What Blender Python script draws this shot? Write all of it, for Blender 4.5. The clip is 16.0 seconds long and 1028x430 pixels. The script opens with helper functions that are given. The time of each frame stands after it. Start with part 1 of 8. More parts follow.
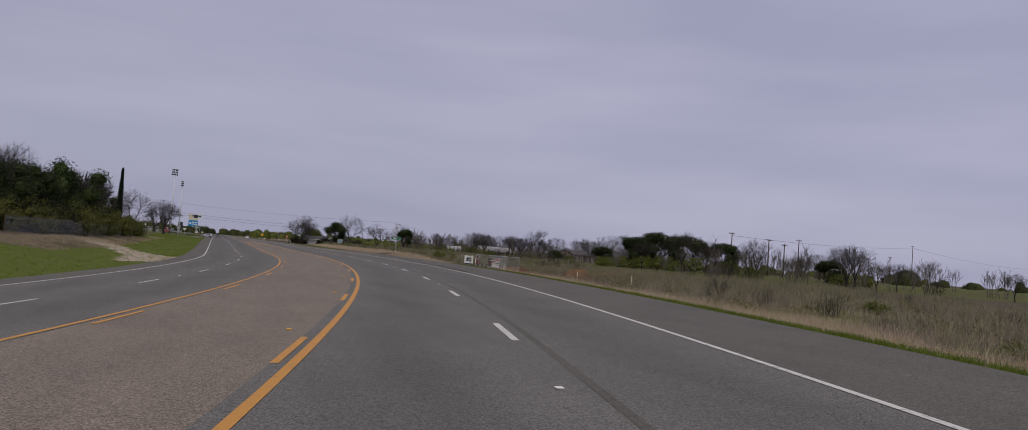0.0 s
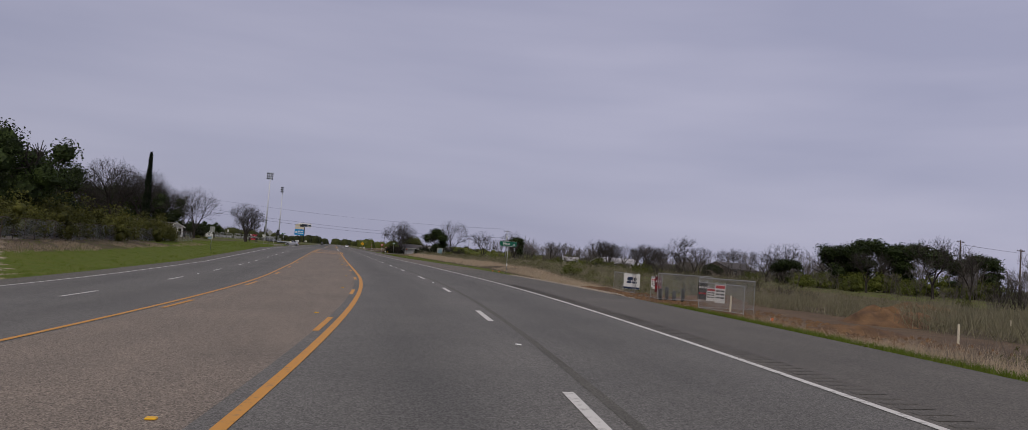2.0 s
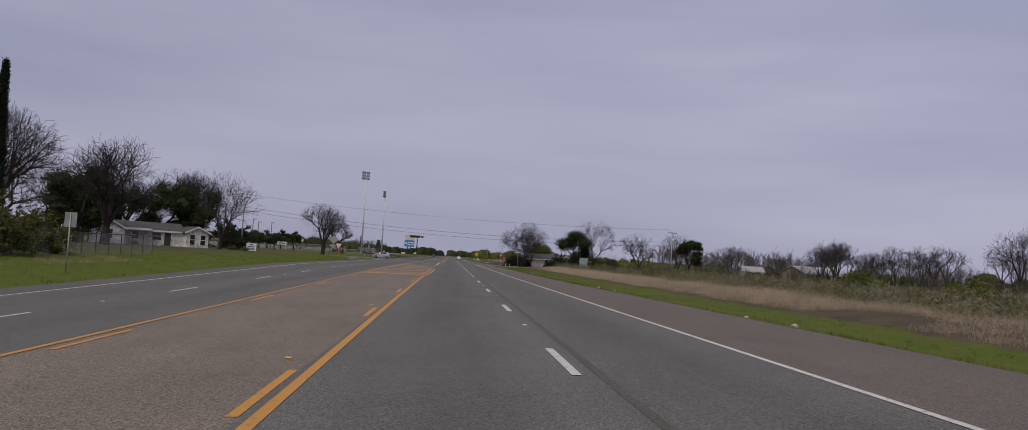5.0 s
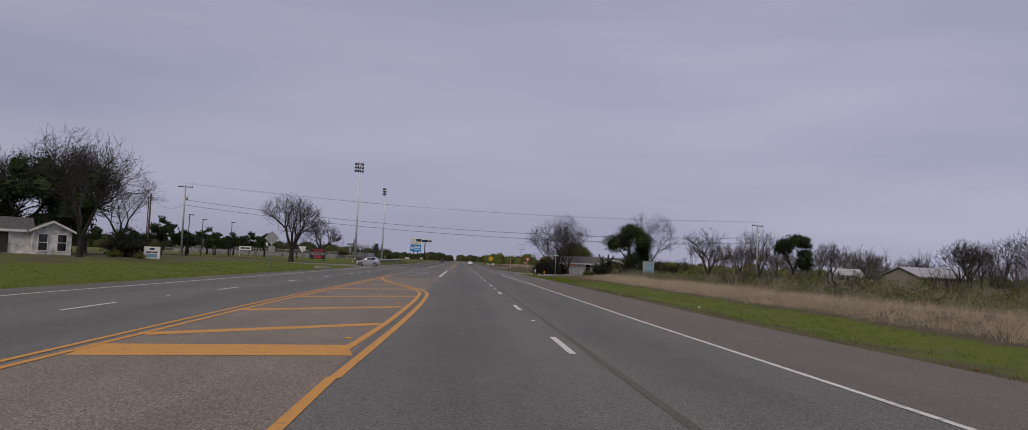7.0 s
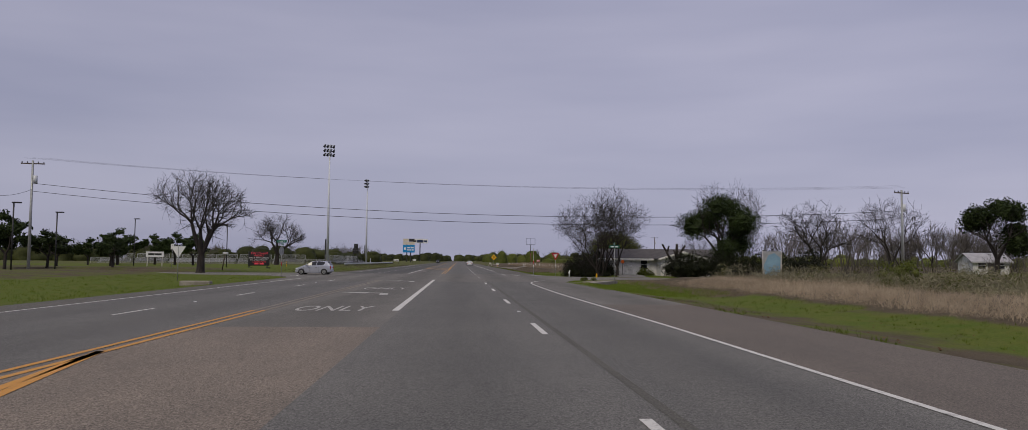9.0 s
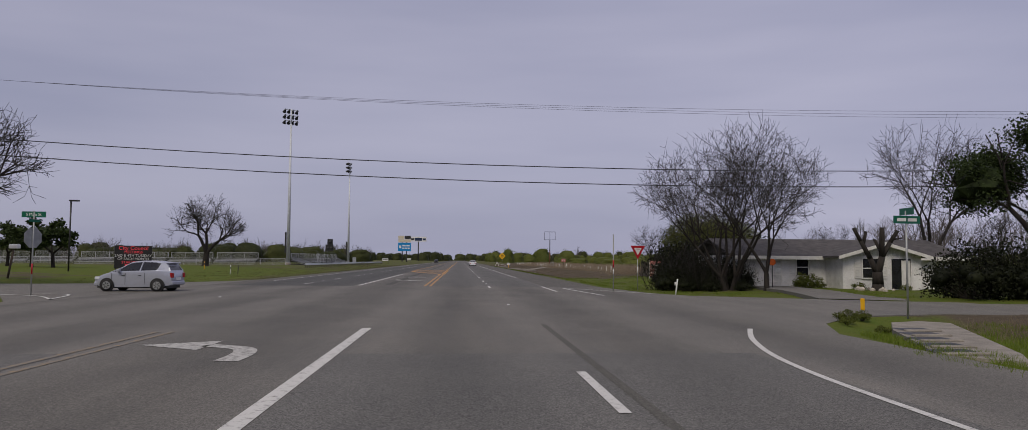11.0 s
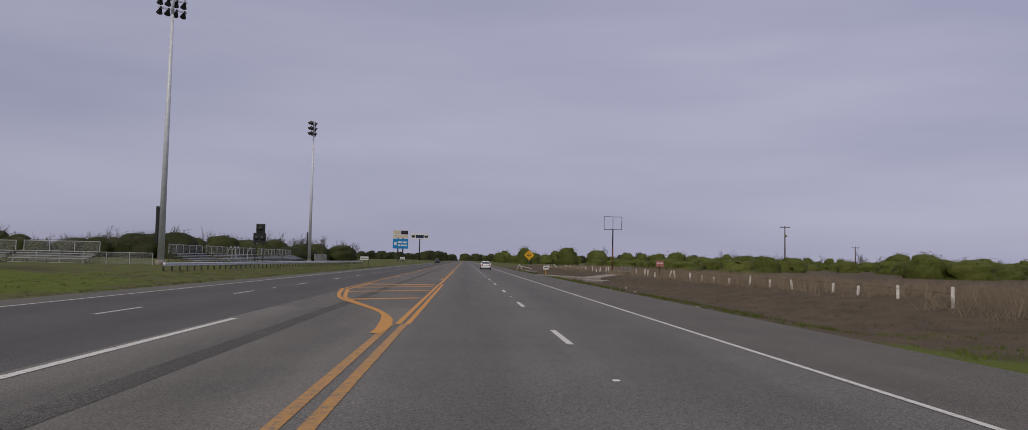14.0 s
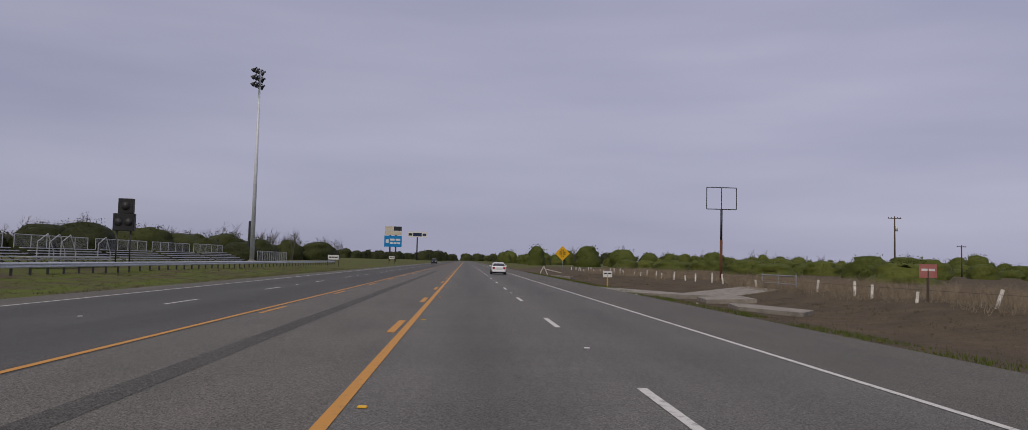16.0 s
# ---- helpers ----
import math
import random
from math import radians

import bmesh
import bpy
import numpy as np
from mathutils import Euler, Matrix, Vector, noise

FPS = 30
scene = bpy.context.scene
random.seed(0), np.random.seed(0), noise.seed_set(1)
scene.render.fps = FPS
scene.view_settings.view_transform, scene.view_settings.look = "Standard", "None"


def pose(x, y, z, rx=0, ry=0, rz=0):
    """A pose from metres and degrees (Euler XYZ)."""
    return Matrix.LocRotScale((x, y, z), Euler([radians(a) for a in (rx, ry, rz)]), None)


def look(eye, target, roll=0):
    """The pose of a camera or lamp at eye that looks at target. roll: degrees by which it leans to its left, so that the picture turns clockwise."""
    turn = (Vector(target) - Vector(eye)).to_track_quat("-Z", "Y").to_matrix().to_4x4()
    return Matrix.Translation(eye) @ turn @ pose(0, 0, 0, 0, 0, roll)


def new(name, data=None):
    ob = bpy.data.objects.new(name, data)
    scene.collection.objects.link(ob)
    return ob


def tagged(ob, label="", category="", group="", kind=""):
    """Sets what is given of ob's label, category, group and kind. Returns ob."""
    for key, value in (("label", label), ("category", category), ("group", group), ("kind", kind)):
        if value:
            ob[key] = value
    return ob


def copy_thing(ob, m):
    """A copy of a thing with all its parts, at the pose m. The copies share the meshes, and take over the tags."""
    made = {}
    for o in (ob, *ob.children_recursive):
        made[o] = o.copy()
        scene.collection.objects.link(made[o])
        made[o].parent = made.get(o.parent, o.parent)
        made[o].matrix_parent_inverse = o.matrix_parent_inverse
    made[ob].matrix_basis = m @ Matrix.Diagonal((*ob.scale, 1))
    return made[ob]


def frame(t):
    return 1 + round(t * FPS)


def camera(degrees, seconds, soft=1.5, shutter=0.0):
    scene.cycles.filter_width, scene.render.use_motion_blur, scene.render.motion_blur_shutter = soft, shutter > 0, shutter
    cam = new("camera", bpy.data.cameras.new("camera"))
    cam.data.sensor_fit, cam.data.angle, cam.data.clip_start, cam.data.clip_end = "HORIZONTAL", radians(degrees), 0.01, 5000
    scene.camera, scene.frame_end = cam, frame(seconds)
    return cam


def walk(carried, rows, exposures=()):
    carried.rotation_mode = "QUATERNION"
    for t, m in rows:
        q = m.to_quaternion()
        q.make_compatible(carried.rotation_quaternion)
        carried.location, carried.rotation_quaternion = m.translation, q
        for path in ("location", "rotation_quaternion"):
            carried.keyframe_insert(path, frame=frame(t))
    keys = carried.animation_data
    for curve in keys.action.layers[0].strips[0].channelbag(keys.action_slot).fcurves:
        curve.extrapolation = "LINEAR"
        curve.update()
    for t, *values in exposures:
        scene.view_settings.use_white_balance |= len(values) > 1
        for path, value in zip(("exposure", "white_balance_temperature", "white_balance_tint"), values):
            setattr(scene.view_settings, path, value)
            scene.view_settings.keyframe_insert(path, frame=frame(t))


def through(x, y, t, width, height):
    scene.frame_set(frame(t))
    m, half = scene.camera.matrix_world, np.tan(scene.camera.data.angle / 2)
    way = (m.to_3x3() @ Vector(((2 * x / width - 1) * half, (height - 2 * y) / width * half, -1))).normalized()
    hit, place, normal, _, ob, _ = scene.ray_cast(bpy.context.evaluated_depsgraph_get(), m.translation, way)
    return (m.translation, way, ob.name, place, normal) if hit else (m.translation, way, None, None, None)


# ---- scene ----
cam = camera(68.0, 16.0, soft=0.55)
ROWS = [  # seconds, x, y, z, yaw, pitch, roll
    (0.0, -14.47, -0.05, 1.55, -21.37, 2.98, -4.06),
    (0.5, -11.55, 10.78, 1.55, -19.44, 3.08, -4.30),
    (1.0, -9.06, 21.73, 1.55, -17.51, 3.16, -4.45),
    (1.5, -6.87, 32.75, 1.55, -15.43, 3.21, -4.21),
    (2.0, -5.08, 43.71, 1.55, -13.32, 3.20, -4.40),
    (2.5, -3.65, 54.71, 1.55, -11.11, 3.17, -3.99),
    (3.0, -2.65, 65.92, 1.55, -9.01, 3.20, -3.93),
    (3.5, -2.04, 77.25, 1.55, -7.13, 3.15, -4.04),
    (4.0, -1.79, 88.95, 1.55, -5.68, 3.14, -4.12),
    (6.5, -2.07, 146.04, 1.59, -4.10, 3.62, -2.84),
    (7.0, -2.11, 157.48, 1.61, -4.00, 3.58, -2.49),
    (7.5, -2.13, 168.94, 1.62, -4.00, 3.61, -1.96),
    (8.0, -2.11, 180.40, 1.64, -4.10, 3.49, -1.31),
    (10.5, -1.76, 237.04, 1.64, -4.03, 3.41, -0.07),
    (11.0, -1.80, 248.48, 1.64, -4.06, 3.39, -0.40),
    (11.5, -1.84, 259.41, 1.64, -3.97, 3.40, -0.27),
    (12.0, -1.82, 269.94, 1.64, -3.94, 3.45, -0.72),
    (12.5, -1.85, 280.57, 1.64, -3.85, 3.52, -1.35),
    (13.0, -1.99, 292.16, 1.64, -3.85, 3.50, -1.54),
    (13.5, -2.05, 303.44, 1.64, -3.74, 3.39, -1.39),
    (14.0, -2.14, 314.68, 1.64, -3.69, 3.44, -1.21),
    (14.5, -2.20, 325.88, 1.64, -3.66, 3.44, -1.04),
    (15.0, -2.22, 337.02, 1.64, -3.58, 3.46, -1.46),
    (15.5, -2.30, 348.18, 1.64, -3.53, 3.44, -1.30),
    (16.0, -2.37, 359.40, 1.64, -3.63, 3.46, -1.43),
]
walk(cam, [(t, pose(x, y, z, 90 + pitch, roll, yaw)) for t, x, y, z, yaw, pitch, roll in ROWS])

# ---- light ----
world = bpy.data.worlds.new("overcast_sky")
scene.world = world
world.use_nodes = True
wn, wl = world.node_tree.nodes, world.node_tree.links
wn.clear()
w_out = wn.new("ShaderNodeOutputWorld")
w_bg = wn.new("ShaderNodeBackground")
w_sky = wn.new("ShaderNodeTexSky")
w_sky.sky_type, w_sky.sun_disc = "NISHITA", False
w_sky.sun_elevation, w_sky.sun_rotation = radians(42), radians(150)
w_sky.air_density, w_sky.dust_density = 1.0, 2.0
w_tc = wn.new("ShaderNodeTexCoord")
w_map = wn.new("ShaderNodeMapping")
w_map.inputs["Scale"].default_value = (0.7, 1.0, 4.5)
w_noise = wn.new("ShaderNodeTexNoise")
w_noise.inputs["Scale"].default_value, w_noise.inputs["Detail"].default_value = 2.2, 4.0
w_noise.inputs["Roughness"].default_value = 0.45
w_ramp = wn.new("ShaderNodeValToRGB")
w_ramp.color_ramp.elements[0].position, w_ramp.color_ramp.elements[0].color = 0.34, (3.32, 3.36, 4.64, 1)
w_ramp.color_ramp.elements[1].position, w_ramp.color_ramp.elements[1].color = 0.68, (4.34, 4.27, 5.54, 1)
w_mix = wn.new("ShaderNodeMix")
w_mix.data_type = "RGBA"
w_mix.inputs["Factor"].default_value = 0.93  # cloud cover
wl.new(w_tc.outputs["Generated"], w_map.inputs["Vector"])
wl.new(w_map.outputs["Vector"], w_noise.inputs["Vector"])
wl.new(w_noise.outputs["Fac"], w_ramp.inputs["Fac"])
wl.new(w_sky.outputs["Color"], w_mix.inputs["A"])
wl.new(w_ramp.outputs["Color"], w_mix.inputs["B"])
w_axes = wn.new("ShaderNodeSeparateXYZ")
w_side = wn.new("ShaderNodeMapRange")
w_side.inputs["From Min"].default_value, w_side.inputs["From Max"].default_value = -1.0, 1.0
w_side.inputs["To Min"].default_value, w_side.inputs["To Max"].default_value = 0.85, 1.1
w_tilt = wn.new("ShaderNodeVectorMath")
w_tilt.operation = "SCALE"
wl.new(w_tc.outputs["Generated"], w_axes.inputs["Vector"])
wl.new(w_axes.outputs["X"], w_side.inputs["Value"])
wl.new(w_mix.outputs["Result"], w_tilt.inputs[0])
wl.new(w_side.outputs["Result"], w_tilt.inputs["Scale"])
wl.new(w_tilt.outputs["Vector"], w_bg.inputs["Color"])
w_bg.inputs["Strength"].default_value = 0.1
wl.new(w_bg.outputs["Background"], w_out.inputs["Surface"])

sun = new("sun", bpy.data.lights.new("sun", "SUN"))
sun.data.energy, sun.data.angle, sun.data.color = 1.8, radians(25), (1.0, 0.90, 0.71)
sun.matrix_world = look((0, 0, 60), (25, 45, 0))
scene.view_settings.exposure = 0.0


# ---- materials ----
def mat(name, colour, other=None, scale=3.0, detail=5.0, rough=0.8, metal=0.0, bump=0.2, bump_scale=None, fine=None, object_random=0.0, stretch=(1, 1, 1), spec=0.3, emit=None, grit=0.22):
    """A surface that wanders between two colours at one scale, with a finer grain over it and relief."""
    m = bpy.data.materials.new(name)
    m.use_nodes = True
    n, l = m.node_tree.nodes, m.node_tree.links
    b = n["Principled BSDF"]
    other = other or tuple(0.75 * c for c in colour)
    tc = n.new("ShaderNodeTexCoord")
    mp = n.new("ShaderNodeMapping")
    mp.inputs["Scale"].default_value = stretch
    l.new(tc.outputs["Object"], mp.inputs["Vector"])
    big = n.new("ShaderNodeTexNoise")
    big.inputs["Scale"].default_value, big.inputs["Detail"].default_value = scale, detail
    l.new(mp.outputs["Vector"], big.inputs["Vector"])
    small = n.new("ShaderNodeTexNoise")
    small.inputs["Scale"].default_value, small.inputs["Detail"].default_value = fine or scale * 14, 3.0
    l.new(mp.outputs["Vector"], small.inputs["Vector"])
    mix = n.new("ShaderNodeMix")
    mix.data_type = "RGBA"
    mix.inputs["A"].default_value, mix.inputs["B"].default_value = (*colour, 1), (*other, 1)
    ramp = n.new("ShaderNodeMapRange")
    ramp.inputs["From Min"].default_value, ramp.inputs["From Max"].default_value = 0.32, 0.68
    l.new(big.outputs["Fac"], ramp.inputs["Value"])
    l.new(ramp.outputs["Result"], mix.inputs["Factor"])
    grain = n.new("ShaderNodeMapRange")
    grain.inputs["From Min"].default_value, grain.inputs["From Max"].default_value = 0.25, 0.75
    grain.inputs["To Min"].default_value, grain.inputs["To Max"].default_value = 1 - grit, 1 + grit
    l.new(small.outputs["Fac"], grain.inputs["Value"])
    hsv = n.new("ShaderNodeHueSaturation")
    l.new(mix.outputs["Result"], hsv.inputs["Color"])
    if object_random:
        info = n.new("ShaderNodeObjectInfo")
        vary = n.new("ShaderNodeMapRange")
        vary.inputs["To Min"].default_value, vary.inputs["To Max"].default_value = 1 - object_random, 1 + object_random
        l.new(info.outputs["Random"], vary.inputs["Value"])
        times = n.new("ShaderNodeMath")
        times.operation = "MULTIPLY"
        l.new(vary.outputs["Result"], times.inputs[0])
        l.new(grain.outputs["Result"], times.inputs[1])
        l.new(times.outputs["Value"], hsv.inputs["Value"])
    else:
        l.new(grain.outputs["Result"], hsv.inputs["Value"])
    l.new(hsv.outputs["Color"], b.inputs["Base Color"])
    b.inputs["Roughness"].default_value, b.inputs["Metallic"].default_value = rough, metal
    b.inputs["Specular IOR Level"].default_value = spec
    if bump:
        bp = n.new("ShaderNodeBump")
        bp.inputs["Strength"].default_value, bp.inputs["Distance"].default_value = bump, 0.02
        if bump_scale:
            rel = n.new("ShaderNodeTexNoise")
            rel.inputs["Scale"].default_value = bump_scale
            l.new(mp.outputs["Vector"], rel.inputs["Vector"])
            l.new(rel.outputs["Fac"], bp.inputs["Height"])
        else:
            l.new(small.outputs["Fac"], bp.inputs["Height"])
        l.new(bp.outputs["Normal"], b.inputs["Normal"])
    if emit:
        b.inputs["Emission Color"].default_value, b.inputs["Emission Strength"].default_value = (*emit[:3], 1), emit[3]
    return m


def leaf_mat(name, colour, other, through=0.25):
    """Foliage: each leaf has its own tone, and some light comes through."""
    m = bpy.data.materials.new(name)
    m.use_nodes = True
    n, l = m.node_tree.nodes, m.node_tree.links
    b = n["Principled BSDF"]
    geo = n.new("ShaderNodeNewGeometry")
    mix = n.new("ShaderNodeMix")
    mix.data_type = "RGBA"
    mix.inputs["A"].default_value, mix.inputs["B"].default_value = (*colour, 1), (*other, 1)
    tone = n.new("ShaderNodeTexNoise")
    tone.inputs["Scale"].default_value, tone.inputs["Detail"].default_value = 2.2, 4.0
    l.new(geo.outputs["Position"], tone.inputs["Vector"])
    spread = n.new("ShaderNodeMapRange")
    spread.inputs["From Min"].default_value, spread.inputs["From Max"].default_value = 0.35, 0.65
    l.new(tone.outputs["Fac"], spread.inputs["Value"])
    half = n.new("ShaderNodeMath")
    half.operation, half.inputs[1].default_value = "ADD", 0.0
    l.new(spread.outputs["Result"], half.inputs[0])
    l.new(geo.outputs["Random Per Island"], half.inputs[1])
    mean = n.new("ShaderNodeMath")
    mean.operation, mean.inputs[1].default_value = "MULTIPLY", 0.5
    l.new(half.outputs["Value"], mean.inputs[0])
    l.new(mean.outputs["Value"], mix.inputs["Factor"])
    info = n.new("ShaderNodeObjectInfo")
    vary = n.new("ShaderNodeMapRange")
    vary.inputs["To Min"].default_value, vary.inputs["To Max"].default_value = 0.75, 1.2
    l.new(info.outputs["Random"], vary.inputs["Value"])
    hsv = n.new("ShaderNodeHueSaturation")
    l.new(vary.outputs["Result"], hsv.inputs["Value"])
    l.new(mix.outputs["Result"], hsv.inputs["Color"])
    l.new(hsv.outputs["Color"], b.inputs["Base Color"])
    b.inputs["Roughness"].default_value, b.inputs["Specular IOR Level"].default_value = 0.7, 0.2
    t = n.new("ShaderNodeBsdfTranslucent")
    l.new(hsv.outputs["Color"], t.inputs["Color"])
    both = n.new("ShaderNodeMixShader")
    both.inputs["Fac"].default_value = through
    l.new(b.outputs["BSDF"], both.inputs[1])
    l.new(t.outputs["BSDF"], both.inputs[2])
    l.new(both.outputs["Shader"], n["Material Output"].inputs["Surface"])
    return m


def asphalt_mat(name, colour, other, stone=0.5, stretch=0.06, tracks=0.0):
    """Worn chip seal: long streaks along the road, patches, pale and dark stones in it, and oil-darkened strips down the lanes."""
    m = bpy.data.materials.new(name)
    m.use_nodes = True
    n, l = m.node_tree.nodes, m.node_tree.links
    b = n["Principled BSDF"]
    geo = n.new("ShaderNodeNewGeometry")
    mp = n.new("ShaderNodeMapping")
    mp.inputs["Scale"].default_value = (1, stretch, 1)
    l.new(geo.outputs["Position"], mp.inputs["Vector"])
    streak = n.new("ShaderNodeTexNoise")
    streak.inputs["Scale"].default_value, streak.inputs["Detail"].default_value = 1.1, 6.0
    l.new(mp.outputs["Vector"], streak.inputs["Vector"])
    patch = n.new("ShaderNodeTexNoise")
    patch.inputs["Scale"].default_value, patch.inputs["Detail"].default_value = 0.35, 9.0
    patch.inputs["Roughness"].default_value = 0.62
    l.new(geo.outputs["Position"], patch.inputs["Vector"])
    stones = n.new("ShaderNodeTexVoronoi")
    stones.inputs["Scale"].default_value = 64
    l.new(geo.outputs["Position"], stones.inputs["Vector"])
    bits = n.new("ShaderNodeTexNoise")
    bits.inputs["Scale"].default_value, bits.inputs["Detail"].default_value = 26.0, 5.0
    bits.inputs["Roughness"].default_value = 0.75
    l.new(geo.outputs["Position"], bits.inputs["Vector"])
    mix = n.new("ShaderNodeMix")
    mix.data_type = "RGBA"
    mix.inputs["A"].default_value, mix.inputs["B"].default_value = (*colour, 1), (*other, 1)
    add = n.new("ShaderNodeMath")
    add.operation = "ADD"
    l.new(streak.outputs["Fac"], add.inputs[0])
    l.new(patch.outputs["Fac"], add.inputs[1])
    ramp = n.new("ShaderNodeMapRange")
    ramp.inputs["From Min"].default_value, ramp.inputs["From Max"].default_value = 0.62, 1.38
    l.new(add.outputs["Value"], ramp.inputs["Value"])
    l.new(ramp.outputs["Result"], mix.inputs["Factor"])
    val = n.new("ShaderNodeMapRange")
    val.inputs["From Min"].default_value, val.inputs["From Max"].default_value = 0.0, 1.0
    val.inputs["To Min"].default_value, val.inputs["To Max"].default_value = 1 - stone, 1 + stone
    l.new(stones.outputs["Color"], val.inputs["Value"])
    val2 = n.new("ShaderNodeMapRange")
    val2.inputs["From Min"].default_value, val2.inputs["From Max"].default_value = 0.3, 0.7
    val2.inputs["To Min"].default_value, val2.inputs["To Max"].default_value = 1 - 0.45 * stone, 1 + 0.45 * stone
    l.new(bits.outputs["Fac"], val2.inputs["Value"])
    times = n.new("ShaderNodeMath")
    times.operation = "MULTIPLY"
    l.new(val.outputs["Result"], times.inputs[0])
    l.new(val2.outputs["Result"], times.inputs[1])
    hsv = n.new("ShaderNodeHueSaturation")
    grade = times.outputs["Value"]
    if tracks:
        across = n.new("ShaderNodeAttribute")
        across.attribute_name = "across"
        chain = across.outputs["Fac"]
        for op, value in (("ADD", 6.1), ("ABSOLUTE", 0.0), ("SUBTRACT", 4.15), ("MULTIPLY", 6.2832 / 3.65), ("COSINE", 0.0), ("MULTIPLY", -tracks)):
            step = n.new("ShaderNodeMath")
            step.operation, step.inputs[1].default_value = op, value
            l.new(chain, step.inputs[0])
            chain = step.outputs["Value"]
        plus = n.new("ShaderNodeMath")
        plus.operation, plus.inputs[1].default_value = "ADD", 1.0
        l.new(chain, plus.inputs[0])
        worn = n.new("ShaderNodeMath")
        worn.operation = "MULTIPLY"
        l.new(grade, worn.inputs[0])
        l.new(plus.outputs["Value"], worn.inputs[1])
        grade = worn.outputs["Value"]
    l.new(grade, hsv.inputs["Value"])
    l.new(mix.outputs["Result"], hsv.inputs["Color"])
    l.new(hsv.outputs["Color"], b.inputs["Base Color"])
    b.inputs["Roughness"].default_value, b.inputs["Specular IOR Level"].default_value = 0.85, 0.25
    bp = n.new("ShaderNodeBump")
    bp.inputs["Strength"].default_value, bp.inputs["Distance"].default_value = 0.2, 0.008
    l.new(stones.outputs["Distance"], bp.inputs["Height"])
    l.new(bp.outputs["Normal"], b.inputs["Normal"])
    return m


def paint_mat(name, colour, under, wear=0.45):
    """Road paint, worn through to the road in places."""
    m = bpy.data.materials.new(name)
    m.use_nodes = True
    n, l = m.node_tree.nodes, m.node_tree.links
    b = n["Principled BSDF"]
    geo = n.new("ShaderNodeNewGeometry")
    a = n.new("ShaderNodeTexNoise")
    a.inputs["Scale"].default_value, a.inputs["Detail"].default_value, a.inputs["Roughness"].default_value = 7.0, 8.0, 0.75
    l.new(geo.outputs["Position"], a.inputs["Vector"])
    ramp = n.new("ShaderNodeMapRange")
    ramp.inputs["From Min"].default_value, ramp.inputs["From Max"].default_value = wear - 0.1, wear + 0.06
    l.new(a.outputs["Fac"], ramp.inputs["Value"])
    mix = n.new("ShaderNodeMix")
    mix.data_type = "RGBA"
    mix.inputs["A"].default_value, mix.inputs["B"].default_value = (*under, 1), (*colour, 1)
    l.new(ramp.outputs["Result"], mix.inputs["Factor"])
    l.new(mix.outputs["Result"], b.inputs["Base Color"])
    b.inputs["Roughness"].default_value = 0.7
    return m


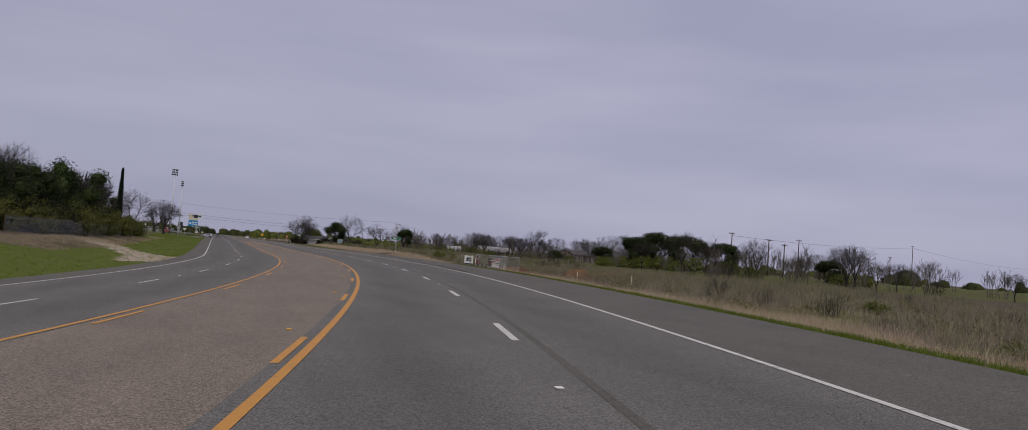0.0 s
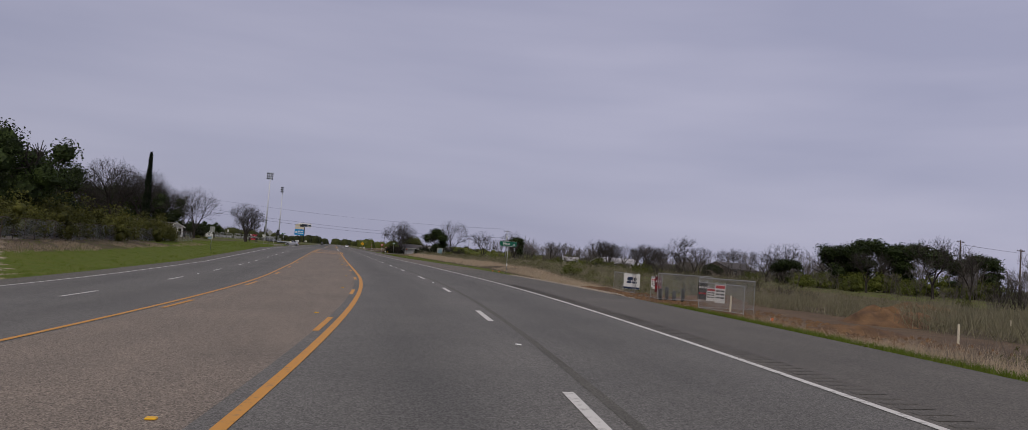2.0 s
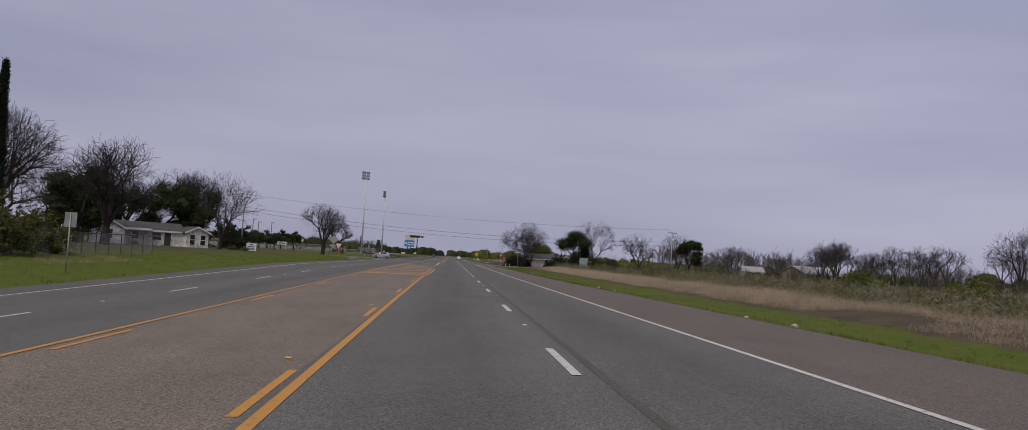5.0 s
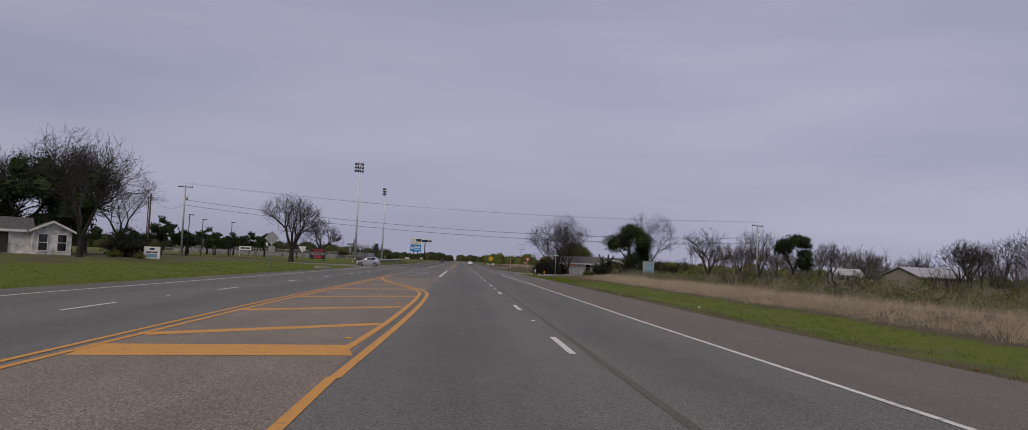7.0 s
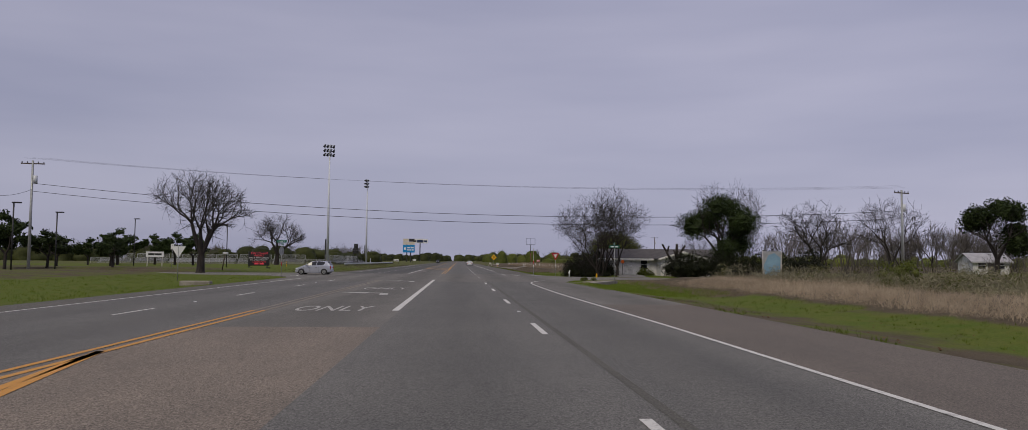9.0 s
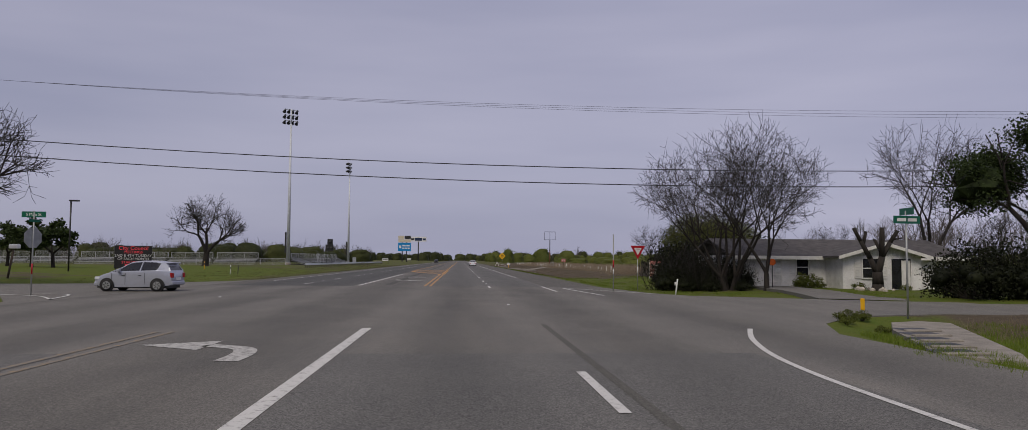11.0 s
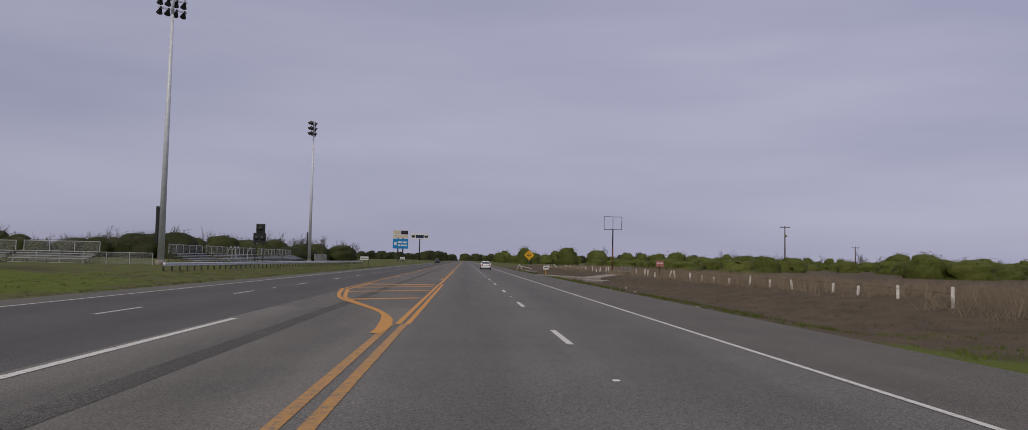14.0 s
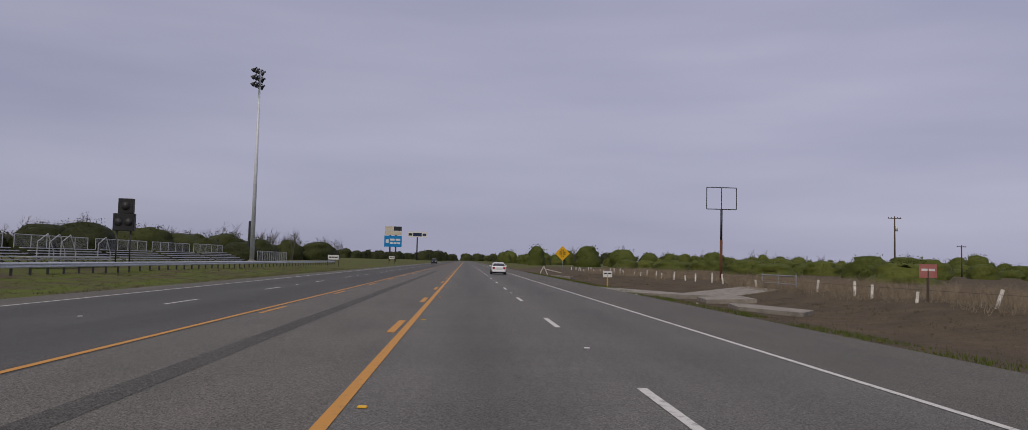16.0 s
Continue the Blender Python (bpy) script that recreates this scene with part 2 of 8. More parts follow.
def ground_mat():
    """Grass, dry grass and bare earth, laid out by the sheet's own cover weights and broken up by noise."""
    m = bpy.data.materials.new("grass_and_earth")
    m.use_nodes = True
    n, l = m.node_tree.nodes, m.node_tree.links
    b = n["Principled BSDF"]
    geo = n.new("ShaderNodeNewGeometry")
    att = n.new("ShaderNodeAttribute")
    att.attribute_name = "cover"
    sep = n.new("ShaderNodeSeparateColor")
    l.new(att.outputs["Color"], sep.inputs["Color"])

    def noise_at(scale, detail=6.0, rough=0.6):
        t = n.new("ShaderNodeTexNoise")
        t.inputs["Scale"].default_value, t.inputs["Detail"].default_value, t.inputs["Roughness"].default_value = scale, detail, rough
        l.new(geo.outputs["Position"], t.inputs["Vector"])
        return t.outputs["Fac"]

    def blend(fac, a, c):
        t = n.new("ShaderNodeMix")
        t.data_type = "RGBA"
        l.new(fac, t.inputs["Factor"])
        for key, v in (("A", a), ("B", c)):
            if isinstance(v, tuple):
                t.inputs[key].default_value = (*v, 1)
            else:
                l.new(v, t.inputs[key])
        return t.outputs["Result"]

    def ramped(v, lo, hi):
        t = n.new("ShaderNodeMapRange")
        t.inputs["From Min"].default_value, t.inputs["From Max"].default_value = lo, hi
        l.new(v, t.inputs["Value"])
        return t.outputs["Result"]

    def broken(weight, scale):
        t = n.new("ShaderNodeMath")
        t.operation = "ADD"
        l.new(weight, t.inputs[0])
        u = n.new("ShaderNodeMapRange")
        u.inputs["To Min"].default_value, u.inputs["To Max"].default_value = -0.55, 0.55
        l.new(noise_at(scale), u.inputs["Value"])
        l.new(u.outputs["Result"], t.inputs[1])
        return ramped(t.outputs["Value"], 0.38, 0.62)

    dry = blend(ramped(noise_at(0.6, 8.0, 0.7), 0.3, 0.7), (0.112, 0.088, 0.060), (0.064, 0.052, 0.036))
    green = blend(ramped(noise_at(0.9, 8.0, 0.7), 0.3, 0.7), (0.066, 0.106, 0.011), (0.112, 0.118, 0.026))
    dirt = blend(ramped(noise_at(0.7, 8.0, 0.7), 0.3, 0.7), (0.150, 0.106, 0.070), (0.084, 0.062, 0.044))
    gravel = blend(ramped(noise_at(3.0, 8.0, 0.8), 0.3, 0.7), (0.42, 0.36, 0.29), (0.27, 0.22, 0.17))
    c = blend(broken(sep.outputs["Green"], 0.4), dry, green)
    c = blend(broken(sep.outputs["Red"], 0.5), c, dirt)
    c = blend(broken(sep.outputs["Blue"], 1.3), c, gravel)
    hsv = n.new("ShaderNodeHueSaturation")
    l.new(c, hsv.inputs["Color"])
    g = n.new("ShaderNodeMapRange")
    g.inputs["From Min"].default_value, g.inputs["From Max"].default_value = 0.25, 0.75
    g.inputs["To Min"].default_value, g.inputs["To Max"].default_value = 0.6, 1.4
    l.new(noise_at(14.0, 4.0, 0.7), g.inputs["Value"])
    l.new(g.outputs["Result"], hsv.inputs["Value"])
    l.new(hsv.outputs["Color"], b.inputs["Base Color"])
    b.inputs["Roughness"].default_value, b.inputs["Specular IOR Level"].default_value = 0.95, 0.1
    bp = n.new("ShaderNodeBump")
    bp.inputs["Strength"].default_value, bp.inputs["Distance"].default_value = 0.6, 0.06
    l.new(noise_at(7.0, 6.0, 0.7), bp.inputs["Height"])
    l.new(bp.outputs["Normal"], b.inputs["Normal"])
    return m


M_LANE = asphalt_mat("grey_asphalt", (0.136, 0.131, 0.121), (0.097, 0.095, 0.090), 0.62, tracks=0.09)
M_DARKLANE = asphalt_mat("dark_grey_asphalt", (0.088, 0.087, 0.083), (0.064, 0.063, 0.060), 0.55, tracks=0.08)
M_MEDIAN = asphalt_mat("worn_chip_seal", (0.208, 0.173, 0.140), (0.146, 0.124, 0.103), 0.75, 0.2)
M_GREYMEDIAN = asphalt_mat("grey_chip_seal", (0.142, 0.133, 0.118), (0.102, 0.097, 0.088), 0.75, 0.2)
M_SHOULDER = asphalt_mat("dusty_shoulder", (0.124, 0.115, 0.101), (0.086, 0.081, 0.073), 0.6, 0.12)
M_BROWNSHOULDER = asphalt_mat("brown_dusty_shoulder", (0.146, 0.124, 0.105), (0.108, 0.094, 0.081), 0.5, 0.12)
M_GROOVE = asphalt_mat("milled_groove", (0.112, 0.104, 0.092), (0.085, 0.08, 0.072), 0.3, 0.3)
M_CROSS = asphalt_mat("dusty_asphalt", (0.160, 0.150, 0.133), (0.104, 0.100, 0.092), 0.5, 0.1, tracks=0.15)
M_SEAM = asphalt_mat("dark_seam", (0.080, 0.077, 0.067), (0.108, 0.104, 0.09), 0.5, 0.3)
M_TAR = asphalt_mat("black_tar_seam", (0.055, 0.053, 0.049), (0.092, 0.088, 0.080), 0.9, 0.3)
M_WHITE = paint_mat("white_road_paint", (0.56, 0.55, 0.52), (0.16, 0.155, 0.14), 0.42)
M_WORNWHITE = paint_mat("worn_white_paint", (0.46, 0.45, 0.42), (0.15, 0.145, 0.13), 0.475)
M_YELLOW = paint_mat("yellow_road_paint", (0.50, 0.235, 0.035), (0.17, 0.13, 0.09), 0.40)
M_FADED = paint_mat("faded_yellow_paint", (0.26, 0.185, 0.10), (0.150, 0.142, 0.125), 0.55)
M_WORNYELLOW = paint_mat("worn_yellow_paint", (0.40, 0.21, 0.055), (0.13, 0.115, 0.095), 0.46)
M_GROUND = ground_mat()
M_BARK = mat("grey_bark", (0.040, 0.034, 0.030), (0.018, 0.015, 0.014), 4.0, rough=0.95, stretch=(1, 1, 0.25), bump=0.5)
M_TWIG = mat("brown_twigs", (0.042, 0.037, 0.034), (0.022, 0.019, 0.018), 2.0, rough=0.95, bump=0.0)
M_PALETWIG = mat("dry_grey_stems", (0.20, 0.17, 0.145), (0.125, 0.105, 0.09), 2.0, rough=0.95, bump=0.0)
# the darker oak tone carries the crown's inner shade as well as leaf green
M_OAK = leaf_mat("shade_toned_oak_leaves", (0.004, 0.008, 0.002), (0.040, 0.062, 0.014), 0.10)
M_BRUSH = leaf_mat("green_brush_leaves", (0.060, 0.078, 0.014), (0.130, 0.145, 0.030), 0.25)
# evergreen green taken near black: shade between the leaves is in the colour
M_SHADEHEDGE = leaf_mat("shade_toned_shrub_leaves", (0.004, 0.006, 0.002), (0.017, 0.021, 0.006), 0.08)
M_VINE = leaf_mat("vine_leaves", (0.014, 0.019, 0.006), (0.058, 0.066, 0.016), 0.1)
M_HEDGE = leaf_mat("olive_hedge_leaves", (0.030, 0.036, 0.007), (0.125, 0.125, 0.028), 0.15)
M_BUD = leaf_mat("spring_buds", (0.085, 0.105, 0.022), (0.15, 0.155, 0.05), 0.3)
M_CYPRESS = leaf_mat("cypress_needles", (0.007, 0.012, 0.006), (0.016, 0.024, 0.010), 0.1)
M_DRYGRASS = leaf_mat("dry_grass_blades", (0.31, 0.245, 0.17), (0.50, 0.41, 0.30), 0.3)
M_BROWNGRASS = leaf_mat("brown_grass_blades", (0.19, 0.148, 0.10), (0.37, 0.30, 0.21), 0.3)
M_GREENGRASS = leaf_mat("green_grass_blades", (0.078, 0.126, 0.010), (0.15, 0.185, 0.028), 0.3)
M_OLIVE = leaf_mat("olive_dead_grass", (0.048, 0.049, 0.015), (0.086, 0.076, 0.031), 0.3)
M_WEED = leaf_mat("grey_green_weeds", (0.16, 0.155, 0.09), (0.33, 0.30, 0.205), 0.3)
M_FIELDOLIVE = leaf_mat("olive_weeds", (0.085, 0.092, 0.026), (0.19, 0.185, 0.07), 0.3)
M_STEEL = mat("galvanised_steel", (0.60, 0.63, 0.67), (0.48, 0.50, 0.54), 3.0, rough=0.5, metal=0.1, bump=0.05, grit=0.08)
M_DARKSTEEL = mat("dark_steel", (0.05, 0.05, 0.052), (0.03, 0.03, 0.032), 4.0, rough=0.5, metal=0.4, bump=0.05)
M_ALU = mat("bare_aluminium", (0.50, 0.51, 0.53), (0.38, 0.39, 0.41), 5.0, rough=0.45, metal=0.3, bump=0.05)
M_POLEWOOD = mat("weathered_pole_wood", (0.105, 0.078, 0.06), (0.06, 0.046, 0.038), 3.0, rough=0.95, stretch=(4, 4, 0.3), bump=0.3)
M_WHITEWOOD = mat("white_painted_wood", (0.62, 0.60, 0.56), (0.40, 0.37, 0.33), 3.0, rough=0.8, bump=0.2)
M_GREYWOOD = mat("grey_fence_boards", (0.088, 0.079, 0.067), (0.042, 0.038, 0.033), 2.5, rough=0.95, stretch=(3, 3, 0.3), bump=0.4, object_random=0.3)
M_SIDING = mat("white_siding", (0.76, 0.76, 0.76), (0.36, 0.35, 0.34), 1.8, detail=9.0, rough=0.8, bump=0.15)
M_BRICKWHITE = mat("white_painted_brick", (0.76, 0.75, 0.75), (0.62, 0.61, 0.60), 2.0, rough=0.8, bump=0.3, bump_scale=18)
M_SHINGLE = mat("grey_shingles", (0.10, 0.092, 0.092), (0.06, 0.056, 0.057), 2.0, rough=0.95, bump=0.5, bump_scale=10)
M_METALROOF = mat("pale_metal_roof", (0.36, 0.355, 0.37), (0.26, 0.255, 0.265), 1.5, rough=0.55, metal=0.0, bump=0.1)
M_GLASSDARK = mat("dark_window_glass", (0.02, 0.022, 0.026), (0.012, 0.013, 0.016), 2.0, rough=0.08, bump=0.0, spec=0.6, grit=0.04)
M_TANWALL = mat("tan_house_wall", (0.26, 0.225, 0.19), (0.18, 0.155, 0.13), 1.5, rough=0.85, bump=0.2)
M_TRIM = mat("white_trim", (0.72, 0.71, 0.69), (0.58, 0.57, 0.55), 3.0, rough=0.6, bump=0.05, grit=0.04)
M_CONCRETE = mat("pale_concrete", (0.29, 0.265, 0.23), (0.19, 0.172, 0.148), 2.0, rough=0.95, bump=0.4)
M_ROCK = mat("pale_limestone", (0.50, 0.46, 0.41), (0.33, 0.29, 0.25), 3.0, rough=0.95, bump=0.4, object_random=0.25)
M_SOIL = mat("red_brown_soil", (0.165, 0.095, 0.047), (0.075, 0.046, 0.029), 1.5, rough=1.0, bump=0.9, bump_scale=4.0)
M_SIGNGREEN = mat("green_sign_sheeting", (0.008, 0.115, 0.072), (0.006, 0.095, 0.06), 2.0, rough=0.4, bump=0.0, grit=0.04)
M_SIGNYELLOW = mat("yellow_sign_sheeting", (0.72, 0.40, 0.012), (0.64, 0.35, 0.01), 2.0, rough=0.4, bump=0.0, grit=0.04)
M_SIGNRED = mat("red_sign_sheeting", (0.42, 0.012, 0.022), (0.35, 0.01, 0.018), 2.0, rough=0.4, bump=0.0, grit=0.04)
M_SIGNWHITE = mat("white_sign_sheeting", (0.72, 0.72, 0.72), (0.62, 0.62, 0.62), 2.0, rough=0.4, bump=0.0, grit=0.04)
M_SIGNBACK = mat("bare_sign_back", (0.36, 0.37, 0.37), (0.26, 0.27, 0.27), 3.0, rough=0.5, metal=0.5, bump=0.05, grit=0.04)
M_SIGNBLUE = mat("blue_sign_face", (0.01, 0.23, 0.55), (0.01, 0.19, 0.48), 0.5, rough=0.35, bump=0.0, grit=0.04)
M_SIGNPALEBLUE = mat("faded_blue_sign", (0.20, 0.33, 0.42), (0.14, 0.24, 0.33), 1.0, rough=0.5, bump=0.0, grit=0.04)
M_NAVY = mat("navy_print", (0.02, 0.035, 0.085), (0.015, 0.028, 0.07), 2.0, rough=0.5, bump=0.0, grit=0.04)
M_BLACKPRINT = mat("black_print", (0.02, 0.02, 0.02), (0.03, 0.03, 0.03), 2.0, rough=0.5, bump=0.0, grit=0.04)
M_DARKRED = mat("dark_red_sign", (0.11, 0.018, 0.02), (0.09, 0.015, 0.017), 2.0, rough=0.5, bump=0.0, grit=0.04)
M_GRAVEL = mat("tan_gravel", (0.34, 0.295, 0.245), (0.20, 0.17, 0.14), 6.0, rough=0.95, bump=0.3)
M_PINK = mat("faded_red_sign", (0.42, 0.17, 0.15), (0.34, 0.12, 0.11), 2.0, rough=0.6, bump=0.0, grit=0.04)
M_ORANGE = mat("orange_plastic", (0.60, 0.12, 0.02), (0.5, 0.1, 0.015), 2.0, rough=0.5, bump=0.0, grit=0.04)
M_RUST = mat("rusted_steel", (0.17, 0.065, 0.03), (0.08, 0.04, 0.025), 3.0, rough=0.9, bump=0.3)
M_CREAM = mat("cream_sign_face", (0.60, 0.54, 0.42), (0.5, 0.45, 0.36), 2.0, rough=0.5, bump=0.0, grit=0.04)
M_TYRE = mat("tyre_rubber", (0.02, 0.02, 0.021), (0.03, 0.03, 0.03), 6.0, rough=0.9, bump=0.1)
M_CARWHITE = mat("white_car_paint", (0.70, 0.71, 0.73), (0.66, 0.67, 0.69), 0.6, rough=0.22, bump=0.0, spec=0.5, grit=0.04)
M_CARSILVER = mat("silver_car_paint", (0.44, 0.46, 0.54), (0.41, 0.43, 0.50), 0.6, rough=0.25, metal=0.35, bump=0.0, spec=0.5, grit=0.04)
M_CARBLACK = mat("black_car_paint", (0.012, 0.012, 0.014), (0.018, 0.018, 0.02), 0.6, rough=0.2, bump=0.0, spec=0.5, grit=0.04)
M_LAMPRED = mat("red_tail_lamp", (0.35, 0.008, 0.01), (0.28, 0.006, 0.008), 2.0, rough=0.2, bump=0.0, grit=0.04)
M_LAMPCLEAR = mat("clear_headlamp", (0.6, 0.62, 0.65), (0.5, 0.52, 0.55), 2.0, rough=0.15, bump=0.0, grit=0.04)
M_LEDRED = mat("lit_red_letters", (0.5, 0.03, 0.05), (0.4, 0.02, 0.04), 2.0, rough=0.5, bump=0.0, emit=(1.0, 0.12, 0.14, 0.3), grit=0.04)
# grey twigs, paler than the near ones: distance haze mixed into the colour
M_FARTWIG = mat("hazed_grey_branches", (0.115, 0.102, 0.094), (0.07, 0.062, 0.058), 0.05, rough=0.95, bump=0.0)
M_WIRE = mat("black_cable", (0.02, 0.02, 0.022), (0.03, 0.03, 0.032), 2.0, rough=0.7, bump=0.0)


def mesh_mat():
    """Chain-link wire: the gaps between the wires are open."""
    m = bpy.data.materials.new("chain_link_wire")
    m.use_nodes = True
    n, l = m.node_tree.nodes, m.node_tree.links
    b = n["Principled BSDF"]
    b.inputs["Base Color"].default_value, b.inputs["Metallic"].default_value, b.inputs["Roughness"].default_value = (0.30, 0.31, 0.32, 1), 0.2, 0.5
    tc = n.new("ShaderNodeTexCoord")
    mp = n.new("ShaderNodeMapping")
    mp.inputs["Rotation"].default_value = (0, radians(45), 0)
    l.new(tc.outputs["Object"], mp.inputs["Vector"])
    waves = []
    for axis in ("X", "Z"):
        w = n.new("ShaderNodeTexWave")
        w.bands_direction = axis
        w.inputs["Scale"].default_value = 3.2
        l.new(mp.outputs["Vector"], w.inputs["Vector"])
        g = n.new("ShaderNodeMath")
        g.operation, g.inputs[1].default_value = "GREATER_THAN", 0.965
        l.new(w.outputs["Fac"], g.inputs[0])
        waves.append(g.outputs["Value"])
    either = n.new("ShaderNodeMath")
    either.operation = "MAXIMUM"
    l.new(waves[0], either.inputs[0])
    l.new(waves[1], either.inputs[1])
    l.new(either.outputs["Value"], b.inputs["Alpha"])
    return m


M_MESH = mesh_mat()


# ---- shapes ----
def empty(name, x, y, z=0.0, turn=0.0, label="", category="", group="", kind=""):
    ob = new(name)
    ob.matrix_basis = pose(x, y, z, 0, 0, turn)
    ob.empty_display_size = 0.3
    return tagged(ob, label, category, group, kind)


def raw(name, verts, faces, material, parent=None, label="", smooth=False):
    me = bpy.data.meshes.new(name)
    me.from_pydata([tuple(v) for v in verts], [], [tuple(f) for f in faces])
    me.materials.append(material)
    if smooth:
        me.polygons.foreach_set("use_smooth", [True] * len(me.polygons))
    ob = new(name, me)
    if parent:
        ob.parent = parent
    return tagged(ob, label)


def part(name, bm, material, parent=None, label="", smooth=False):
    me = bpy.data.meshes.new(name)
    bmesh.ops.recalc_face_normals(bm, faces=bm.faces)
    bm.to_mesh(me)
    bm.free()
    me.materials.append(material)
    if smooth:
        me.polygons.foreach_set("use_smooth", [True] * len(me.polygons))
    ob = new(name, me)
    if parent:
        ob.parent = parent
    return tagged(ob, label)


def add_box(bm, lo, hi, bevel=0.0, m=None):
    made = bmesh.ops.create_cube(bm, size=1.0)["verts"]
    size, mid = [b - a for a, b in zip(lo, hi)], [(a + b) / 2 for a, b in zip(lo, hi)]
    for v in made:
        v.co = Vector([c * s + o for c, s, o in zip(v.co, size, mid)])
    if bevel:
        edges = list({e for v in made for e in v.link_edges})
        made = bmesh.ops.bevel(bm, geom=edges, offset=bevel, segments=1, affect="EDGES")["verts"]
    if m is not None:
        for v in made:
            v.co = m @ v.co
    return made


def add_tube(bm, a, b, ra, rb=None, sides=10):
    a, b = Vector(a), Vector(b)
    d = b - a
    made = bmesh.ops.create_cone(bm, cap_ends=True, segments=sides, radius1=ra, radius2=ra if rb is None else rb, depth=d.length)["verts"]
    m = Matrix.Translation((a + b) / 2) @ d.to_track_quat("Z", "Y").to_matrix().to_4x4()
    for v in made:
        v.co = m @ v.co
    return made


def box(name, lo, hi, material, parent=None, label="", bevel=0.0):
    bm = bmesh.new()
    add_box(bm, lo, hi, bevel)
    return part(name, bm, material, parent, label)


def tube(name, a, b, ra, material, parent=None, label="", rb=None, sides=10):
    bm = bmesh.new()
    add_tube(bm, a, b, ra, rb, sides)
    return part(name, bm, material, parent, label, smooth=sides > 6)


def prism(name, outline, y0, y1, material, parent=None, label=""):
    """An outline in x and z, pushed from y0 to y1."""
    n = len(outline)
    verts = [(x, y0, z) for x, z in outline] + [(x, y1, z) for x, z in outline]
    faces = [tuple(range(n)), tuple(range(2 * n - 1, n - 1, -1))] + [(i, i + n, (i + 1) % n + n, (i + 1) % n) for i in range(n)]
    bm = bmesh.new()
    vs = [bm.verts.new(v) for v in verts]
    for f in faces:
        bm.faces.new([vs[i] for i in f])
    return part(name, bm, material, parent, label)


def text(name, words, size, m, material, parent, label=""):
    """Flat lettering in Blender's built-in font, as a mesh."""
    cu = bpy.data.curves.new(name, "FONT")
    cu.body, cu.size, cu.align_x, cu.align_y, cu.extrude = words, size, "CENTER", "CENTER", 0.002
    tmp = bpy.data.objects.new(name, cu)
    scene.collection.objects.link(tmp)
    me = bpy.data.meshes.new_from_object(tmp.evaluated_get(bpy.context.evaluated_depsgraph_get()))
    bpy.data.objects.remove(tmp)
    me.transform(m)
    me.materials.clear()
    me.materials.append(material)
    ob = new(name, me)
    ob.parent = parent
    return tagged(ob, label)


# ---- the lie of the land ----
def bend(y):
    """The x of the lane line: straight ahead, a left-hand bend before it."""
    return -0.00155 * max(0.0, 90 - y) ** 2


def swing(y):
    """How far the lane line leans to the right for each metre ahead."""
    return 0.0031 * max(0.0, 90 - y)


def on_road(y, u, z=0.0):
    """A point u metres to the right of the lane line."""
    s = swing(y)
    n = math.hypot(1, s)
    return (bend(y) + u / n, y - u * s / n, z + u * bank(y))


def bank(y):
    """The road leans into its bend: its rise for each metre to the right."""
    return math.tan(radians(2.75)) * min(1.0, max(0.0, (182 - y) / 70))


def smooth(a, b, v):
    t = min(1.0, max(0.0, (v - a) / (b - a)))
    return t * t * (3 - 2 * t)


LEFT, RIGHT = -17.3, 6.9


def land(y, u):
    """The ground's height at u from the lane line."""
    if u >= 0:
        d = u - RIGHT
        z = -0.06 - 0.32 * smooth(0.3, 3.5, d) + (0.75 - 0.5 * smooth(276, 286, y) * (1 - smooth(336, 350, y)) - 1.0 * (1 - smooth(108, 135, y))) * smooth(4.5, 12, d) + 0.25 * smooth(20, 120, d)
    else:
        d = LEFT - u
        z = -0.06 - 0.12 * smooth(0.3, 3.0, d) + 0.62 * smooth(3.5, 22, d)
    z *= 1 if d > 0 else 0
    if d <= 0:
        z = -0.06
    e = RIGHT if u >= 0 else LEFT
    z += bank(y) * (u if d <= 0 else e * (1 - (smooth(0.3, 5.0, d) if u >= 0 else smooth(1, 13, d))))
    k = side_road(y, u)
    z = z * (1 - k) - 0.024 * k
    if d > 1:
        z += 0.10 * (noise.noise(Vector((u * 0.12, y * 0.12, 3.0)))) * smooth(1, 6, d) * (1 - k)
    return z


def on_land(y, u, up=0.0):
    x, yy = on_road(y, u)[:2]
    return (x, yy, land(y, u) + up)


def inverse(x, y):
    """Station and offset on the road of a point of the plan."""
    if y > 110:
        return y, x
    yy = y
    for _ in range(6):
        s = swing(yy)
        n = math.hypot(1, s)
        u = (x - bend(yy)) * n
        u = max(-120.0, min(160.0, u))
        yy = y + u * s / n
        yy = max(-120.0, yy)
    return yy, (x - bend(yy)) * math.hypot(1, swing(yy))


def lerp(table, v):
    for (a, p), (b, q) in zip(table, table[1:]):
        if v <= b:
            return p + (q - p) * max(0.0, (v - a) / (b - a))
    return table[-1][1]


NEAR_R = [(6.5, 264.0), (7.6, 268.0), (10.5, 271.4), (14.0, 272.4), (20.0, 271.0), (90.0, 255.0)]
FAR_R = [(6.9, 296.0), (7.5, 289.0), (9.0, 284.8), (12.0, 283.2), (17.0, 280.2), (25.0, 277.4), (90.0, 262.0)]
NEAR_L = [(17.2, 272.0), (18.0, 277.0), (21.0, 282.0), (27.0, 284.5), (90.0, 286.0)]
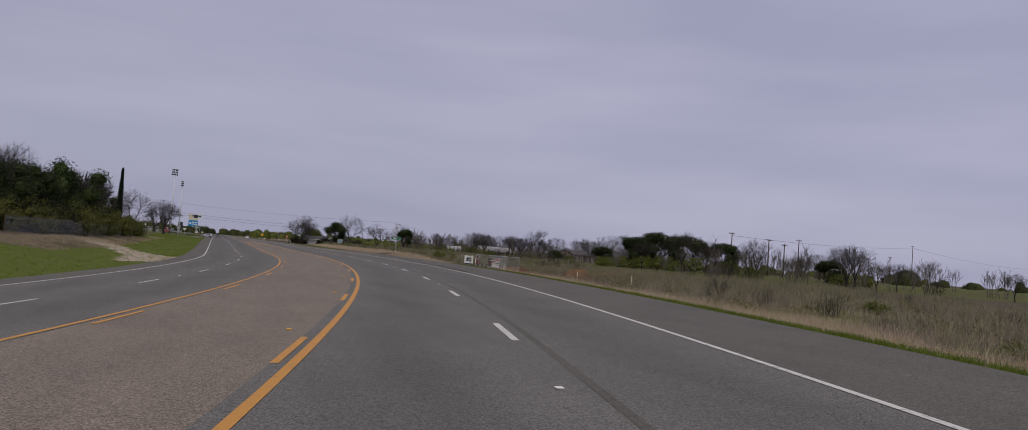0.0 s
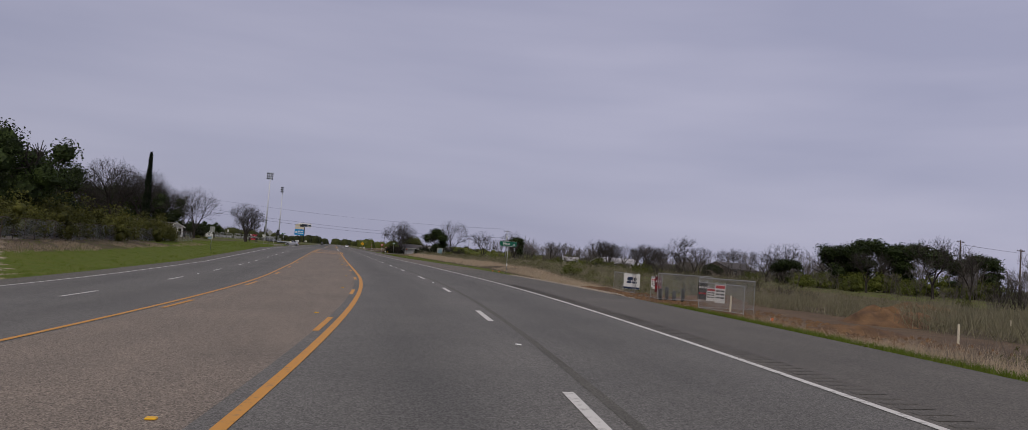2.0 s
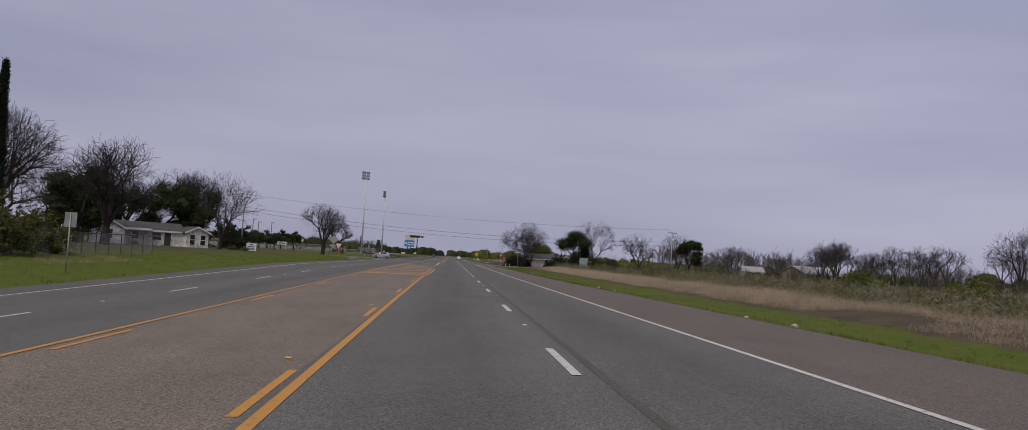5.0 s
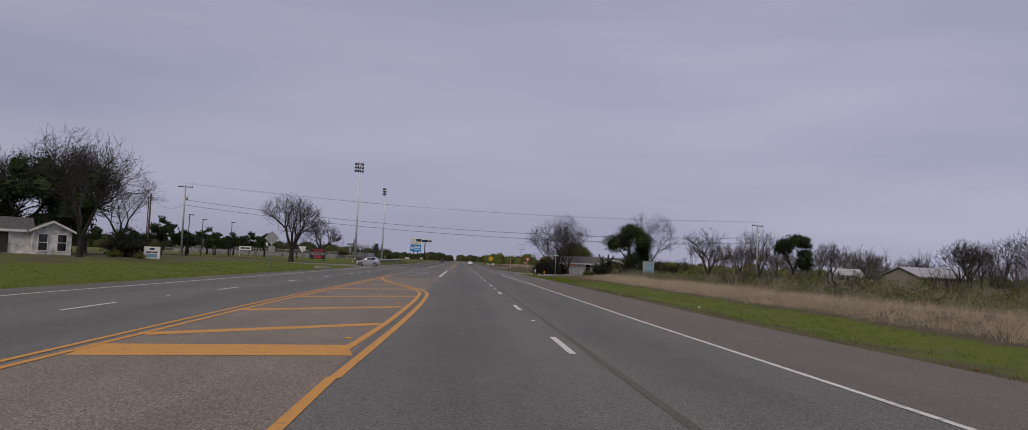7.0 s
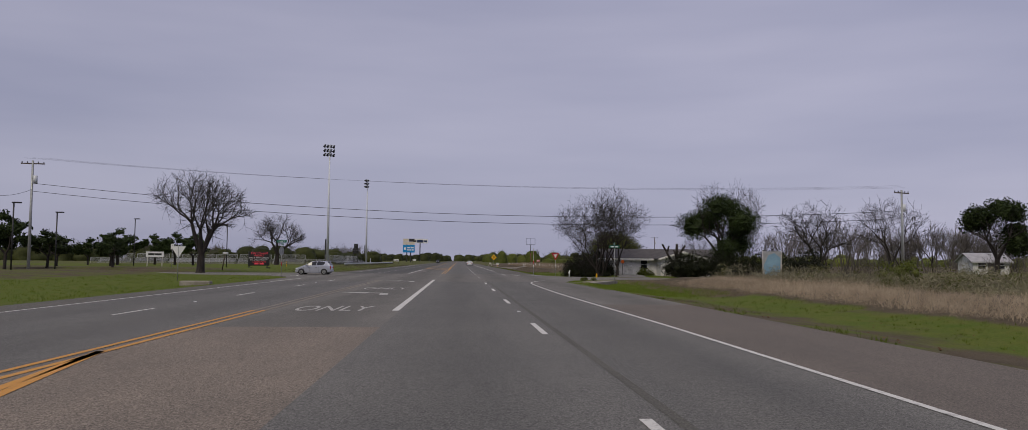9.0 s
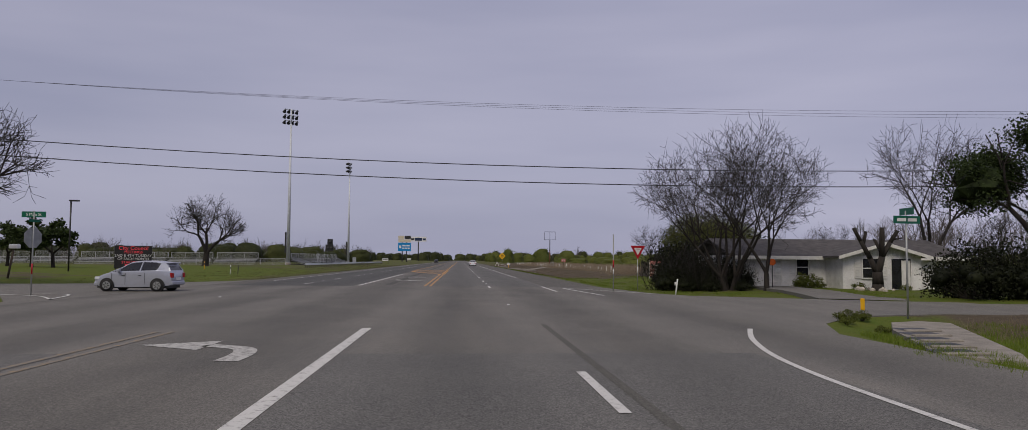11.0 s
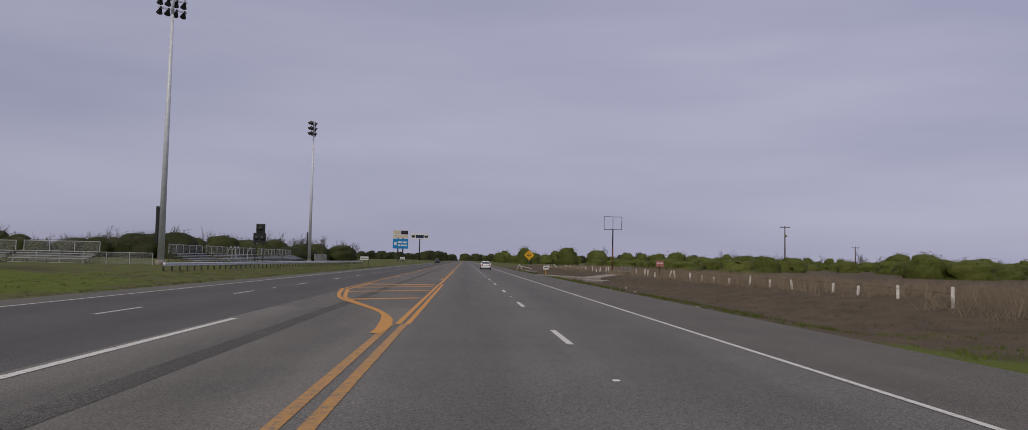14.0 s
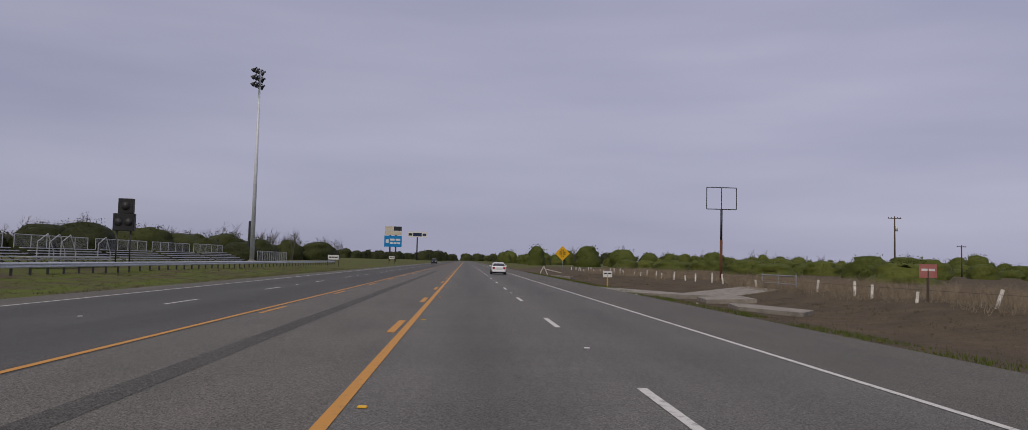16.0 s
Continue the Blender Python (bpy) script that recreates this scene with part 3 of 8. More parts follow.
FAR_L = [(17.2, 311.0), (18.5, 305.0), (22.0, 299.6), (28.0, 297.6), (90.0, 297.0)]


def side_road(y, u):
    """1 on the side streets, fading to 0 beside them."""
    a, b = (lerp(NEAR_R, u), lerp(FAR_R, u)) if u > 0 else (lerp(NEAR_L, -u), lerp(FAR_L, -u))
    return smooth(a - 2.5, a - 0.3, y) * (1 - smooth(b + 0.3, b + 2.5, y))


def drop(x, y):
    """The ground's height under a point of the plan."""
    return land(*inverse(x, y))


# ---- ground ----
def steps(*runs):
    out = []
    for a, b, n in runs:
        out += [a + (b - a) * i / n for i in range(n)]
    return out + [runs[-1][1]]


def cover_at(x, y):
    """How much bare earth, green grass and gravel lies at a point."""
    yy, u = inverse(x, y)
    red = green = blue = 0.0
    away = smooth(12, 40, u - RIGHT if u > 0 else LEFT - u)
    yy += away * 45 * noise.noise(Vector((x * 0.012, y * 0.012, 7.0)))
    if u > 0:
        d = u - RIGHT
        green = 0.75 * (1 - smooth(0.6, 2.2, d)) if yy < 75 else 0.62 * (1 - smooth(0.5, 5.5, d))
        if yy < 62:
            green = 0.95 * smooth(0.0, 0.3, d) * (1 - smooth(1.2, 2.2, d)) + 0.5 * smooth(6, 9, d)
        if 100 < yy < 262:
            green = (0.42 + 0.3 * smooth(3.2, 4.2, d)) * (1 - smooth(6.6, 8.0, d)) + 0.5 * smooth(12, 15, d)
        if 244 < yy < 276 and u < 24:
            green = 1.0 - 0.75 * smooth(11, 13.5, u)
        if lerp(FAR_R, u) - 2 < yy < 340 and yy > 276:
            green = 0.66 * (1 - smooth(328, 338, yy))
            red = 0.42 * (1 - smooth(0.8, 2.6, d)) * smooth(298, 306, yy)
        if yy > 335:
            green = 0.55 * (1 - smooth(0.3, 1.6, d)) + 0.3 * smooth(25, 60, d)
            red = 0.38 * (1 - smooth(5, 12, d)) * smooth(1.2, 2.5, d)
        if 64 < yy < 106:
            red = smooth(66, 72, yy) * (1 - smooth(96, 103, yy)) * smooth(2.5, 4.5, d) * (1 - smooth(15, 24, d))
            blue = 0.85 * smooth(72, 76, yy) * (1 - smooth(94, 98, yy)) * (1 - smooth(1.6, 3.0, d) * (1 - 0.75 * (1 - smooth(84, 88, yy)) * (1 - smooth(8, 11, d))))
    else:
        d = LEFT - u
        green = 0.85 * (1 - smooth(6, 16, d)) + 0.45
        if yy > 312:
            green = 0.4 * smooth(3, 7, d) * (1 - smooth(345, 375, yy)) + 0.52
        if 60 < yy < 150:
            green = 0.9 * (1 - smooth(5, 9, d)) + 0.2
        if yy < 60:
            green = 0.72
        lane = lerp([(60.0, 17.5), (70.0, 18.5), (80.0, 21.0), (90.0, 25.0), (104.0, 30.0), (150.0, 40.0)], yy)
        if 62 < yy < 150:
            blue = 1.0 - smooth(1.6, 2.6, abs(-u - lane) * 0.9)
    if yy > 560:
        green = max(green, 0.5)
    return red, min(1.0, green), blue


xs = steps((-1600, -300, 8), (-300, -80, 22), (-80, 70, 112), (70, 300, 34), (300, 1600, 8))
ys = steps((-500, -60, 8), (-60, -10, 25), (-10, 470, 260), (470, 700, 46), (700, 1500, 16), (1500, 4000, 5))
verts = [(x, y, drop(x, y)) for y in ys for x in xs]
nx = len(xs)
faces = [(j * nx + i, j * nx + i + 1, (j + 1) * nx + i + 1, (j + 1) * nx + i) for j in range(len(ys) - 1) for i in range(nx - 1)]
ground = raw("ground", verts, faces, M_GROUND, smooth=True)
tagged(ground, "uneven grassy ground, green verges, dry grass and bare earth", "ground", kind="structure")
attr = ground.data.color_attributes.new("cover", "FLOAT_COLOR", "POINT")
attr.data.foreach_set("color", [c for y in ys for x in xs for c in (*cover_at(x, y), 1.0)])


# ---- road ----
def stations(y0, y1):
    out, y = [y0], y0
    while y < y1 - 0.01:
        y = min(y1, y + (2.0 if y < 190 else 12.0 if y < 500 else 60.0))
        out.append(y)
    return out


def lane_shift(y):
    """In the bend the dashes lie a little left of the lanes' middle."""
    return -0.04 * (1 - smooth(95, 150, y))


def ribbon(name, y0, y1, u0, u1, z, material, parent=None, label="", shift=lambda y: 0.0):
    st = stations(y0, y1)
    v = [on_road(y, u + shift(y), z) for y in st for u in (u0, u1)]
    f = [(2 * i, 2 * i + 1, 2 * i + 3, 2 * i + 2) for i in range(len(st) - 1)]
    ob = raw(name, v, f, material, parent, label)
    across = ob.data.attributes.new("across", "FLOAT", "POINT")
    across.data.foreach_set("value", [u for y in st for u in (u0, u1)])
    return ob


road = empty("road", 0, 0, 0, 0, "four-lane grey asphalt highway with a painted centre lane", "road", kind="structure")
FAR = 1500
for name, u0, u1, material, label in (
    ("left_shoulder", LEFT, -15.6, M_SHOULDER, "dusty asphalt shoulder"),
    ("left_lanes", -15.6, -8.3, M_LANE, "grey asphalt lanes"),
    ("right_lanes", -3.85, 3.5, M_LANE, "grey asphalt lanes"),
    ("right_shoulder", 3.5, RIGHT, M_SHOULDER, "dusty asphalt shoulder"),
):
    if name == "right_shoulder":
        ribbon(name, -60, 104, u0, u1, 0.0, material, road, label)
        ribbon(name, 104, 232, u0, u1, 0.0, M_BROWNSHOULDER, road, "brown dusty asphalt shoulder")
        ribbon(name, 232, 262, u0, u1, 0.0, M_CROSS, road, "pale dusty shoulder")
    else:
        ribbon(name, -60, 262, u0, u1, 0.0, material, road, label)
    ribbon(name, 262, 296, u0, u1, 0.0, M_CROSS, road, label)
    ribbon(name, 296, FAR, u0, u1, 0.0, M_DARKLANE if name == "left_lanes" else material, road, label)
ribbon("centre_lane", -60, 222, -8.3, -3.85, 0.0, M_MEDIAN, road, "pale worn chip-seal centre lane")
ribbon("centre_lane", 222, 340, -8.3, -3.85, 0.0, M_CROSS, road, "pale dusty centre lane")
ribbon("centre_lane", 340, FAR, -8.3, -3.85, 0.0, M_GREYMEDIAN, road, "grey worn chip-seal centre lane")
ribbon("seam", 298, 470, -6.6, -6.15, 0.004, M_TAR, road, "dark tar seam")
ribbon("seam", -60, 268, 0.28, 0.42, 0.004, M_SEAM, road, "dark paving seam beside the lane line", lane_shift)

for name, side, a, b in (("side_street", 1, NEAR_R, FAR_R), ("side_street", -1, NEAR_L, FAR_L)):
    us = [3.4 if side > 0 else 15.5] + [6.9 + i * 1.2 if side > 0 else 17.3 + i * 1.2 for i in range(0, 61)]
    v = [(side * u, f(u), -0.014) for u in us for f in (lambda q: lerp(a, q), lambda q: lerp(b, q))]
    n = len(us)
    f = [(2 * i, 2 * i + 1, 2 * i + 3, 2 * i + 2) for i in range(n - 1)]
    f += [(2 * i + e, 2 * i + 2 + e, 2 * n + 2 * i + 2 + e, 2 * n + 2 * i + e) for i in range(n - 1) for e in (0, 1)]
    st = raw(name, v + [(p[0], p[1], p[2] - 0.4) for p in v], f, M_CROSS)
    tagged(st, "dusty grey asphalt side street at the junction", "side street", kind="structure")

marks = empty("road_markings", 0, 0, 0, 0, "worn white and yellow painted road lines", "road marking", kind="structure")
ZM = 0.008


def stripe(points, width, material, name="line", z=ZM, label=""):
    """A painted line through points of the plan."""
    v = []
    for i, p in enumerate(points):
        a, b = points[max(0, i - 1)], points[min(len(points) - 1, i + 1)]
        dx, dy = b[0] - a[0], b[1] - a[1]
        n = math.hypot(dx, dy) or 1
        for e in (-1, 1):
            x, y = p[0] + e * dy / n * width / 2, p[1] - e * dx / n * width / 2
            yy, u = inverse(x, y)
            v.append((x, y, z + u * bank(yy)))
    return raw(name, v, [(2 * i, 2 * i + 1, 2 * i + 3, 2 * i + 2) for i in range(len(points) - 1)], material, marks, label)


def along(y0, y1, u, narrow=0.0):
    """narrow: how far the line lies to the right of u in the bend."""
    return [on_road(y, u + narrow * (1 - smooth(85, 150, y)))[:2] for y in stations(y0, y1)]


def curve_through(points, n=8):
    """A smooth line through points of the plan."""
    out = []
    p = [points[0]] + list(points) + [points[-1]]
    for i in range(1, len(p) - 2):
        for k in range(n):
            t = k / n
            out.append(tuple(0.5 * (2 * p[i][c] + (p[i + 1][c] - p[i - 1][c]) * t + (2 * p[i - 1][c] - 5 * p[i][c] + 4 * p[i + 1][c] - p[i + 2][c]) * t * t
                                    + (3 * p[i][c] - p[i - 1][c] - 3 * p[i + 1][c] + p[i + 2][c]) * t ** 3) for c in (0, 1)))
    return out + [points[-1]]


PERIOD, FIRST = 12.192, 159.15
for k in range(-16, 46):
    y = FIRST + k * PERIOD
    if not 262 < y < 293:
        stripe([on_road(y, lane_shift(y))[:2], on_road(y + 3.05, lane_shift(y))[:2]], 0.14, M_WHITE, "lane_dash")
    y += 5.7
    if not 268 < y < 296:
        stripe([on_road(y, -11.85)[:2], on_road(y + 3.05, -11.85)[:2]], 0.12, M_WHITE, "lane_dash")
edge = along(-60, 222, 3.42)
stripe(edge + curve_through([(3.42, 222.5), (3.15, 238), (3.12, 246), (3.25, 256), (3.55, 260.6), (4.3, 264.0), (5.3, 266.8)])[1:], 0.12, M_WHITE, "edge_line")
stripe(along(288.5, 296, 3.3), 0.13, M_WHITE, "edge_line")
stripe(along(318, FAR, 3.42), 0.12, M_WHITE, "edge_line")
stripe(along(-60, 270, -15.45), 0.12, M_WHITE, "edge_line")
stripe(along(306, FAR, -15.45), 0.12, M_WHITE, "edge_line")
stripe(curve_through([(7.9, 286.2), (5.8, 290.6), (4.35, 293.2), (4.5, 290.0), (5.0, 284.2)]), 0.14, M_WHITE, "island_line")
stripe(along(228, 266.9, -3.98), 0.22, M_WHITE, "turn_lane_line")
stripe(along(296.8, 335, -8.05), 0.18, M_WHITE, "turn_lane_line")
# yellow lines
stripe(along(-60, 168, -8.45), 0.13, M_YELLOW, "centre_line")
stripe(along(-60, 168, -3.76, 0.22), 0.15, M_YELLOW, "centre_line")
for u in (-8.45, -8.12):
    stripe(along(228, 266, u), 0.13, M_FADED, "centre_line", label="yellow line worn almost away")
    stripe(along(168, 228, u), 0.13, M_YELLOW, "centre_line")
for du in (0.0, -0.34):
    stripe(curve_through([(-3.72 + du, 167.9 if du == 0 else 170.6), (-3.5 + du, 178), (-3.47 + du, 188), (-3.75 + du, 195), (-5.0 + du, 201.6), (-6.6 + du, 208.5), (-8.2, 217)]), 0.16, M_YELLOW, "centre_line")
for y, w in ((170.2, 1.5), (172.6, 0.5), (179.2, 0.5), (186.6, 0.5), (194.4, 0.5)):
    stripe([(-8.1, y), (-3.95, y + (0.8 if w > 0.5 else 3.7))], w, M_YELLOW, "hatch_bar", ZM - 0.003)
stripe([(-8.1, 202.0), (-5.3, 203.4)], 0.3, M_YELLOW, "hatch_bar", ZM - 0.003)
for k in range(-17, 0):
    y = FIRST + k * PERIOD + 9.45
    stripe(along(y, y + 3.05, -4.02, 0.22), 0.13, M_YELLOW, "broken_line")
    stripe(along(y + 5, y + 8.05, -8.1), 0.12, M_YELLOW, "broken_line")
for u in (-3.6, -3.94):
    stripe(along(295.6, 334, u), 0.17, M_WORNYELLOW, "centre_line")
    stripe(along(334, 364.6, -3.53 if u > -3.8 else -3.77), 0.14, M_YELLOW, "centre_line")
stripe(along(364.6, FAR, -3.72), 0.16, M_YELLOW, "centre_line")
stripe(along(354, FAR, -8.45), 0.14, M_YELLOW, "centre_line")
stripe(along(354, 365, -8.1), 0.14, M_YELLOW, "centre_line")
for line in ([(-4.08, 331.5), (-4.13, 333.4), (-4.5, 337.4), (-5.6, 341.2), (-6.8, 344.8), (-7.6, 348.6), (-8.45, 355)], [(-3.98, 331.5), (-3.97, 333.4), (-4.2, 336), (-4.95, 339.4), (-6.0, 342.8), (-6.9, 346), (-7.5, 350), (-8.18, 355)]):
    stripe(curve_through(line), 0.17, M_YELLOW, "centre_line", ZM + (0.003 if line[0][0] < -4.0 else 0.006))
for x0, y0, x1, y1, w in ((-6.7, 345.0, -4.0, 347.0, 0.62), (-7.9, 351.8, -4.0, 354.8, 0.55), (-8.2, 357.2, -4.0, 360.6, 0.6), (-8.2, 363.0, -4.0, 363.7, 1.2)):
    stripe([(x0, y0), (x1, y1)], w, M_YELLOW, "hatch_bar", ZM - 0.003)
for k in range(0, 30):
    y = 376.4 + k * PERIOD
    stripe(along(y, y + 3.4, -3.98), 0.18, M_YELLOW, "broken_line")
    stripe(along(y + 5, y + 8, -8.1), 0.12, M_YELLOW, "broken_line")


def turn_arrow(y, turn):
    """A curved shaft and a broad head, pointing left."""
    shaft = curve_through([(0.6, -1.3), (0.6, -0.3), (0.35, 0.5), (-0.4, 0.95)], 5)
    v, f = [], []
    for i, p in enumerate(shaft):
        a, b = shaft[max(0, i - 1)], shaft[min(len(shaft) - 1, i + 1)]
        dx, dy = b[0] - a[0], b[1] - a[1]
        n = math.hypot(dx, dy)
        v += [(p[0] + e * dy / n * 0.2, p[1] - e * dx / n * 0.2, 0) for e in (-1, 1)]
    f = [(2 * i, 2 * i + 1, 2 * i + 3, 2 * i + 2) for i in range(len(shaft) - 1)]
    b = len(v)
    v += [(-0.35, 1.75, 0), (-1.65, 1.0, 0), (-0.35, 0.2, 0)]
    f.append((b, b + 1, b + 2))
    m = pose(-6.1, y, ZM, 0, 0, turn)
    return raw("turn_arrow", [m @ Vector(q) for q in v], f, M_WORNWHITE, marks, "worn white left-turn arrow")


for y, turn in ((240.5, 0), (262.3, 0), (309.2, 180)):
    turn_arrow(y, turn)
for y, turn in ((229, 0), (247.2, 0), (319.8, 180)):
    m = pose(-6.1, y, ZM, 0, 0, turn) @ Matrix.Diagonal((0.74, 2.9, 0.2, 1))
    text("word_only", "ONLY", 1.25, m, M_WORNWHITE, marks, "worn white word painted on the road")

v, f = [], []
for k in range(110):  # grooves milled into the shoulder beside the edge line
    y = 48 + 0.3 * k
    b = len(v)
    v += [on_road(y + e, u, 0.005) for e, u in ((0, 3.62), (0, 4.05), (0.14, 4.05), (0.14, 3.62))]
    f.append((b, b + 1, b + 2, b + 3))
raw("rumble_strip", v, f, M_GROOVE, marks, "milled grooves in the shoulder")

marker_bm = bmesh.new()
add_box(marker_bm, (-0.055, -0.05, 0.0), (0.055, 0.05, 0.022), 0.012)
marker = part("road_stud", marker_bm, M_SIGNWHITE)
tagged(marker, "small white reflective road stud", "road stud", "road studs")
marker.matrix_basis = pose(*on_road(FIRST - 13 * PERIOD + 7.6, -0.15, 0.0))
for k in range(-11, 30, 2):
    y = FIRST + k * PERIOD + 7.6
    copy_thing(marker, pose(*on_road(y, lane_shift(y), 0.0)))
    copy_thing(marker, pose(*on_road(y + 5, -11.85, 0.0)))
amber = marker.data.copy()
amber.materials.clear()
amber.materials.append(M_SIGNYELLOW)
for k, u in [(i, -3.45) for i in range(16, 22)] + [(i, -4.25) for i in range(-13, 3)]:
    ob = copy_thing(marker, pose(*on_road(FIRST + k * PERIOD + 1.5, u, 0.0)))
    ob.data = amber
    tagged(ob, "small amber reflective road stud")


# ---- plants ----
def tubes(segments, sides):
    """Tapered branches as one set of vertices and faces. A segment: start, end, and the radius at each."""
    a, b = np.array([s[0] for s in segments], float), np.array([s[1] for s in segments], float)
    ra, rb = np.array([s[2] for s in segments])[:, None], np.array([s[3] for s in segments])[:, None]
    d = b - a
    d /= np.linalg.norm(d, axis=1, keepdims=True) + 1e-9
    ref = np.where(np.abs(d[:, 2:3]) > 0.9, np.array([[1.0, 0, 0]]), np.array([[0, 0, 1.0]]))
    p = np.cross(d, ref)
    p /= np.linalg.norm(p, axis=1, keepdims=True) + 1e-9
    q = np.cross(d, p)
    rings = []
    for base, r in ((a, ra), (b, rb)):
        for k in range(sides):
            t = 2 * math.pi * k / sides
            rings.append(base + r * (p * math.cos(t) + q * math.sin(t)))
    v = np.stack(rings, 1).reshape(-1, 3)
    n = 2 * sides
    f = [(i * n + k, i * n + (k + 1) % sides, i * n + sides + (k + 1) % sides, i * n + sides + k) for i in range(len(segments)) for k in range(sides)]
    return v, f


def rope(points, r, sides=5):
    """One unbroken tube through the points."""
    v, n = [], len(points)
    for i, p in enumerate(points):
        d = (Vector(points[min(n - 1, i + 1)]) - Vector(points[max(0, i - 1)])).normalized()
        a = d.cross(Vector((0, 0, 1))).normalized()
        b = a.cross(d)
        v += [tuple(Vector(p) + r * (a * math.cos(6.2832 * k / sides) + b * math.sin(6.2832 * k / sides))) for k in range(sides)]
    return v, [(i * sides + k, i * sides + (k + 1) % sides, (i + 1) * sides + (k + 1) % sides, (i + 1) * sides + k) for i in range(n - 1) for k in range(sides)]


def branch_set(seed, height, trunk_h, trunk_r, spread=0.75, levels=6, forks=(2, 4), lift=0.25, stems=1, lean=0.2, droop=0.0, width=None):
    """Grows a leafless tree; gives its thick segments, its thin ones and its tips."""
    rng = random.Random(seed)
    thick, thin, tips = [], [], []

    def grow(p, d, length, r, level):
        n = 3 if level < 3 else 1 if level >= levels - 1 else 2
        for i in range(n):
            wob = 0.16 if level else 0.07
            d2 = (d + Vector((rng.uniform(-wob, wob), rng.uniform(-wob, wob), rng.uniform(-wob, wob) + 0.03 * lift - droop * level * 0.02))).normalized()
            q = p + d2 * (length / n)
            r2 = r * (0.87 if level else 0.92)
            (thick if r > 0.025 else thin).append((p, q, r, r2))
            for _ in range(2 if level >= 2 and level < levels - 1 else 0):
                if rng.random() < 0.7:
                    side = Vector((rng.gauss(0, 1), rng.gauss(0, 1), rng.gauss(0.2, 0.7))).normalized()
                    grow(q, (d2 * 0.5 + side * 0.85).normalized(), length * rng.uniform(0.4, 0.7), r2 * 0.5, max(level + 1, levels - 2))
            p, d, r = q, d2, r2
        if level >= levels - 1:
            tips.append((p, d))
            return
        k = rng.randint(*forks) if level < 3 else rng.randint(2, 3)
        turn = rng.uniform(0, 6.28)
        for j in range(k):
            a = turn + 6.283 * j / k + rng.uniform(-0.5, 0.5)
            out = spread * rng.uniform(0.55, 1.2)
            side = Vector((math.cos(a), math.sin(a), 0))
            side = (side - d * side.dot(d)).normalized()
            d3 = (d + side * out + Vector((0, 0, lift * 0.5))).normalized()
            grow(p, d3, length * rng.uniform(0.66, 0.86), r * (0.74 if k < 3 else 0.62), level + 1)

    first = (height - trunk_h) * 0.33
    for s in range(stems):
        a = 6.283 * s / max(1, stems) + rng.uniform(-0.4, 0.4)
        d = Vector((math.cos(a) * lean, math.sin(a) * lean, 1)).normalized() if stems > 1 else Vector((rng.uniform(-0.06, 0.06), rng.uniform(-0.06, 0.06), 1)).normalized()
        p = Vector((math.cos(a), math.sin(a), 0)) * (0.35 if stems > 1 else 0) - Vector((0, 0, 0.25))
        q = p + d * (trunk_h + 0.25)
        flare = p + d * 0.5
        thick.append((p, flare, trunk_r * 1.5, trunk_r * 1.08))
        thick.append((flare, q, trunk_r * 1.08, trunk_r * 0.9))
        k = rng.randint(*forks)
        turn = rng.uniform(0, 6.28)
        for j in range(k):
            b = turn + 6.283 * j / k + rng.uniform(-0.4, 0.4)
            out = spread * rng.uniform(0.5, 1.1)
            d3 = (d + Vector((math.cos(b), math.sin(b), 0)) * out + Vector((0, 0, lift))).normalized()
            grow(q, d3, first * rng.uniform(0.85, 1.15), trunk_r * 0.66, 1)
    top = max(t[0].z for t in tips)
    k = height / top
    reach = sorted(math.hypot(t[0].x, t[0].y) for t in tips)[int(len(tips) * 0.94)]
    w = width / 2 / reach if width else k
    mid, half = 0.54 * height, 0.47 * height

    def fit(p):
        """To size; what sticks out of the rounded crown is drawn in."""
        q = Vector((p.x * w, p.y * w, p.z * k))
        if width and q.z > 0.3 * height:
            out = math.sqrt((q.x * q.x + q.y * q.y) / (width * width / 4) + ((q.z - mid) / half) ** 2)
            if out > 0.8:
                g = (0.8 + 0.28 * math.tanh((out - 0.8) / 0.5)) / out
                q = Vector((q.x * g, q.y * g, mid + (q.z - mid) * g))
        return q

    scale = lambda segs: [(tuple(fit(a)), tuple(fit(b)), r, s) for a, b, r, s in segs]
    return scale(thick), scale(thin), [(fit(t[0]), t[1]) for t in tips]


def leaves(rng, centres, count, radius, size, flat=0.7, up=0.0, broad=0.55):
    """Small leaf cards, two triangles each, scattered round the centres."""
    c = np.repeat(np.array(centres, float), count, axis=0)
    n = len(c)
    off = np.clip(rng.normal(0, 1, (n, 3)), -1.7, 1.7) * np.array([radius, radius, radius * flat])
    p = c + off
    a = rng.normal(0, 1, (n, 3))
    a /= np.linalg.norm(a, axis=1, keepdims=True)
    b = np.cross(a, rng.normal(0, 1, (n, 3)) + np.array([0, 0, up]))
    b /= np.linalg.norm(b, axis=1, keepdims=True) + 1e-9
    s = (size * rng.uniform(0.6, 1.4, (n, 1)))
    v = np.stack([p - a * s, p - b * s * broad, p + a * s, p + b * s * broad], 1).reshape(-1, 3)
    return v, [(4 * i, 4 * i + 1, 4 * i + 2, 4 * i + 3) for i in range(n)]


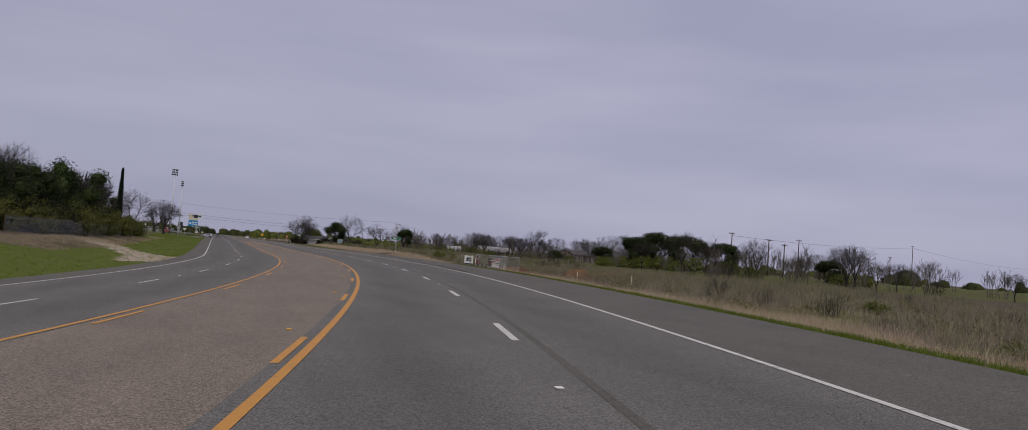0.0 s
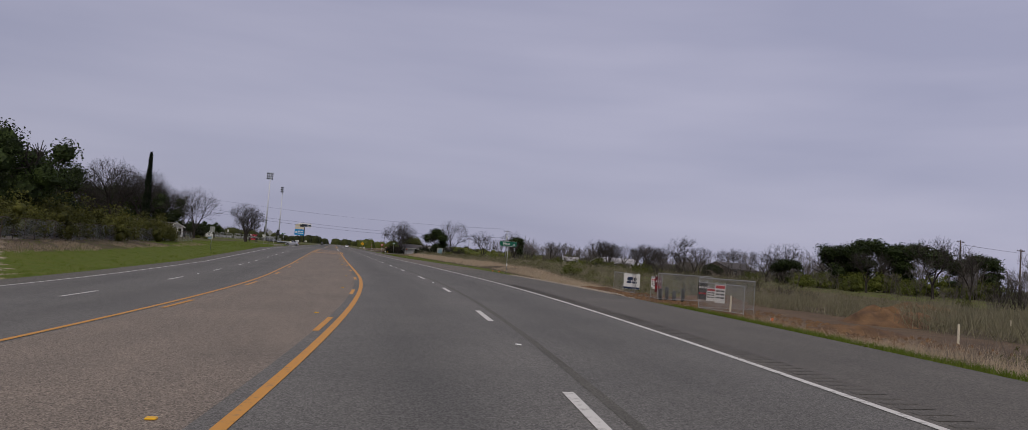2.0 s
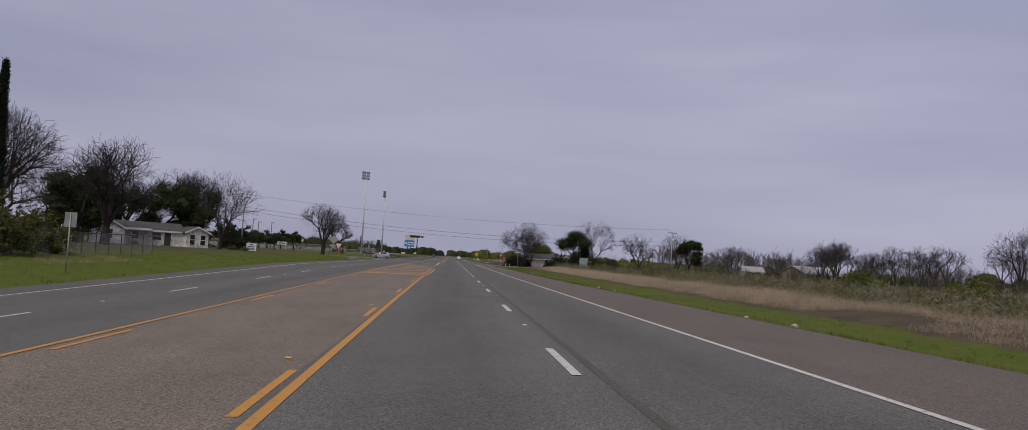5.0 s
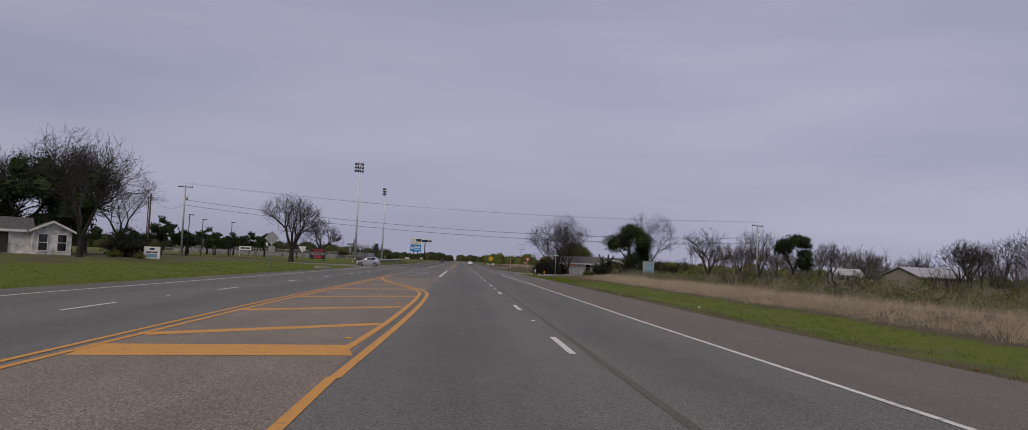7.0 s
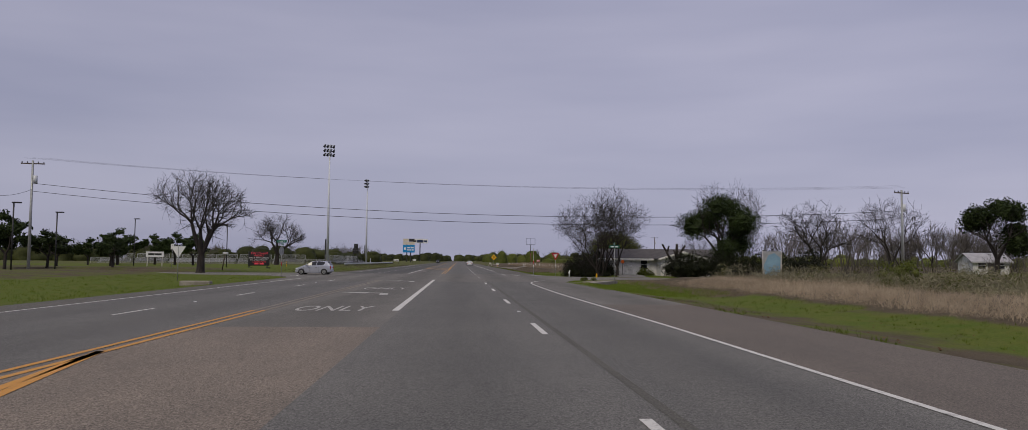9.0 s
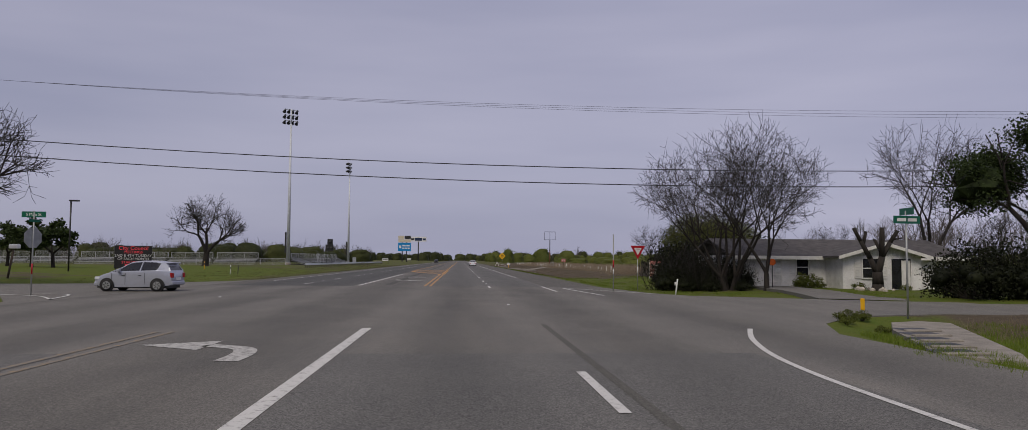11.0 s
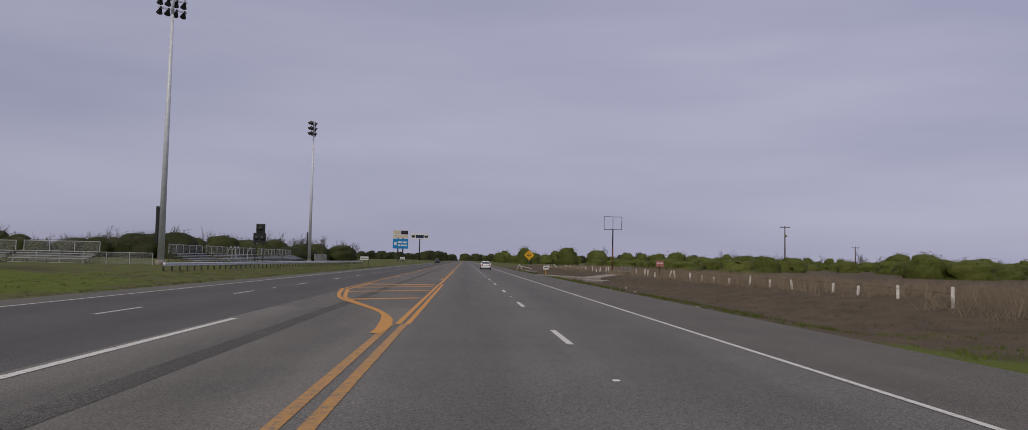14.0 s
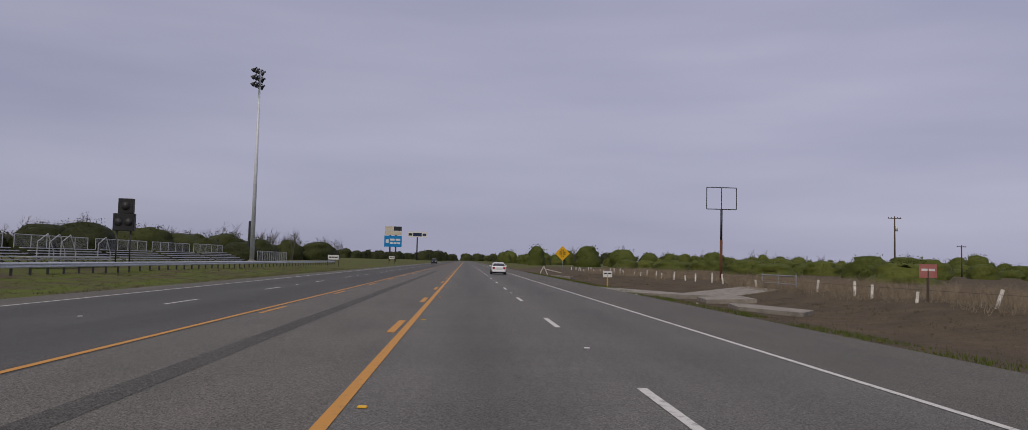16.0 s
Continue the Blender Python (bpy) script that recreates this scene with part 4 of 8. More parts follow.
def bare_tree(seed, height, label, buds=0, at=(0, 0, -60), twigs=1, fine=0.013, **how):
    thick, thin, tips = branch_set(seed, height, **how)
    t = empty("bare_tree", *at, label=label, category="tree")
    v, f = tubes(thick, 7)
    raw("trunk", v, f, M_BARK, t, smooth=True)
    sprout = random.Random(seed)
    for p, d in tips:
        for _ in range(twigs):
            e = (d + Vector((sprout.gauss(0, 0.7), sprout.gauss(0, 0.7), sprout.gauss(0.15, 0.6)))).normalized()
            thin.append((tuple(p), tuple(p + e * sprout.uniform(0.3, 0.75)), fine, fine * 0.6))
    v, f = tubes([(a, b, max(r, fine), max(s, fine * 0.7)) for a, b, r, s in thin], 3)
    raw("crown", v, f, M_TWIG, t, "fine leafless twigs")
    if buds:
        v, f = leaves(np.random.default_rng(seed), [tuple(p) for p, d in tips], buds, 0.25, 0.05)
        raw("foliage", v, f, M_BUD, t, "sparse new leaves")
    return t


def hearts(rng, lumps, rings=4, sides=8):
    """Solid knobbly masses added inside a crown for its shaded depth. A lump: x, y, z, half width, half height."""
    v, f = [], []
    for x, y, z, w, h in lumps:
        b = len(v)
        k = rng.uniform(0.68, 1.12, (rings, sides))
        for i in range(rings):
            t = -1.2 + 2.4 * i / (rings - 1)
            v += [(x + w * k[i, j] * math.cos(t) * math.cos(6.283 * (j + 0.5 * (i % 2)) / sides), y + w * k[i, j] * math.cos(t) * math.sin(6.283 * (j + 0.5 * (i % 2)) / sides), z + h * math.sin(t) * k[i, j]) for j in range(sides)]
        f += [(b + i * sides + j, b + i * sides + (j + 1) % sides, b + (i + 1) * sides + (j + 1) % sides, b + (i + 1) * sides + j) for i in range(rings - 1) for j in range(sides)]
        f += [tuple(b + j for j in range(sides - 1, -1, -1)), tuple(b + (rings - 1) * sides + j for j in range(sides))]
    return v, f


def joined(a, b):
    n = len(a[0])
    return list(map(tuple, a[0])) + list(map(tuple, b[0])), list(a[1]) + [tuple(i + n for i in q) for q in b[1]]


def leafy_tree(seed, height, width, label, material, clumps=150, count=30, trunk_h=1.8, trunk_r=0.25, low=0.22, size=0.15, at=(0, 0, -60), name="evergreen_tree", lump=1.0):
    rng = np.random.default_rng(seed)
    t = empty(name, *at, label=label, category="tree")
    thick, thin, tips = branch_set(seed, height * 0.88, trunk_h=trunk_h, trunk_r=trunk_r, spread=0.8, levels=4)
    k = 0.42 * width / max(1e-3, np.percentile([math.hypot(p.x, p.y) for p, d in tips], 85))
    thick = [((a[0] * k, a[1] * k, a[2]), (b[0] * k, b[1] * k, b[2]), r, s) for a, b, r, s in thick]
    v, f = tubes(thick, 6)
    raw("trunk", v, f, M_BARK, t, smooth=True)
    big = []
    for _ in range(int(11 * lump)):  # lumps that make the outline uneven
        a, e, r = rng.uniform(0, 6.283), rng.uniform(-0.75, 1.0), rng.uniform(0.45, 0.78)
        big.append((math.cos(a) * r * math.sqrt(1 - min(0.98, e * e)) * width / 2, math.sin(a) * r * math.sqrt(1 - min(0.98, e * e)) * width / 2, height * (low + (1 - low) * (0.46 + 0.40 * e)), rng.uniform(0.24, 0.38)))
    centres = []
    for _ in range(clumps):
        x, y, z, r = big[rng.integers(len(big))]
        d = rng.normal(0, 1, 3)
        d *= rng.uniform(0.55, 1.0) / np.linalg.norm(d)
        centres.append((x + d[0] * r * width * 0.52, y + d[1] * r * width * 0.52, max(height * low * 0.9, z + d[2] * r * (1 - low) * height * 0.5)))
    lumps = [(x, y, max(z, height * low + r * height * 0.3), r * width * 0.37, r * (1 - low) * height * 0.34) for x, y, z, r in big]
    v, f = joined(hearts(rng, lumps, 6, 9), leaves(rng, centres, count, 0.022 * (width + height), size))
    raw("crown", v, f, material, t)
    return t


def shrub(seed, height, width, label, material, clumps=45, count=34, size=0.095, at=(0, 0, -60), name="shrub", stems=True):
    rng = np.random.default_rng(seed)
    t = empty(name, *at, label=label, category="shrub")
    centres = []
    for _ in range(clumps):
        a, r = rng.uniform(0, 6.283), math.sqrt(rng.uniform(0, 1))
        z = rng.uniform(0.12, 1.0) * (1 - 0.55 * r * r) * height * 0.92
        centres.append((math.cos(a) * r * width * 0.42, math.sin(a) * r * width * 0.42, z))
    if stems:
        v, f = tubes([((c[0] * 0.15, c[1] * 0.15, -0.15), c, 0.022, 0.008) for c in centres], 3)
        tagged(raw("stem", v, f, M_BARK, t), kind="stuff")
    lumps = [(c[0] * 0.8, c[1] * 0.8, c[2] * 0.8, 0.10 * width, 0.13 * height) for c in centres[::5]]
    v, f = joined(hearts(rng, lumps), leaves(rng, centres, count, 0.085 * (width + height) / 2, size))
    raw("crown", v, f, material, t, smooth=True)
    return t


def brush(seed, height, width, label, at=(0, 0, -60), stems=34):
    """A leafless thicket of thin grey stems."""
    rng = random.Random(seed)
    t = empty("bare_shrub", *at, label=label, category="shrub")
    segs = []
    for _ in range(stems):
        a, r = rng.uniform(0, 6.283), math.sqrt(rng.random()) * width * 0.3
        p = Vector((math.cos(a) * r, math.sin(a) * r, -0.1))
        d = Vector((math.cos(a) * rng.uniform(0, 0.5), math.sin(a) * rng.uniform(0, 0.5), 1)).normalized()
        h, w = height * rng.uniform(0.5, 1.0), 0.02
        for k in range(4):
            q = p + d * h / 4
            segs.append((p, q, w, w * 0.75))
            for _ in range(2):
                e = (d + Vector((rng.gauss(0, 0.6), rng.gauss(0, 0.6), rng.gauss(0.1, 0.3)))).normalized()
                segs.append((q, q + e * h * rng.uniform(0.12, 0.3), w * 0.55, w * 0.3))
            p, w = q, w * 0.75
            d = (d + Vector((rng.gauss(0, 0.15), rng.gauss(0, 0.15), 0))).normalized()
    v, f = tubes(segs, 3)
    tagged(raw("stem", v, f, M_TWIG, t), kind="stuff")
    return t


def blades(name, spots, height, lean, width, material, label, category="grass", seed=1, uneven=0.0):
    """Grass blades, one narrow triangle each, rooted at the spots. uneven: how much taller some stands are than others."""
    rng = np.random.default_rng(seed)
    p = np.array(spots, float)
    n = len(p)
    a = rng.uniform(0, 6.283, n)
    h = height * rng.uniform(0.45, 1.25, n)
    if uneven:
        h *= 1 + uneven * np.array([2 * noise.noise(Vector((x * 0.16, y * 0.16, seed))) + noise.noise(Vector((x * 0.5, y * 0.5, seed))) for x, y, z in spots])
        h = np.maximum(h, 0.2 * height)
    side = np.stack([np.cos(a), np.sin(a), np.zeros(n)], 1) * (width * rng.uniform(0.6, 1.4, n))[:, None]
    tip = p + np.stack([rng.normal(0, lean, n) * h, rng.normal(0, lean, n) * h, h], 1)
    base = p - np.array([0, 0, 0.03])
    v = np.stack([base - side, base + side, tip], 1).reshape(-1, 3)
    ob = raw(name, v, [(3 * i, 3 * i + 1, 3 * i + 2) for i in range(n)], material)
    return tagged(ob, label, category, kind="stuff")


def scatter(rng, n, y0, y1, u0, u1, clump=0.0, keep=None):
    """Random spots on the verge, gathered into tufts."""
    out = []
    m = n if not clump else max(1, n // 9)
    for _ in range(m):
        y, u = rng.uniform(y0, y1), rng.uniform(u0, u1)
        if keep and not keep(y, u):
            continue
        x, yy, z = on_land(y, u)
        if not clump:
            out.append((x, yy, z))
        else:
            out += [(x + rng.gauss(0, clump), yy + rng.gauss(0, clump), z) for _ in range(9)]
    return out


def not_street(y, u):
    return side_road(y, u) < 0.1


def patchy(scale, level, seed):
    return lambda y, u: not_street(y, u) and noise.noise(Vector((y * scale, u * scale, seed))) > level


rng = random.Random(5)
blades("green_grass", scatter(rng, 40000, -10, 70, RIGHT + 0.05, RIGHT + 1.9, 0.06), 0.13, 0.5, 0.008, M_GREENGRASS, "short green grass on the road verge")
blades("green_grass", scatter(rng, 50000, 98, 270, RIGHT + 0.05, RIGHT + 7.4, 0.06, lambda y, u: not_street(y, u) and noise.noise(Vector((y * 0.25, u * 0.25, 2))) > 0.12 - 0.3 * smooth(RIGHT + 3, RIGHT + 5, u)), 0.10, 0.5, 0.008, M_GREENGRASS, "patchy green grass on the road verge")
blades("green_grass", scatter(rng, 52000, 246, 275, RIGHT - 0.5, RIGHT + 7, 0.06, not_street), 0.15, 0.5, 0.008, M_GREENGRASS, "green grass at the street corner")
blades("green_grass", scatter(rng, 52000, 279, 338, RIGHT + 0.9, RIGHT + 16, 0.07, patchy(0.3, -0.02, 22)), 0.12, 0.5, 0.008, M_GREENGRASS, "green grass in front of the board fence")
blades("green_grass", scatter(rng, 24000, 336, 480, RIGHT, RIGHT + 1.7, 0.07, patchy(0.4, -0.1, 4)), 0.11, 0.5, 0.008, M_GREENGRASS, "thin green grass along the shoulder")
blades("green_grass", scatter(rng, 60000, 20, 280, LEFT - 13, LEFT - 0.05, 0.1, not_street), 0.12, 0.5, 0.01, M_GREENGRASS, "green grass on the verge")
blades("dry_grass", scatter(rng, 30000, 60, 170, LEFT - 13, LEFT - 7, 0.12, patchy(0.12, -0.1, 7)), 0.25, 0.4, 0.008, M_DRYGRASS, "dry grass along the wire fence")
blades("dry_grass", scatter(rng, 30000, 300, 480, LEFT - 12, LEFT - 0.3, 0.1, not_street), 0.09, 0.5, 0.009, M_OLIVE, "thin dry grass on the verge")
blades("dry_grass", scatter(rng, 56000, -10, 68, RIGHT + 1.7, RIGHT + 8.5, 0.18, patchy(0.2, -0.35, 5)), 0.42, 0.7, 0.0045, M_DRYGRASS, "tall dry straw-coloured grass", uneven=0.35)
blades("dry_grass", scatter(rng, 30000, -10, 66, RIGHT + 6, RIGHT + 26, 0.2, patchy(0.1, 0.05, 6)), 0.45, 0.36, 0.009, M_DRYGRASS, "patchy dry grass in the field")
blades("dry_grass", scatter(rng, 80000, 102, 262, RIGHT + 7.6, RIGHT + 11.8, 0.18, patchy(0.1, -0.4, 9)), 0.40, 0.75, 0.0045, M_DRYGRASS, "tall dry straw-coloured grass", uneven=0.35)
blades("dry_grass", scatter(rng, 90000, 340, 480, RIGHT + 9.3, RIGHT + 21, 0.22, patchy(0.15, -0.35, 3)), 0.62, 0.6, 0.008, M_BROWNGRASS, "tall dry brown grass along the post fence", uneven=0.4)
blades("dry_grass", scatter(rng, 24000, 244, 270, RIGHT + 5, RIGHT + 20, 0.14, patchy(0.2, -0.25, 31)), 0.3, 0.4, 0.006, M_BROWNGRASS, "brown dry grass behind the drain")
blades("dry_grass", scatter(rng, 16000, 336, 470, RIGHT + 1.5, RIGHT + 8.5, 0.12), 0.08, 0.5, 0.009, M_OLIVE, "thin dry grass on brown earth")
blades("weeds", scatter(rng, 60000, -10, 66, RIGHT + 7.0, RIGHT + 60, 0.3, patchy(0.1, -0.2, 12)), 0.75, 0.4, 0.012, M_PALETWIG, "tall grey dead weeds in the field", "weeds", uneven=0.35)
blades("weeds", scatter(rng, 40000, -10, 66, RIGHT + 8, RIGHT + 60, 0.3, patchy(0.09, 0.0, 18)), 0.7, 0.45, 0.016, M_WEED, "green weeds in the field", "weeds", uneven=0.35)
blades("weeds", scatter(rng, 26000, 66, 106, RIGHT + 19, RIGHT + 60, 0.3, patchy(0.09, -0.35, 19)), 1.1, 0.42, 0.02, M_WEED, "grey-green weeds behind the dug soil", "weeds", uneven=0.35)
blades("weeds", scatter(rng, 30000, 104, 264, RIGHT + 11.6, RIGHT + 46, 0.32, patchy(0.07, -0.35, 15)), 0.8, 0.6, 0.012, M_WEED, "grey-green weeds in the field", "weeds", uneven=0.4)
blades("weeds", scatter(rng, 26000, 104, 264, RIGHT + 11.6, RIGHT + 44, 0.32, patchy(0.07, -0.2, 35)), 0.95, 0.5, 0.007, M_PALETWIG, "tall grey dead stems in the field", "weeds", uneven=0.3)


def weed_clumps(n, y0, y1, u0, u1, tall, material, label, seed):
    """Soft rounded stands of weeds, each of many thin stalks and leaves."""
    rng = np.random.default_rng(seed)
    centres = []
    for _ in range(n):
        y, u = rng.uniform(y0, y1), u0 + (u1 - u0) * rng.uniform(0, 1) ** 1.4
        if side_road(y, u) > 0.1:
            continue
        x, yy, z = on_land(y, u)
        h, w = tall * rng.uniform(0.5, 1.25), rng.uniform(0.5, 1.3)
        for _ in range(16):
            a, r = rng.uniform(0, 6.283), math.sqrt(rng.uniform(0, 1))
            centres.append((x + w * r * math.cos(a), yy + w * r * math.sin(a), z + h * rng.uniform(0.08, 1.0) * (1 - 0.6 * r * r)))
    v, f = leaves(rng, centres, 7, 0.13, 0.12, up=-0.5, broad=0.16)
    tagged(raw("weeds", v, f, material), label, "weeds", kind="stuff")


weed_clumps(560, 104, 264, RIGHT + 11.4, RIGHT + 44, 1.15, M_WEED, "fuzzy grey-green weed clumps in the field", 71)
weed_clumps(420, 104, 264, RIGHT + 12, RIGHT + 44, 1.25, M_FIELDOLIVE, "fuzzy olive-green weed clumps in the field", 72)
weed_clumps(260, -5, 104, RIGHT + 20, RIGHT + 60, 1.0, M_WEED, "fuzzy grey weed clumps in the field", 73)
weed_clumps(130, -5, 66, RIGHT + 8, RIGHT + 40, 0.75, M_FIELDOLIVE, "fuzzy green weed clumps in the field", 74)


# ---- trees and shrubs, placed ----
BARE = [
    bare_tree(11, 12.7, "large leafless pecan tree with a wide grey crown", trunk_h=2.0, trunk_r=0.44, spread=0.82, levels=6, forks=(3, 4), lift=0.24, width=11.6, fine=0.015, at=(-31.9, 294.3, drop(-31.9, 294.3))),
    bare_tree(23, 11.3, "leafless tree with crooked dark limbs on the grass", trunk_h=1.9, trunk_r=0.46, spread=0.9, levels=6, forks=(3, 4), lift=0.2, width=11.6, fine=0.018, at=(-40.2, 367.0, drop(-40.2, 367.0))),
    bare_tree(31, 11.6, "leafless multi-stemmed tree beside the white house", trunk_h=1.0, trunk_r=0.17, spread=0.7, levels=6, forks=(2, 3), stems=5, lean=0.36, lift=0.2, width=12.2, twigs=2, fine=0.0095, at=(15.7, 297.2, drop(15.7, 297.2))),
    bare_tree(47, 11.0, "leafless grey tree with fine upright twigs", trunk_h=1.3, trunk_r=0.24, spread=0.75, levels=6, forks=(3, 3), lift=0.26, width=11.6, fine=0.012, at=(55, 300, drop(55, 300))),
    bare_tree(58, 10.6, "low spreading leafless tree with crooked limbs", trunk_h=1.2, trunk_r=0.34, spread=0.9, levels=6, forks=(3, 4), lift=0.15, width=12.5, twigs=0, fine=0.016, at=(44.4, 298, drop(44.4, 298))),
]
FARBARE = [
    bare_tree(71, 9.0, "leafless grey tree at the far side of the field", trunk_h=1.6, trunk_r=0.2, spread=0.6, levels=5, forks=(3, 3), lift=0.35, width=8.5, twigs=1, fine=0.02, at=(90, 170, drop(90, 170))),
    bare_tree(72, 8.5, "leafless spreading tree at the far side of the field", trunk_h=1.3, trunk_r=0.24, spread=0.85, levels=5, forks=(3, 3), lift=0.2, width=9.5, twigs=1, fine=0.02, at=(84, 182, drop(84, 182))),
]
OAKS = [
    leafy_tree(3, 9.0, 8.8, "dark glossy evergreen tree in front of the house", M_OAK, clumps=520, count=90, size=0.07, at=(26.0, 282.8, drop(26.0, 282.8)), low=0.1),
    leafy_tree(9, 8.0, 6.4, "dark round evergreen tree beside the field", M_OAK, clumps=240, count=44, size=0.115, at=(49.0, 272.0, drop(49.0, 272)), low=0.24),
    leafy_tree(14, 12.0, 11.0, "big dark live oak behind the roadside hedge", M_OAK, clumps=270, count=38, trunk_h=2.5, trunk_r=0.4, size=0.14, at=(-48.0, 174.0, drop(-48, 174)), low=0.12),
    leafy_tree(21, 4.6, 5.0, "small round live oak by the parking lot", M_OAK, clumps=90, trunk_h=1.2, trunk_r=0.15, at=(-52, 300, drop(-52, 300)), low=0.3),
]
GREENS = [
    shrub(5, 2.6, 4.0, "rounded green bush in the field", M_BRUSH, at=(70, 150, drop(70, 150))),
    shrub(6, 1.8, 3.2, "low green bush in the field", M_BRUSH, clumps=35, at=(60, 140, drop(60, 140))),
    shrub(7, 4.2, 6.0, "dark tangled evergreen shrub", M_SHADEHEDGE, clumps=84, count=40, size=0.1, at=(-31.5, 100, drop(-31.5, 100))),
]
HEDGE = shrub(17, 4.2, 6.0, "olive-green tangled hedge shrub behind the wire fence", M_HEDGE, clumps=84, count=38, size=0.11, at=(-33.5, 106, drop(-33.5, 106)))
THICKETS = [brush(8, 2.6, 3.5, "leafless grey thicket of stems", at=(40, 120, drop(40, 120))), brush(9, 1.6, 2.6, "leafless grey weeds and stems", at=(30, 60, drop(30, 60)), stems=40)]


def plant(kind, x, y, size=1.0, turn=None, label="", rng=random.Random(77), sink=0.0, wide=1.0):
    z = drop(x, y) - sink
    turn = rng.uniform(0, 360) if turn is None else turn
    ob = copy_thing(kind, pose(x, y, z, 0, 0, turn))
    ob.scale = (size * wide, size * wide, size)
    return tagged(ob, label)


# beside the house and along its street
plant(BARE[3], 34.4, 305, 1.22, label="tall leafless tree beside the white house", wide=0.84)
plant(BARE[3], 37.0, 326, 0.55, label="small leafless tree behind the white house")
plant(BARE[3], 17.4, 295.2, 0.82, label="leafless single-stemmed tree in the front yard", wide=0.85)
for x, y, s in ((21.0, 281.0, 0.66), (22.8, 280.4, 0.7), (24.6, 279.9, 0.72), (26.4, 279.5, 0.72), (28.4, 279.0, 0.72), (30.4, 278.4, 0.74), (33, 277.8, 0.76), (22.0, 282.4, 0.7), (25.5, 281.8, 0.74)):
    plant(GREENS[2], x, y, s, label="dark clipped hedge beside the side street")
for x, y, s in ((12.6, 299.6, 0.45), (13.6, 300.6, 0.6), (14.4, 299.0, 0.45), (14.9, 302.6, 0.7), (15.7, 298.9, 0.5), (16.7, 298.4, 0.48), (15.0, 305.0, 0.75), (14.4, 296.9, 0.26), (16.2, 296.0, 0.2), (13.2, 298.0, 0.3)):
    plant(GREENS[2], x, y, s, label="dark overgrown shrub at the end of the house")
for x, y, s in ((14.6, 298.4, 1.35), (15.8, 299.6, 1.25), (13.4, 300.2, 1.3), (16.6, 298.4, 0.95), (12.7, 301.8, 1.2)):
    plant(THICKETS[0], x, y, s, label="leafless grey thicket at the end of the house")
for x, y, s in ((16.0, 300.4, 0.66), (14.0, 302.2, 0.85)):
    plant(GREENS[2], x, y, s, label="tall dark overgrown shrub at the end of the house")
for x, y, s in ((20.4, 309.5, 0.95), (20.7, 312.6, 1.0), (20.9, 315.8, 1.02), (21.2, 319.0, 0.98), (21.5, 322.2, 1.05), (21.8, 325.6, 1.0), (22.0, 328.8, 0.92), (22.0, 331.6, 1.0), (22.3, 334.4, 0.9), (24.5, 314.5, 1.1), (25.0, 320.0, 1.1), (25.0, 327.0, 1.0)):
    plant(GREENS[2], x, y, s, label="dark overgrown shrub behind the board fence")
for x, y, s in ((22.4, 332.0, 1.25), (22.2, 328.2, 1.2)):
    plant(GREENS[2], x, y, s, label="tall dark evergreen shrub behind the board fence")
plant(BARE[3], 20.0, 333.6, 0.56, label="small leafless tree at the fence corner")
budding = bare_tree(66, 7.2, "small tree with yellow-green new leaves behind the fence", buds=20, twigs=0, fine=0.007, trunk_h=1.0, trunk_r=0.12, spread=0.6, levels=6, forks=(2, 3), stems=3, width=7.0, at=(22.6, 325.8, drop(22.6, 325.8)))
plant(budding, 22.8, 317.0, 0.85)
# the left-hand trees, hedge and yard
rng = random.Random(21)
for k in range(17):
    y = 72 + k * 5.9
    u = -29.5 - 14 * (1 - smooth(60, 110, y))
    x, yy, _ = on_road(y, u)
    plant(HEDGE, x - rng.uniform(0, 1.5), yy, rng.uniform(0.9, 1.2) * (0.85 if y > 150 else 1.0))
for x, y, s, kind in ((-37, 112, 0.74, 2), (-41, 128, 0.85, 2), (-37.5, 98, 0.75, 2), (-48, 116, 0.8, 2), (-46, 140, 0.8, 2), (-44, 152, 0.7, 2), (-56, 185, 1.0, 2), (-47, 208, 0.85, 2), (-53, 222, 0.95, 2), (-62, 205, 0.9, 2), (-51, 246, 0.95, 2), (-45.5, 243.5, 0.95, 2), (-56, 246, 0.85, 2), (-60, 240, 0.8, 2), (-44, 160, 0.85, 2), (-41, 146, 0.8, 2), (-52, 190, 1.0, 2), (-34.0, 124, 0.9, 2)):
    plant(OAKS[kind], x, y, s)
for x, y, s, kind in ((-44, 104, 0.95, 3), (-42, 120, 0.95, 0), (-52, 118, 1.0, 0), (-50, 134, 1.1, 3), (-58, 150, 1.2, 0), (-51, 198, 1.15, 4), (-50, 254, 1.15, 0), (-36.0, 228.0, 1.1, 3), (-51, 260, 1.1, 0), (-42, 250, 0.95, 3), (-53, 244, 1.1, 3), (-40, 178, 1.0, 0), (-44, 186, 1.0, 4), (-42, 204, 1.05, 0), (-60, 228, 1.1, 3), (-64, 262, 1.1, 0)):
    plant(BARE[kind], x, y, s)
for x, y, s in ((-57, 312, 1.0), (-63, 305, 0.9), (-70, 318, 1.1), (-55, 325, 0.8), (-64, 336, 1.0), (-52.5, 318, 0.95), (-80, 322, 1.3), (-73, 296, 1.2), (-47.5, 338, 1.2), (-52, 342, 1.25), (-57, 346, 1.2)):
    plant(OAKS[3], x, y, s)

